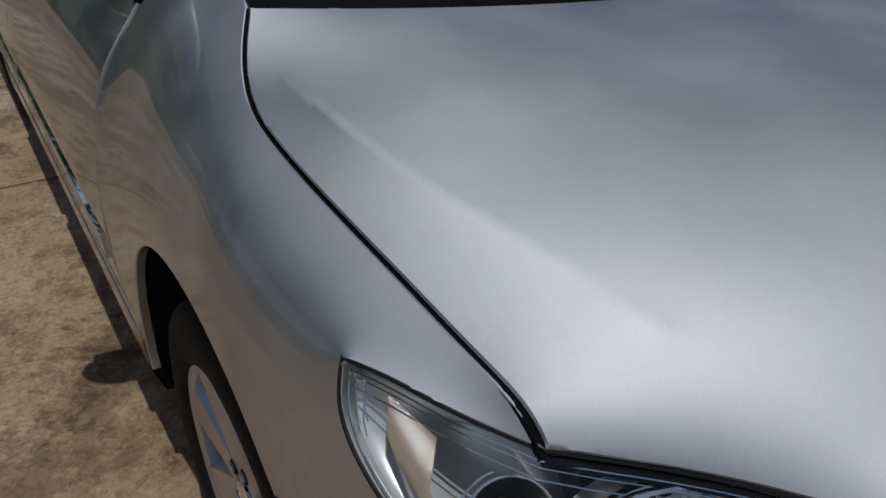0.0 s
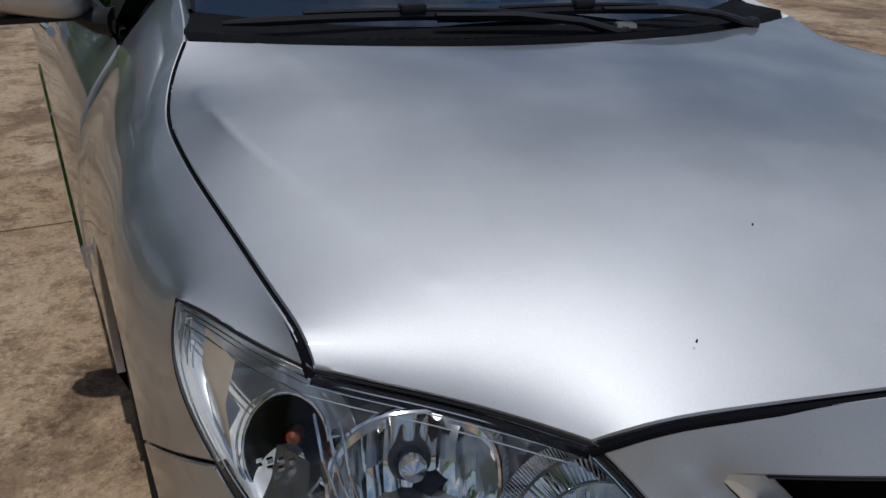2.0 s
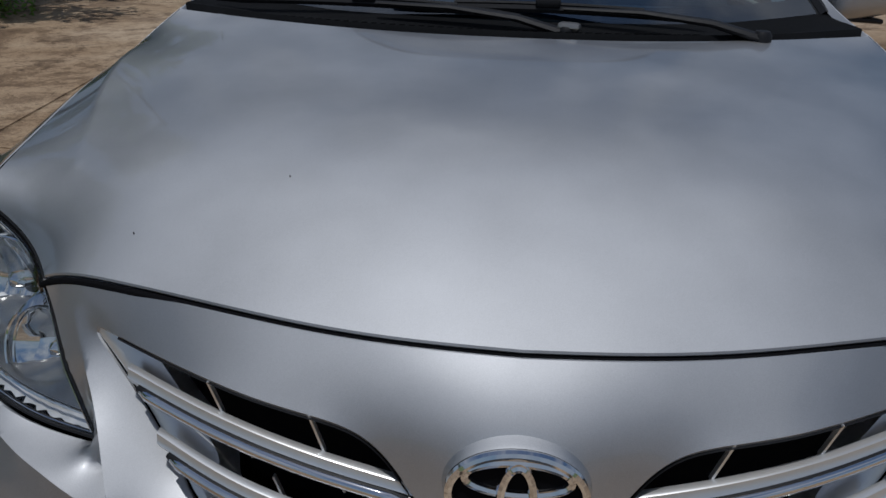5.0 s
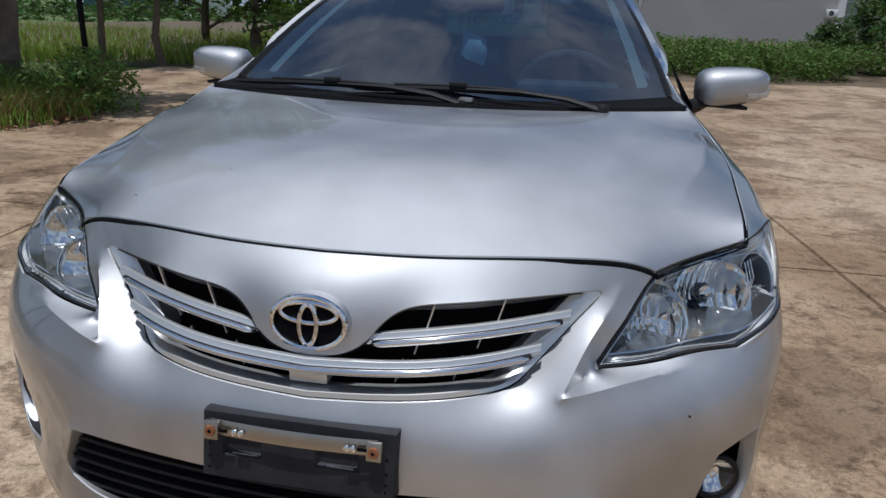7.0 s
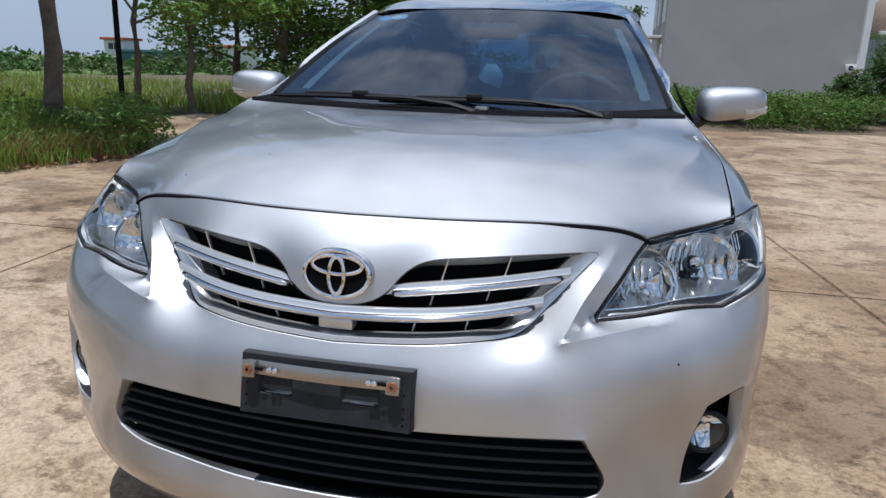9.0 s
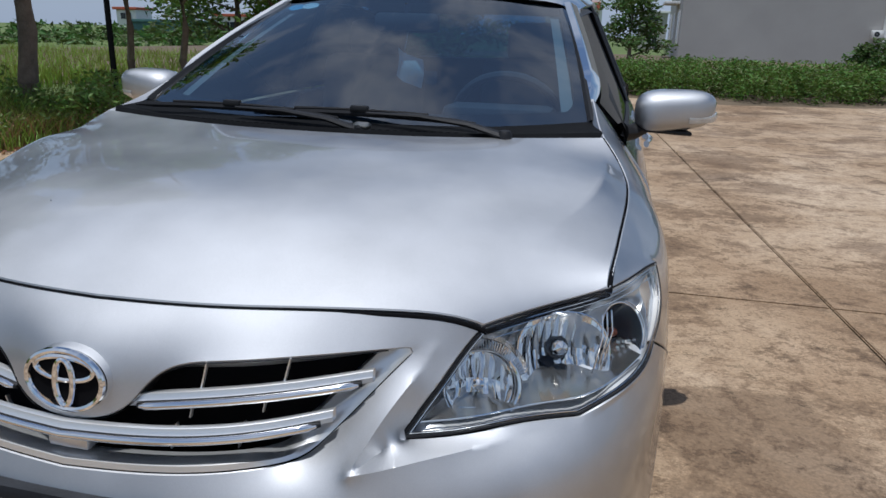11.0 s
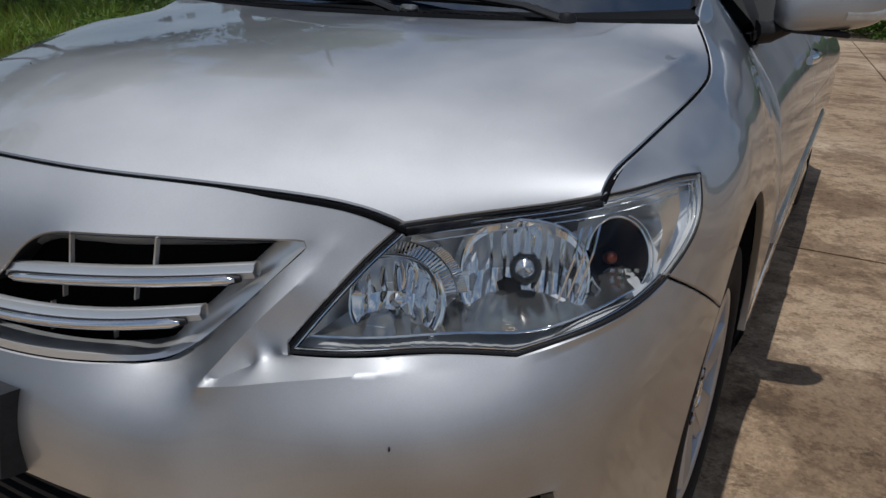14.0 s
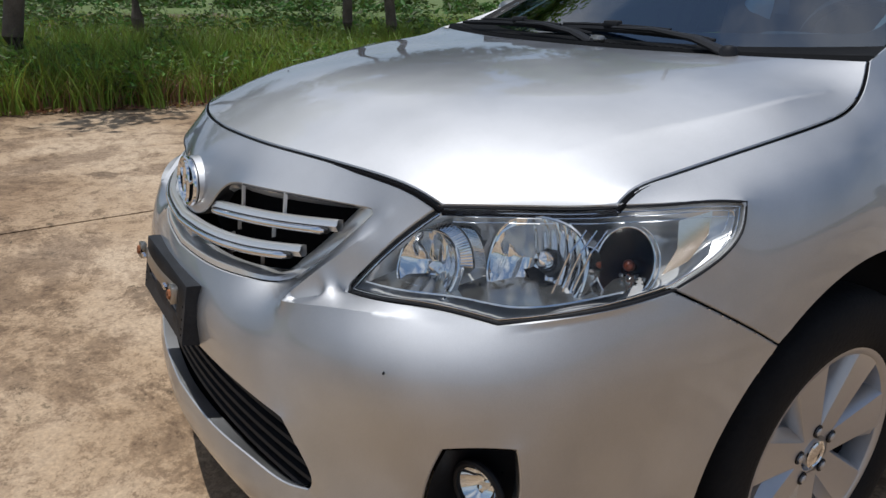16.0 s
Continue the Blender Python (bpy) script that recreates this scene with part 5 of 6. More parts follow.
# ---- unseen inner body: near-black in place of shade in the gaps, and closes the shell ----
bay = Skin(
    [(-0.66, 0.30, 0.30), (-0.66, 0.32, 0.70), (-0.40, 0.34, 0.765), (0.40, 0.34, 0.765), (0.66, 0.32, 0.70), (0.66, 0.30, 0.30)],
    [(-0.72, 0.60, 0.30), (-0.71, 0.60, 0.78), (-0.45, 0.60, 0.855), (0.45, 0.60, 0.855), (0.71, 0.60, 0.78), (0.72, 0.60, 0.30)],
    [(-0.74, 1.0, 0.30), (-0.70, 1.0, 0.84), (-0.45, 1.0, 0.93), (0.45, 1.0, 0.93), (0.70, 1.0, 0.84), (0.74, 1.0, 0.30)],
    [(-0.76, 1.3, 0.30), (-0.74, 1.3, 0.84), (-0.45, 1.3, 0.92), (0.45, 1.3, 0.92), (0.74, 1.3, 0.84), (0.76, 1.3, 0.30)],
)
uu, vv = np.meshgrid(np.linspace(0, bay.tu[-1], 12), np.linspace(0, bay.tv[-1], 24), indexing="ij")
g = bay.at(np.stack([uu.ravel(), vv.ravel()], 1)).reshape(12, 24, 3)
link("engine_bay_shade_shell", *sweep(list(g)), DARK, car, "dark engine bay under the bonnet gaps")
part("crash_beam", block((1.30, 0.10, 0.30), (0, 0.30, 0.45), 0.03), DARK, car)
part("floor_pan", block((1.56, 3.2, 0.10), (0, 2.0, 0.25), 0.03), DARK, car)
part("bulkhead", block((1.5, 0.03, 0.62), (0, 1.28, 0.6), 0.01), DARK, car)

# ---- windscreen, scuttle, roof ----
SCREEN_ROWS = [
    [(0, 1.000, 0.992), (0, 1.36, 1.185), (0, 1.73, 1.345)],
    [(0.35, 1.045, 0.995), (0.315, 1.40, 1.182), (0.28, 1.755, 1.341)],
    [(0.655, 1.160, 1.012), (0.585, 1.50, 1.18), (0.512, 1.845, 1.322)],
]
screen_skin = Skin(*SCREEN_ROWS)


def patch(skin, u0, u1, v0, v1, nu=24, nv=24, off=0.0):
    """A rectangle of a sheet, by shares of its length and height, lifted by off."""
    a, b = np.meshgrid(np.linspace(u0, u1, nu) * skin.tu[-1], np.linspace(v0, v1, nv) * skin.tv[-1], indexing="ij")
    x = skin.at(np.stack([a.ravel(), b.ravel()], 1)) + np.array([0, -0.6, 0.8]) * off
    return list(x.reshape(nu, nv, 3))


def whole(rows_):
    """Both halves of a sheet given on the left."""
    return [r * [-1, 1, 1] for r in rows_[:0:-1]] + rows_


wind = empty("windscreen", car, "tinted windscreen with a black printed border")
o = link("pane", *sweep(whole(patch(screen_skin, 0, 1, 0, 1))), SCREEN, wind, "faintly tinted glass")
o.visible_shadow = False
BORDER = material("black_border", (0.012, 0.013, 0.015), 0.25, vary=0.2)
link("border", *sweep(whole(patch(screen_skin, 0, 1, 0, 0.075, off=-0.004))), BORDER, wind)
link("border", *sweep(whole(patch(screen_skin, 0, 1, 0.965, 1, off=-0.004))), BORDER, wind)
for s in (1, -1):
    r = [q * [s, 1, 1] for q in patch(screen_skin, 0.945, 1, 0.075, 0.965, 8, off=-0.004)]
    link("border", *sweep(r), BORDER, wind)
# rounded lower corners of the border
for s in (1, -1):
    c, pts = [], []
    for k in range(9):
        a = math.pi / 2 * k / 8
        c.append((0.945 - 0.05 * (1 - math.sin(a)), 0.075 + 0.13 * (1 - math.cos(a))))
    fan = [(0.945, 0.075)] + c
    uv = np.array([(p * screen_skin.tu[-1], q * screen_skin.tv[-1]) for p, q in fan])
    x = (screen_skin.at(uv) + np.array([0, 0.6, -0.8]) * 0.0042) * [s, 1, 1]
    link("border", x, [[0, i, i + 1] for i in range(1, 9)], BORDER, wind, smooth=False)

scuttle = empty("scuttle_panel", car, "black plastic scuttle with a slotted air intake")
front = S_REAR[::-1] + [0, 0.008, -0.012]
edge = curve3((0, 0.91, 0.992), (0.3, 0.935, 0.992), (0.55, 1.0, 0.995), (0.685, 1.045, 1.000))
dip = curve3((0, 0.945, 0.982), (0.3, 0.975, 0.982), (0.55, 1.05, 0.987), (0.672, 1.10, 1.005))
base = curve3((0, 1.012, 0.996), (0.35, 1.055, 0.998), (0.56, 1.118, 1.005), (0.655, 1.17, 1.014))
link("scuttle", *sweep([both_sides(q) for q in (front + [0, 0, -0.02], front, edge, dip, base)]), COWL, scuttle, "grained black plastic")
# solid near-black blocks stand in for the shade in the intake slots
for k in range(44):
    p = -0.46 + 0.80 * k / 43
    yy = float(np.interp(abs(p), edge[:, 0], edge[:, 1]))
    part("slot_shade", block((0.010, 0.011, 0.0015), (p, yy + 0.007, 0.9915), 0.0, pose(0, 0, 0, -12, 0, 18)), DARK, scuttle, smooth=False)



def wiper(pivot, tip, bow):
    w = empty("wiper", car, "black wiper arm and blade parked on the windscreen")
    p, t = Vector(pivot), Vector(tip)
    mid = p.lerp(t, 0.52) + Vector((0, bow, 0.028))
    part("arm", tube([p, p.lerp(mid, 0.25) + Vector((0, 0, 0.014)), p.lerp(mid, 0.6) + Vector((0, 0, 0.014)), mid], [0.017, 0.014, 0.011, 0.006], 8, flat=0.55), BLACK, w)
    a, b = t, p.lerp(t, 0.12) + Vector((0, 0.055, 0.008))
    line = [a.lerp(b, k / 10) + Vector((0, 0, 0.010 + 0.008 * math.sin(math.pi * k / 10))) for k in range(11)]
    part("blade", tube(line, [0.003] + [0.007] * 9 + [0.003], 6, flat=1.2), BLACK, w)
    part("spine", tube([q + Vector((0, 0, 0.010)) for q in line[2:9]], 0.004, 6), BLACK, w)
    part("joint", block((0.05, 0.02, 0.018), tuple(a.lerp(b, 0.5) + Vector((0, 0, 0.03))), 0.005), BLACK, w)
    c = lathe([(-0.02, 0.018), (0.006, 0.018), (0.014, 0.013), (0.016, 0.0005)], 16, "z")
    bmesh.ops.translate(c, vec=pivot, verts=c.verts)
    part("pivot_cap", c, BLACK, w)


wiper((0.46, 0.945, 0.990), (-0.25, 1.045, 0.998), 0.005)
wiper((0.095, 0.945, 0.985), (-0.625, 1.055, 0.998), 0.0)
part("arm_base_cover", block((0.045, 0.026, 0.018), (0.10, 0.945, 0.997), 0.008, pose(0, 0, 0, 0, 0, -18)), STEEL, scuttle, "worn grey arm cover")

roof_skin = Skin(
    [(0, 1.715, 1.342), (0.28, 1.738, 1.338), (0.50, 1.825, 1.325), (0.548, 1.85, 1.305)],
    [(0, 1.95, 1.392), (0.29, 1.95, 1.387), (0.51, 1.96, 1.362), (0.568, 1.96, 1.325)],
    [(0, 2.4, 1.425), (0.30, 2.4, 1.42), (0.53, 2.4, 1.392), (0.585, 2.4, 1.35)],
    [(0, 2.95, 1.415), (0.30, 2.95, 1.41), (0.52, 2.95, 1.382), (0.578, 2.95, 1.342)],
    [(0, 3.4, 1.36), (0.30, 3.38, 1.355), (0.48, 3.34, 1.33), (0.55, 3.3, 1.30)],
)
link("roof", *sweep(whole([r for r in np.array(patch(roof_skin, 0, 1, 0, 1, 24, 14)).transpose(1, 0, 2)])), PAINT, car, "silver painted roof")
link("headlining", *sweep(whole([r - [0, 0, 0.03] for r in np.array(patch(roof_skin, 0.02, 1, 0, 1, 12, 10)).transpose(1, 0, 2)])), CREAM, car)
rear_screen = Skin([(0, 3.4, 1.35), (0, 3.7, 1.2), (0, 3.95, 1.04)], [(0.3, 3.38, 1.35), (0.33, 3.69, 1.2), (0.36, 3.94, 1.04)], [(0.53, 3.32, 1.31), (0.60, 3.6, 1.18), (0.66, 3.85, 1.03)])
o = link("rear_screen", *sweep(whole(patch(rear_screen, 0, 1, 0, 1, 8, 8))), SCREEN, car)
boot = Skin([(0, 3.93, 1.04), (0, 4.3, 1.03), (0, 4.48, 0.95), (0, 4.5, 0.6), (0, 4.45, 0.25)], [(0.45, 3.92, 1.03), (0.45, 4.28, 1.02), (0.45, 4.45, 0.94), (0.45, 4.47, 0.6), (0.45, 4.42, 0.25)],
            [(0.74, 3.9, 0.965), (0.72, 4.2, 0.95), (0.70, 4.36, 0.90), (0.74, 4.38, 0.6), (0.72, 4.34, 0.25)], [(0.78, 3.85, 0.93), (0.77, 4.1, 0.92), (0.78, 4.2, 0.85), (0.84, 4.2, 0.6), (0.82, 4.15, 0.25)])
link("boot", *sweep(whole(patch(boot, 0, 1, 0, 1, 14, 18))), PAINT, car, "silver painted boot and rear bumper")

for s in (1, -1):
    inn = curve3((0.658, 1.150, 1.012), (0.588, 1.50, 1.182), (0.515, 1.85, 1.327))
    rows_ = [inn + d for d in ([-0.003, 0, -0.012], [0.002, -0.002, 0.006], [0.020, 0.006, 0.010], [0.044, 0.035, -0.004], [0.052, 0.06, -0.03])]
    rows_ = [r + np.linspace(0, 1, len(r))[:, None] * [-0.012, -0.01, 0.0] for r in rows_]
    foot = np.clip(1 - np.linspace(0, 1, len(inn)) / 0.32, 0, 1)[:, None]
    foot = foot * foot * (3 - 2 * foot)
    rows_ = [r + foot * [-0.012 - 0.010 * k, 0.012, -0.012 - 0.016 * k] for k, r in enumerate(rows_)]
    link("windscreen_pillar", *sweep([r * [s, 1, 1] for r in rows_]), PAINT, car, "silver painted windscreen pillar")
    link("pillar_seal", *sweep([(inn + d) * [s, 1, 1] for d in ([-0.014, 0, -0.002], [-0.006, -0.004, 0.006], [0.003, -0.002, 0.004])]), BLACK, car)
    belt = curve3((0.735, 1.34, 0.948), (0.748, 1.8, 0.958), (0.745, 2.6, 0.972), (0.73, 3.4, 0.985))
    rail = curve3((0.665, 1.30, 1.04), (0.575, 1.90, 1.315), (0.585, 2.6, 1.345), (0.565, 3.25, 1.30))
    rail[:, 1] = np.interp(np.linspace(0, 1, len(rail)), (0, 1), (1.32, 3.35))
    rail[:, 2] = np.interp(rail[:, 1], (1.32, 1.9, 2.4, 3.0, 3.35), (1.06, 1.318, 1.348, 1.335, 1.29))
    rail[:, 0] = np.interp(rail[:, 1], (1.32, 1.9, 2.4, 3.0, 3.35), (0.640, 0.540, 0.575, 0.570, 0.55))
    link("side_glass", *sweep([(belt * (1 - k) + rail * k) * [s, 1, 1] for k in np.linspace(0, 1, 6)]), SIDEGLASS, car, "dark tinted side glass")
    link("belt_strip", *sweep([(belt + d) * [s, 1, 1] for d in ([0.004, 0, -0.014], [0.010, 0, -0.006], [0.006, 0, 0.008], [-0.004, 0, 0.010])]), BLACK, car)
    part("roof_rail", tube([tuple(p * [s, 1, 1]) for p in rail], 0.014, 8), PAINT, car)
    for y0 in (2.33, 3.12):
        b0, r0 = belt[int((y0 - 1.34) / 2.06 * 23)], rail[int((y0 - 1.32) / 2.03 * 23)]
        part("door_pillar", tube([tuple(b0 * [s, 1, 1]), tuple(r0 * [s, 1, 1])], 0.03, 8, flat=0.4), BLACK, car)
    # door moulding, sill and handle
    for y0, y1 in ((1.38, 2.35), (2.42, 3.12)):
        l = flank_line(y0, 0.505, y1, 0.515, 14)
        rows_ = [l + d for d in ([0.0, 0, -0.03], [0.006, 0, -0.026], [0.008, 0, 0.020], [0.001, 0, 0.028])]
        rows_ = [np.concatenate([r[:1] + [-0.012, 0.0, 0], r, r[-1:] + [-0.012, 0, 0]]) for r in rows_]
        mo = link("door_moulding", *sweep([r * [s, 1, 1] for r in rows_]), PAINT, car, "painted door moulding with a chrome line")
        part("chrome_line", tube([tuple((p + [0.007, 0, 0.004]) * [s, 1, 1]) for p in l], 0.0022, 6, flat=0.8), CHROME, mo)
    sill = np.stack([np.full(14, 0.828), np.linspace(1.30, 3.15, 14), np.full(14, 0.29)], 1)
    rows_ = [sill + d for d in ([-0.02, 0, 0.03], [0.018, 0, 0.0], [0.022, 0, -0.03], [0.0, 0, -0.10], [-0.06, 0, -0.11])]
    link("sill", *sweep([r * [s, 1, 1] for r in rows_]), PAINT, car, "silver painted sill skirt")
    for y0 in (2.02, 2.95):
        h_ = flank_line(y0, 0.832, y0 + 0.19, 0.836, 9)
        arc = [h_[k] + [0.008 + 0.03 * math.sin(math.pi * (0.12 + 0.76 * k / 8)), 0, 0] for k in range(9)]
        part("door_handle", tube([tuple(p * [s, 1, 1]) for p in arc], 0.011, 8, flat=1.3), CHROME, car, "chrome door handle")

# ---- door mirrors ----
def door_mirror(side):
    same = (lambda b: b) if side > 0 else flip
    m = empty("door_mirror", car, "silver door mirror with a clear turn lamp")
    bm = bmesh.new()
    bmesh.ops.create_uvsphere(bm, u_segments=40, v_segments=24, radius=1)
    for v in bm.verts:
        x, y, z = v.co
        k = lambda a, p: math.copysign(abs(a) ** p, a)
        x, y, z = k(x, 0.62), k(y, 0.75), k(z, 0.62)
        if y > 0:
            y *= 0.25
        w = 0.5 + 0.5 * x
        v.co = (0.882 + 0.116 * x, 1.495 + 0.025 * w + 0.105 * y * (1 - 0.25 * w), 1.022 + 0.008 * x + 0.066 * z * (1.0 - 0.16 * w * (z < 0) - 0.20 * w * (z > 0)))
    shell = part("housing", same(bm), PAINT, m, "silver painted shell")
    g_ = curve3((0.915, 1.432, 1.003), (0.955, 1.450, 1.004), (0.985, 1.478, 1.005), (1.0, 1.515, 1.006), n=12)
    rows_ = [g_ + d for d in ([-0.006, 0.014, -0.014], [0.002, -0.004, -0.013], [0.005, -0.008, 0.0], [0.003, -0.004, 0.013], [-0.006, 0.014, 0.014])]
    x_, f_ = sweep(rows_)
    link("turn_lamp", *((x_, f_) if side > 0 else mirrored(x_, f_)), LAMPCLEAR, m, "clear ribbed turn lamp")
    part("lower_trim", same(block((0.14, 0.07, 0.012), (0.862, 1.485, 0.960), 0.005, pose(0, 0, 0, 0, 3, 6))), BLACK, m)
    part("foot", same(tube([(0.80, 1.475, 0.972), (0.765, 1.46, 0.955), (0.735, 1.44, 0.955)], [0.026, 0.03, 0.036], 10, flat=0.8)), BLACK, m, "black plastic foot")
    x_, f_ = sweep([curve3((0.738, 1.345, 0.915), (0.728, 1.42, 0.925), (0.725, 1.52, 0.955)), curve3((0.732, 1.35, 0.97), (0.722, 1.43, 0.985), (0.715, 1.53, 0.99)), curve3((0.675, 1.36, 1.06), (0.672, 1.42, 1.075), (0.665, 1.50, 1.095))])
    x_ = x_ + [0.014, 0, 0]
    link("sail_panel", *((x_, f_) if side > 0 else mirrored(x_, f_)), BLACK, m, "black triangular sail panel")
    part("mirror_glass", same(block((0.18, 0.004, 0.10), (0.882, 1.523, 1.022), 0.02, pose(0, 0, 0, 0, 0, 10))), MIRRORED, m)


LAMPCLEAR = material("clear_lamp", (0.62, 0.62, 0.60), 0.15, 0.3, 0.8, vary=0.2, scale=60)
door_mirror(1), door_mirror(-1)


# ---- wheels ----
def wheel(at, side):
    w = empty("wheel", car, "seven-spoke silver alloy wheel with a black tyre")
    w.location = at
    w.scale = (side, 1, 1)
    T = [(-0.10, 0.212), (-0.104, 0.24), (-0.104, 0.27), (-0.098, 0.298), (-0.085, 0.311), (-0.06, 0.3155), (0.06, 0.3155), (0.085, 0.311), (0.098, 0.298), (0.104, 0.27), (0.103, 0.24), (0.096, 0.217), (0.09, 0.212)]
    part("tyre", lathe(T, 72), RUBBER, w, "black tyre")
    rim = part("rim", lathe([(0.090, 0.2135), (0.094, 0.216), (0.093, 0.205), (0.088, 0.200), (0.055, 0.198), (-0.09, 0.196)], 72), ALLOY, w, "silver alloy rim")
    part("brake_disc", lathe([(-0.01, 0.06), (-0.01, 0.14), (-0.03, 0.14)], 48), STEEL, w)
    # added near-black disc, in place of the shade behind the spokes
    part("spoke_shade_disc", lathe([(-0.05, 0.001), (-0.05, 0.197)], 48), DARK, w)
    for k in range(7):
        a = 2 * math.pi * k / 7 + 0.17
        bm = bmesh.new()
        rings = []
        for i in range(11):
            t = i / 10
            r = 0.040 + (0.209 - 0.040) * t
            half = 0.026 + 0.019 * t**1.2
            face = 0.080 + 0.011 * t**1.3
            pocket = 0.030 * math.sin(math.pi * min(1, t * 1.15) ** 0.8)
            ring = []
            for px, wide, dx in ((-1, 1.0, -0.075), (-1, 0.020, -0.05), (-1, 0.016, -0.006 - pocket * 0.55), (-1, 0.0, -0.0035), (-0.93, 0, 0), (0.93, 0, 0), (1, 0.0, -0.0035), (1, 0.006, -0.02), (1, 0.008, -0.075)):
                q = half * px + (0.0 if abs(wide) == 1.0 else wide * (1 if px > 0 else -1))
                if wide == 1.0:
                    q = -half - 0.022
                ring.append(bm.verts.new((face + dx, r * math.cos(a) - q * math.sin(a), r * math.sin(a) + q * math.cos(a))))
            rings.append(ring)
        for p, q in zip(rings, rings[1:]):
            for i in range(8):
                bm.faces.new((p[i], p[i + 1], q[i + 1], q[i]))
        bmesh.ops.recalc_face_normals(bm, faces=bm.faces)
        part("spoke", bm, ALLOY, rim, sharp=30)
    part("hub", lathe([(0.04, 0.074), (0.074, 0.070), (0.079, 0.060), (0.079, 0.036), (0.070, 0.032)], 48), ALLOY, rim)
    part("centre_cap", lathe([(0.066, 0.029), (0.084, 0.0275), (0.086, 0.0235), (0.084, 0.021), (0.087, 0.0008)], 40), CHROME, rim, "domed centre cap")
    for k in range(5):
        a = 2 * math.pi * k / 5 + 0.43
        # black disc proud of the hub paints the shade of a lug recess
        g_ = lathe([(0.070, 0.0128), (0.0822, 0.0128), (0.0826, 0.0120), (0.0820, 0.0112), (0.0818, 0.001)], 18)
        bmesh.ops.translate(g_, vec=(0, 0.0505 * math.cos(a), 0.0505 * math.sin(a)), verts=g_.verts)
        part("lug_recess_shade", g_, BLACK, rim, "raised black disc standing in for the lug recess's shade")
        g_ = lathe([(0.072, 0.0088), (0.0850, 0.0086), (0.0870, 0.006), (0.0872, 0.0004)], 6)
        bmesh.ops.translate(g_, vec=(0, 0.0505 * math.cos(a), 0.0505 * math.sin(a)), verts=g_.verts)
        part("lug_nut", g_, ALLOY, rim)
    return w


for y in (AX, AX + 2.6):
    for s in (1, -1):
        wheel((s * 0.735, y, 0.312), s)
        x_, f_ = sweep([np.stack([np.full(30, s * xx), y - rr * np.cos(np.linspace(-0.2, math.pi + 0.2, 30)), AZ + rr * np.sin(np.linspace(-0.2, math.pi + 0.2, 30))], 1) for xx, rr in ((0.835, 0.385), (0.80, 0.375), (0.55, 0.37), (0.545, 0.02))])
        link("arch_liner", x_, f_, DARK, car, "dark wheel arch liner")

# ---- cabin ----
cabin = empty("cabin_interior", car, "dark cabin with pale trim seen through the glass")
dash = [both_sides(q) for q in (curve3((0, 1.06, 0.985), (0.4, 1.10, 0.985), (0.66, 1.24, 0.985)), curve3((0, 1.35, 0.985), (0.4, 1.37, 0.985), (0.68, 1.40, 0.975)),
                                 curve3((0, 1.52, 0.96), (0.4, 1.52, 0.96), (0.70, 1.50, 0.95)), curve3((0, 1.56, 0.70), (0.4, 1.56, 0.70), (0.70, 1.54, 0.70)))]
link("dashboard", *sweep(dash), CABIN, cabin, "dark grey dashboard")
part("cluster_hood", block((0.34, 0.14, 0.06), (0.36, 1.46, 0.985), 0.025), CABIN, cabin)
sw = aim((0.36, 1.66, 0.93), (0, 0.9, 0.42))
part("steering_wheel", tube([sw @ Vector((0.185 * math.cos(t), 0.185 * math.sin(t), 0)) for t in np.linspace(0, 2 * math.pi, 40, endpoint=False)], 0.015, 8, True), CABIN, cabin, "dark grey steering wheel")
part("steering_boss", block((0.30, 0.05, 0.07), (0.36, 1.65, 0.92), 0.02), CABIN, cabin)
for x in (0.36, -0.36):
    part("seat_back", block((0.46, 0.14, 0.62), (x, 2.32, 0.82), 0.05, pose(0, 0, 0, -12)), CREAM, cabin, "pale grey seat back")
    part("headrest", block((0.26, 0.09, 0.17), (x, 2.42, 1.19), 0.04), CREAM, cabin)
part("rear_seat", block((1.2, 0.16, 0.6), (0, 3.2, 0.8), 0.05, pose(0, 0, 0, -14)), CREAM, cabin)
part("rear_view_mirror", block((0.23, 0.03, 0.065), (0.0, 1.66, 1.255), 0.02), CABIN, cabin)
part("mirror_stem", tube([(0, 1.66, 1.26), (0, 1.66, 1.315)], 0.008, 6), CABIN, cabin)
mk = curve3((0.01, 1.675, 1.155), (0.015, 1.67, 1.12), (0.005, 1.675, 1.06))
link("face_cover", *sweep([mk + [-0.045, 0, 0.018], mk + [-0.02, -0.008, 0.0], mk + [0.02, -0.01, -0.012], mk + [0.045, 0, -0.022]]), PALEBLUE, cabin, "pale blue cloth hanging from the mirror")
part("cord", tube([(0.005, 1.665, 1.235), (-0.01, 1.672, 1.165)], 0.0025, 5), WHITE, cabin)
part("card", block((0.055, 0.003, 0.045), (0.075, 1.68, 1.075), 0.0), CREAM, cabin, smooth=False)
for x, mat in ((-0.435, PALEBLUE), (-0.365, CREAM)):
    u = screen_skin.tu[-1]
    p = screen_skin.at(np.array([[abs(x) / 0.512 * u * 0.98, screen_skin.tv[-1] * 0.915]]))[0] * [-1, 1, 1]
    g_ = lathe([(0, 0.0005), (0, 0.03)], 24, "z")
    bmesh.ops.scale(g_, vec=(1.15, 0.8, 1), verts=g_.verts)
    bmesh.ops.transform(g_, matrix=aim(tuple(p + [0, 0.004, -0.006]), (-0.12, -0.42, 0.9)), verts=g_.verts)
    part("sticker", g_, BLUE if mat is PALEBLUE else PALEBLUE, wind, "round sticker inside the glass", smooth=False)
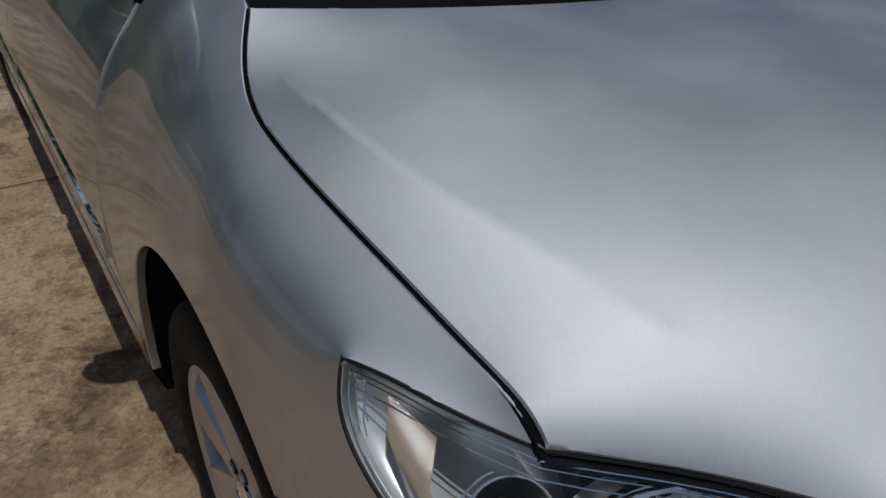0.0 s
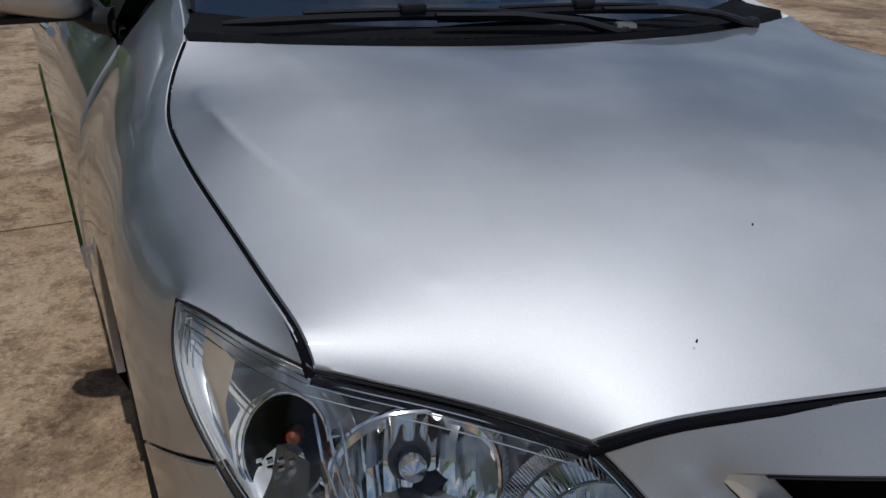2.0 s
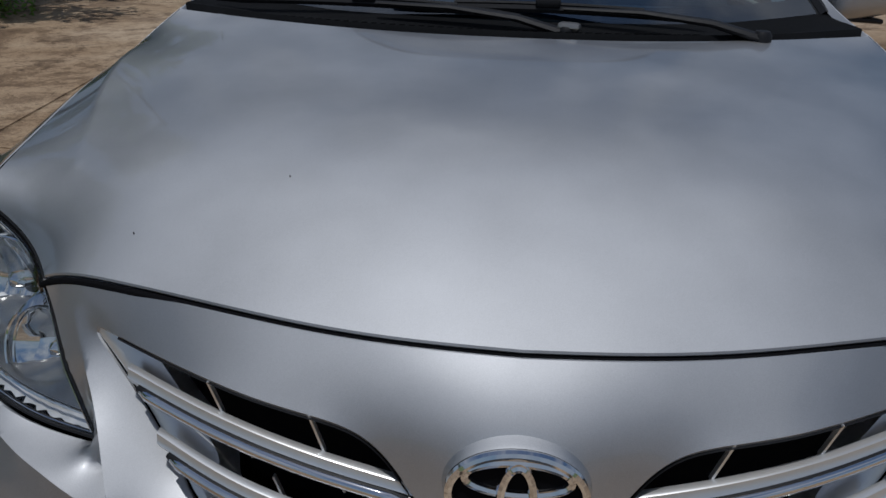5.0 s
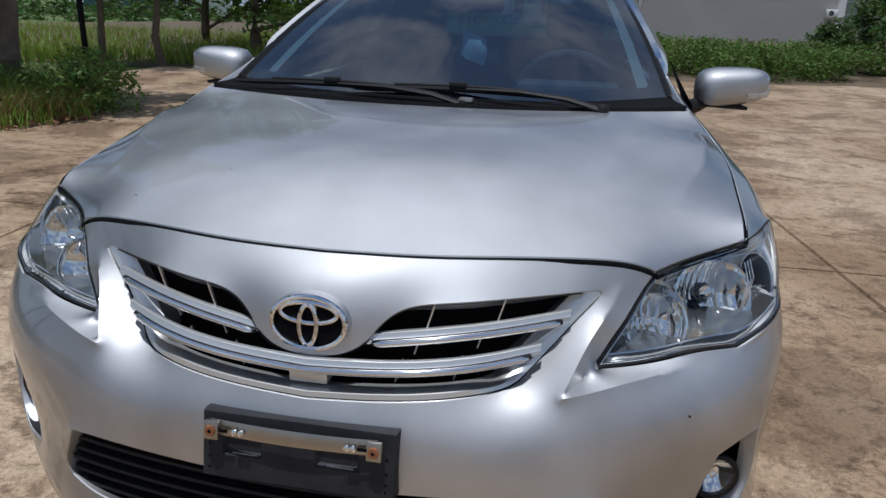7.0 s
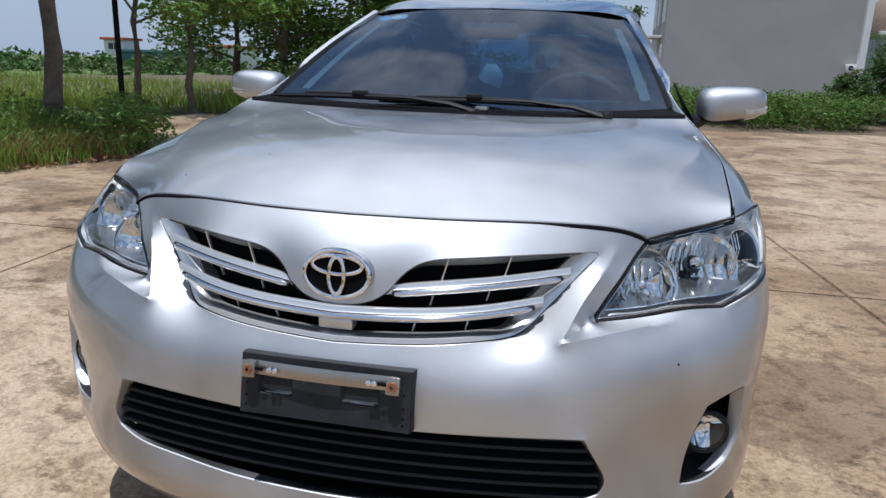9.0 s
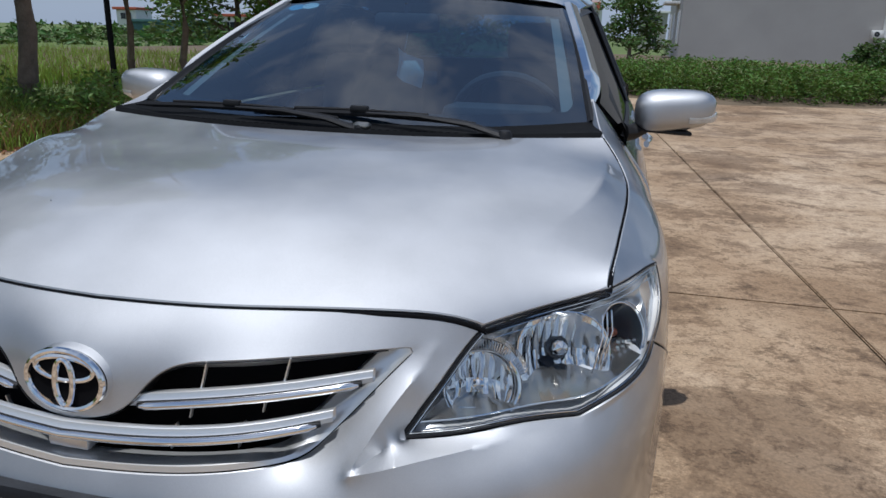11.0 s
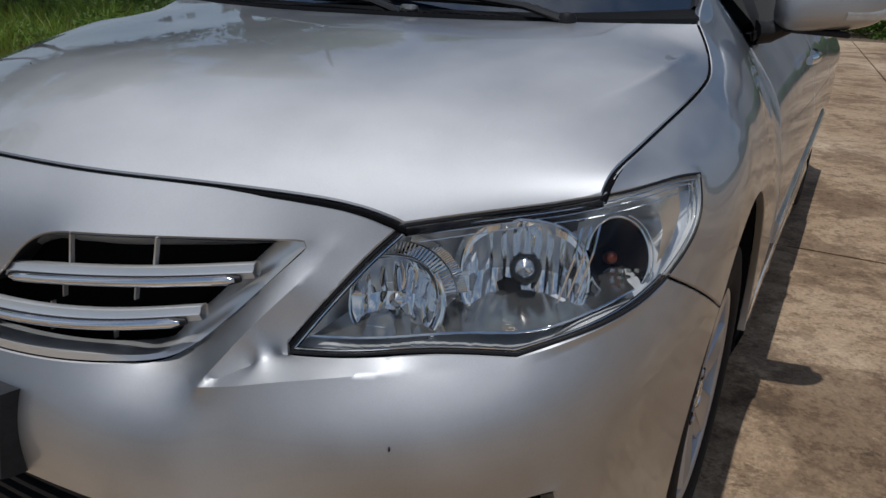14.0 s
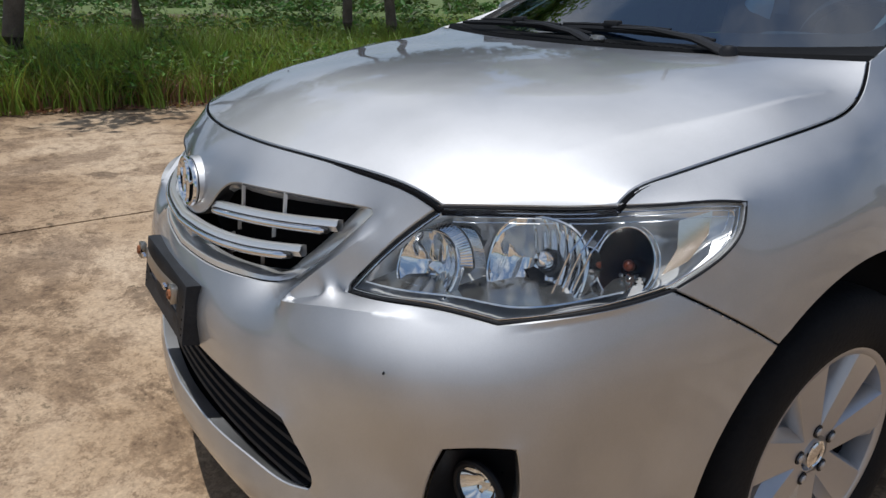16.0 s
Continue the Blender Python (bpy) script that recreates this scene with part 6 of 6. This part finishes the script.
for s in (1, -1):
    r = [q * [s, 1, 1] for q in patch(screen_skin, 0.885, 0.94, 0.10, 0.93, 6, off=-0.035)]
    link("pillar_trim", *sweep(r), CREAM, cabin, "pale trim inside the windscreen pillar")


# ---- ground ----
def sheet_ground():
    bm = bmesh.new()
    bmesh.ops.create_grid(bm, x_segments=2, y_segments=2, size=1500)
    bmesh.ops.translate(bm, vec=(0, 0, -0.03), verts=bm.verts)
    return tagged(part("ground", bm, FIELD, None, smooth=False), "flat green and brown field reaching the horizon", "ground", kind="structure")


ground = sheet_ground()


def slab(c):
    bm = bmesh.new()
    top = [bm.verts.new((*p, 0.0)) for p in c]
    low = [bm.verts.new((*p, -0.14)) for p in c]
    bm.faces.new(top)
    for i in range(4):
        bm.faces.new((top[i - 1], low[i - 1], low[i], top[i]))
    bmesh.ops.recalc_face_normals(bm, faces=bm.faces)
    bmesh.ops.bevel(bm, geom=[e for e in bm.edges if all(v.co.z > -0.01 for v in e.verts)], offset=0.006, segments=2, affect="EDGES")
    return bm


yard = empty("yard_pavement", label="worn tan concrete yard cast in large slabs with dark stains", category="pavement", kind="structure")


def joint(i, j):
    """Where two joints of the yard cross."""
    y = 2.79 + 4.9 * j
    return 1.81 + 4.45 * i - 0.085 * (y - 2.79), y + 0.01 * i


G = 0.005
for i in range(-2, 5):
    for j in range(-4, 3):
        (ax, ay), (bx, by), (cx, cy), (dx, dy) = joint(i, j), joint(i + 1, j), joint(i + 1, j + 1), joint(i, j + 1)
        part("slab", slab([(ax + G, ay + G), (bx - G, by + G), (cx - G, cy - G), (dx + G, dy - G)]), CONCRETE, yard, smooth=False)


# ---- verge, grass, trees ----
rng = np.random.default_rng(7)


def ribbon(line, out, rise, name, label):
    """Soil from an edge line out to a far line, swelling behind the edge."""
    line = np.array(line, float)
    t = np.linspace(0, 1, 40)
    k = np.linspace(0, 1, len(line))
    e = np.stack([np.interp(t, k, line[:, 0]), np.interp(t, k, line[:, 1]), np.full(40, 0.004)], 1)
    e[:, :2] += rng.normal(0, 0.05, (40, 2))
    rows_ = [e + [out[0] * d, out[1] * d, h + 0.0] for d, h in ((0, -0.01), (0.012, 0.02), (0.03, 0.05), (0.08, rise), (0.3, rise), (1, rise * 0.5))]
    return tagged(link(name, *sweep(rows_), SOIL, None), label, "verge", kind="structure")


ribbon([(-6.6, -12), (-6.1, -0.6), (-5.95, 0.6), (-5.7, 2.6), (-5.1, 4.6), (-4.7, 5.8), (-5.2, 7.2), (-7.0, 8.2)], (-30, 2), 0.09, "verge_west", "brown soil verge under tall grass")
ribbon([(-26, 13.2), (-8, 12.2), (-2, 14.6), (1.4, 15.0), (3.1, 14.2), (6.3, 15.2), (14, 15.8), (40, 16)], (0, 40), 0.10, "verge_north", "brown soil verge under low hedge plants")


def blades(xy, height, width, lean, name, label, mat, parts=3):
    """Many tapering grass blades in one mesh."""
    n = len(xy)
    a = rng.uniform(0, 2 * math.pi, n)
    h = height * rng.uniform(0.45, 1.1, n) if np.ndim(height) == 0 else height * rng.uniform(0.55, 1.1, n)
    b = rng.uniform(0, 2 * math.pi, n)
    l = lean * rng.uniform(0.2, 1.2, n) * h
    w = width * rng.uniform(0.6, 1.4, n)
    verts = np.zeros((n, 2 * parts + 1, 3))
    for k in range(parts + 1):
        t = k / parts
        c = np.stack([xy[:, 0] + np.cos(b) * l * t * t, xy[:, 1] + np.sin(b) * l * t * t, 0.02 + h * (t - 0.22 * t * t * lean)], 1)
        s = np.stack([np.cos(a), np.sin(a), 0 * a], 1) * (w * (1 - t) ** 0.7)[:, None]
        if k < parts:
            verts[:, 2 * k], verts[:, 2 * k + 1] = c - s, c + s
        else:
            verts[:, 2 * parts] = c
    m = 2 * parts + 1
    f = []
    for i in range(n):
        o_ = i * m
        for k in range(parts - 1):
            f.append((o_ + 2 * k, o_ + 2 * k + 1, o_ + 2 * k + 3, o_ + 2 * k + 2))
        f.append((o_ + 2 * parts - 2, o_ + 2 * parts - 1, o_ + 2 * parts))
    return tagged(link(name, verts.reshape(-1, 3), f, mat, None, smooth=False), label, "grass", kind="stuff")


def scatter(n, edge, depth, power=1.6, back=(-1, 0.1)):
    """Places behind an edge line, denser near it."""
    edge = np.array(edge, float)
    t = rng.uniform(0, 1, n)
    k = np.linspace(0, 1, len(edge))
    e = np.stack([np.interp(t, k, edge[:, 0]), np.interp(t, k, edge[:, 1])], 1)
    d = depth * rng.uniform(0, 1, n) ** power
    return e + d[:, None] * np.array(back) + rng.normal(0, 0.07, (n, 2))


WEST = [(-6.3, -4), (-6.15, -0.6), (-6.05, 0.6), (-5.8, 2.6), (-5.2, 4.6), (-4.85, 5.8), (-5.4, 7.0)]
tuft = scatter(1500, WEST, 7, 1.5)
near_blades = np.repeat(tuft, 26, 0) + rng.normal(0, 0.075, (1500 * 26, 2))
keep = np.repeat(rng.uniform(0.45, 1.0, 1500), 26) * np.clip(0.45 + 0.35 * (-(near_blades[:, 0]) - 4.8), 0.45, 1.0)
blades(near_blades, 0.78 * keep, 0.0065, 0.55, "tall_grass", "tall green and yellow grass along the verge", GRASS)
dry = scatter(7000, WEST, 1.7, 1.2)
blades(dry, 0.42, 0.005, 0.8, "dry_grass", "short dry straw-coloured grass at the verge's edge", DRYLEAF)
far = scatter(26000, [(-24, 13.4), (-8, 12.6), (-2, 14.9), (0, 15.2)], 14, 1.3, (-0.3, 1))
blades(far, 0.48, 0.013, 0.5, "field_grass", "rank green grass in the field behind", GRASS)
far = scatter(16000, [(-34, -6), (-28, 8), (-24, 14)], 16, 1.0, (1, 0))
blades(far, 0.40, 0.014, 0.5, "field_grass", "rank green grass behind the verge", GRASS)


def leaf_cloud(centres, radius, per, size, name, mat, parent=None, flat=0.8, label="", seed_=0):
    """Many small folded leaves round given centres, in one mesh."""
    r_ = np.random.default_rng(seed_)
    c = np.repeat(np.asarray(centres, float), per, 0)
    rad = np.repeat(np.broadcast_to(radius, len(centres)), per)
    n = len(c)
    d = r_.normal(0, 1, (n, 3))
    d /= np.linalg.norm(d, axis=1, keepdims=True)
    p = c + d * (rad * r_.uniform(0.25, 1, n) ** 0.6)[:, None] * [1, 1, flat]
    u = r_.normal(0, 1, (n, 3))
    u[:, 2] *= 0.5
    u /= np.linalg.norm(u, axis=1, keepdims=True)
    v = np.cross(u, r_.normal(0, 1, (n, 3)))
    v /= np.linalg.norm(v, axis=1, keepdims=True)
    s = size * r_.uniform(0.6, 1.4, n)[:, None]
    w = np.cross(u, v) * s * 0.16
    verts = np.stack([p - u * s, p + v * s * 0.42 + w, p + u * s, p - v * s * 0.42 + w], 1).reshape(-1, 3)
    k = 4 * np.arange(n)[:, None]
    f = np.concatenate([k + [0, 1, 2], k + [0, 2, 3]])
    return link(name, verts, f, mat, parent, label, smooth=False)


hedge = scatter(520, [(0.6, 15.6), (3.1, 14.7), (6.3, 15.6), (14, 16.2), (26, 16.5)], 3.2, 1.0, (0, 1))
hz = np.concatenate([hedge, rng.uniform(0.12, 0.62, (520, 1))], 1)
tagged(leaf_cloud(hz, 0.36, 130, 0.042, "hedge_plants", HEDGE, seed_=3), "low bright green hedge plants along the yard's far edge", "hedge", kind="stuff")
weeds = scatter(170, WEST, 2.6, 1.0)
wz = np.concatenate([weeds, rng.uniform(0.08, 0.46, (170, 1))], 1)
tagged(leaf_cloud(wz, 0.24, 85, 0.036, "weeds", HEDGE, seed_=4), "broad-leaved green weeds among the grass", "weeds", kind="stuff")
bush = np.array([(-5.1, 6.6, 0.3), (-4.95, 6.1, 0.35), (-5.3, 6.9, 0.4), (-4.9, 6.5, 0.22), (-5.6, 7.0, 0.4)])
b_ = empty("bush", label="leafy green bush at the end of the verge", category="bush")
leaf_cloud(bush, 0.42, 420, 0.034, "foliage", LEAF, b_, seed_=5)
part("stem", tube([(-5.1, 6.5, 0.0), (-5.08, 6.5, 0.35)], 0.02, 6), BARK, b_)
litter = scatter(900, WEST, 0.5, 1.0, (0.5, 0))
lz = np.concatenate([litter + [-0.15, 0], np.full((900, 1), 0.035)], 1)
tagged(leaf_cloud(lz, 0.06, 2, 0.032, "leaf_litter", DRYLEAF, seed_=6, flat=0.3), "dry brown fallen leaves along the verge's edge", "leaf litter", kind="stuff")


def tree(name, at, height, girth, spread, leaves, size, mat, seed_, label, lean=(0, 0), bare=0.45, limbs=11):
    """A tapered trunk that forks into limbs and twigs, with leaves round the twigs."""
    r_ = np.random.default_rng(seed_)
    t = empty(name, label=label, category="tree", group="trees round the yard")
    t.location = (*at, 0)
    n = 9
    trunk = [Vector((lean[0] * (k / n) ** 1.5 + r_.normal(0, 0.035) * (k > 0), lean[1] * (k / n) ** 1.5 + r_.normal(0, 0.035) * (k > 0), height * 0.86 * k / n - 0.05)) for k in range(n + 1)]
    part("trunk", tube(trunk, [girth * (1 - 0.82 * (k / n) ** 0.9) * (1.25 if k == 0 else 1) for k in range(n + 1)], 10), BARK, t)
    tips = []
    for i in range(limbs):
        f_ = bare + (0.98 - bare) * (i + r_.uniform(0, 0.8)) / limbs
        k = f_ * n
        o_ = trunk[int(k)].lerp(trunk[min(int(k) + 1, n)], k - int(k))
        a = i * 2.4 + r_.uniform(-0.5, 0.5)
        reach_ = spread * (1.05 - 0.75 * (f_ - bare) / (1 - bare)) * r_.uniform(0.65, 1.1)
        e = o_ + Vector((math.cos(a) * reach_, math.sin(a) * reach_, height * r_.uniform(0.02, 0.16)))
        m_ = o_.lerp(e, 0.5) + Vector((r_.normal(0, 0.12), r_.normal(0, 0.12), height * 0.03))
        g_ = girth * 0.42 * (1.1 - f_)
        part("limb", tube([o_, o_.lerp(m_, 0.5), m_, m_.lerp(e, 0.5), e], [g_, g_ * 0.8, g_ * 0.6, g_ * 0.4, g_ * 0.2], 6), BARK, t)
        for s_ in (0.45, 0.65, 0.85, 1.0):
            q = m_.lerp(e, max(0, s_ * 2 - 1)) if s_ > 0.5 else o_.lerp(m_, s_ * 2)
            for _ in range(2):
                tips.append(q + Vector((r_.normal(0, 0.3), r_.normal(0, 0.3), r_.normal(0.05, 0.22))) * spread * 0.3)
    leaf_cloud([tuple(p) for p in tips], spread * 0.26, leaves // len(tips), size, "crown", mat, t, 0.6, seed_=seed_ + 50)
    return t


T = "slender yard tree with a pale brown trunk and light green leaves"
tree("tree", (-6.15, 6.5), 6.2, 0.13, 2.1, 8000, 0.085, LEAF, 1, T, (0.15, 0.1), 0.40)
tree("tree", (-7.7, 0.15), 6.8, 0.12, 1.9, 7000, 0.085, LEAF, 2, T, (-0.3, 0.0), 0.5)
tree("tree", (-10.5, 5.3), 7.0, 0.10, 2.6, 8000, 0.09, LEAF, 3, T, (0.1, 0.2))
tree("tree", (-10.1, 5.9), 6.6, 0.11, 2.6, 8000, 0.09, LEAFDARK, 4, T, (-0.1, 0.2))
tree("tree", (-8.8, 11.9), 6.4, 0.085, 1.6, 2600, 0.09, LEAF, 5, T, (0.3, 0), 0.3)
tree("tree", (-7.9, 12.5), 6.4, 0.09, 1.5, 2600, 0.09, LEAF, 6, T, (-0.5, 0), 0.3)
tree("tree", (-7.0, 15.0), 6.6, 0.14, 3.0, 15000, 0.085, LEAF, 7, T, (0.2, 0), 0.12, 18)
tree("tree", (-5.7, 17.0), 6.2, 0.13, 2.7, 15000, 0.085, LEAF, 8, T, (0.2, 0), 0.1, 18)
tree("tree", (-5.2, 20.0), 5.6, 0.13, 2.4, 13000, 0.085, LEAF, 9, T, (0.0, 0), 0.1, 18)
tree("tree", (-9.6, 17.5), 5.4, 0.13, 2.6, 6000, 0.085, LEAFDARK, 10, T, (0.2, 0), 0.12, 16)
tree("tree", (-12.5, 2.2), 7.0, 0.12, 2.4, 4500, 0.09, LEAFDARK, 11, T, (0.1, 0))
tree("tree", (-13.0, -1.5), 7.0, 0.12, 2.6, 4500, 0.09, LEAF, 12, T, (0.1, 0))
tree("tree", (7.5, 18.2), 2.3, 0.08, 1.25, 6000, 0.06, LEAFDARK, 13, "small dark leafy tree behind the hedge plants", (0.0, 0), 0.1, 16)
tree("tree", (6.2, 17.7), 1.35, 0.05, 0.75, 3000, 0.05, LEAFDARK, 14, "small dark leafy tree behind the hedge plants", (0.0, 0), 0.1, 14)
tree("tree", (1.0, 34.0), 4.2, 0.12, 1.8, 3000, 0.12, LEAFDARK, 15, "dark leafy tree behind the yard", (0.0, 0), 0.1, 14)

pole = empty("utility_pole", label="thin dark utility pole in the grass", category="pole")
part("shaft", tube([(-8.5, 11.0, -0.05), (-8.5, 11.0, 7.5)], [0.055, 0.045], 10), COWL, pole)

wood = []
for k in range(150):
    a = math.radians(rng.uniform(-98, -20))
    d = rng.uniform(48, 80)
    wood.append((0.4 + d * math.sin(a), -1.1 + d * math.cos(a), rng.uniform(-0.5, 0.45)))
tagged(leaf_cloud(wood, 1.45, 150, 0.28, "far_woods", LEAFDARK, seed_=21), "dark green line of far woods", "woods", kind="stuff")
scrub = []
for k in range(150):
    a = math.radians(rng.uniform(-105, -44))
    d = rng.uniform(13, 26)
    scrub.append((0.4 + d * math.sin(a), -1.1 + d * math.cos(a), rng.uniform(0.0, 0.35)))
tagged(leaf_cloud(scrub, 0.6, 110, 0.085, "scrub", LEAFDARK, seed_=22), "dark green scrub in the field", "scrub", kind="stuff")


# ---- buildings ----
def window(parent, at, w, h, turn):
    m = Matrix.Translation(at) @ pose(0, 0, 0, 0, 0, turn)
    wd = empty("window", parent)
    for size, off, mat, name_ in (((w, 0.08, h), (0, 0, 0), WHITE, "window_frame"), ((w - 0.12, 0.10, h - 0.12), (0, 0, 0), PANE, "pane"), ((0.05, 0.12, h), (0, 0, 0), WHITE, "mullion")):
        g_ = block(size, off, 0)
        bmesh.ops.transform(g_, matrix=m, verts=g_.verts)
        part(name_, g_, mat, wd, smooth=False)
    return wd


def building(name, x0, x1, y0, y1, h, wall, label, storeys=4, fronts=True, roof=None):
    b = empty(name, label=label, category="building")
    part("wall", block((x1 - x0, y1 - y0, h), ((x0 + x1) / 2, (y0 + y1) / 2, h / 2 - 0.03), 0.05), wall, b, smooth=False)
    part("roof_slab", block((x1 - x0 + 0.5, y1 - y0 + 0.5, 0.25), ((x0 + x1) / 2, (y0 + y1) / 2, h + 0.09), 0.03), roof or WHITE, b, smooth=False)
    for s in range(storeys):
        z = (s + 0.55) * h / storeys
        if fronts:
            n = max(1, int((x1 - x0) / 3))
            for i in range(n):
                window(b, (x0 + (i + 0.5) * (x1 - x0) / n, y0, z), 1.3, h / storeys * 0.5, 0)
        n = max(1, int((y1 - y0) / 3.2))
        for i in range(n):
            window(b, (x0, y0 + (i + 0.5) * (y1 - y0) / n, z), 1.4, h / storeys * 0.6, 90)
    return b


grey = building("apartment_building", 3.9, 14.7, 45, 57, 13.5, GREYWALL, "tall building with a blank grey rendered side wall", 4, False)
part("corner_column", block((0.36, 0.5, 13.5), (14.85, 44.9, 6.7), 0.02), WHITE, grey, "white corner column", smooth=False)
part("balcony", block((0.9, 3.0, 0.15), (3.45, 49, 3.4), 0.02), WHITE, grey, smooth=False)
part("balcony", block((0.9, 3.0, 0.15), (3.45, 49, 6.8), 0.02), WHITE, grey, smooth=False)
ac = empty("air_conditioner", label="small white air conditioner fixed to the grey wall", category="air conditioner")
part("case", block((0.55, 0.35, 0.42), (14.35, 44.75, 1.75), 0.03), WHITE, ac)
g_ = lathe([(44.57, 0.02), (44.57, 0.14), (44.6, 0.155)], 24, "y")
bmesh.ops.translate(g_, vec=(14.3, 0, 1.75), verts=g_.verts)
part("fan_grille", g_, PANE, ac)
white = building("house", -9.5, -2.5, 96, 104, 11.5, WHITE, "white house with dark windows and a balcony rail", 3)
part("balcony_rail", block((6.9, 0.8, 0.9), (-6.0, 95.6, 5.0), 0.02), ROOFRED, white, smooth=False)
building("house", 2.4, 5.6, 92, 98, 4.2, GREYWALL, "pale grey narrow house behind the yard", 2)
building("house", -47.6, -45.4, 62, 64.5, 2.7, WHITE, "white house with a red roof far behind trees", 2, True, ROOFRED)
building("shed", -44.5, -38.5, 60, 66, 1.6, TEAL, "teal sheet-metal shed behind the field", 1, False, TEAL)
building("house", -38, -35, 64, 70, 2.3, WHITE, "small house with a red roof behind the field", 1, True, ROOFRED)
domed = building("house", 21.5, 27, 62, 70, 4.6, GREYWALL, "stone-coloured house with a dome behind trees", 2)
g_ = lathe([(4.7, 2.0), (5.4, 2.0), (6.6, 1.6), (7.4, 0.8), (7.8, 0.1), (8.6, 0.02)], 28, "z")
bmesh.ops.translate(g_, vec=(22.3, 64, 0), verts=g_.verts)
part("dome", g_, STONE, domed, "brown ribbed dome")
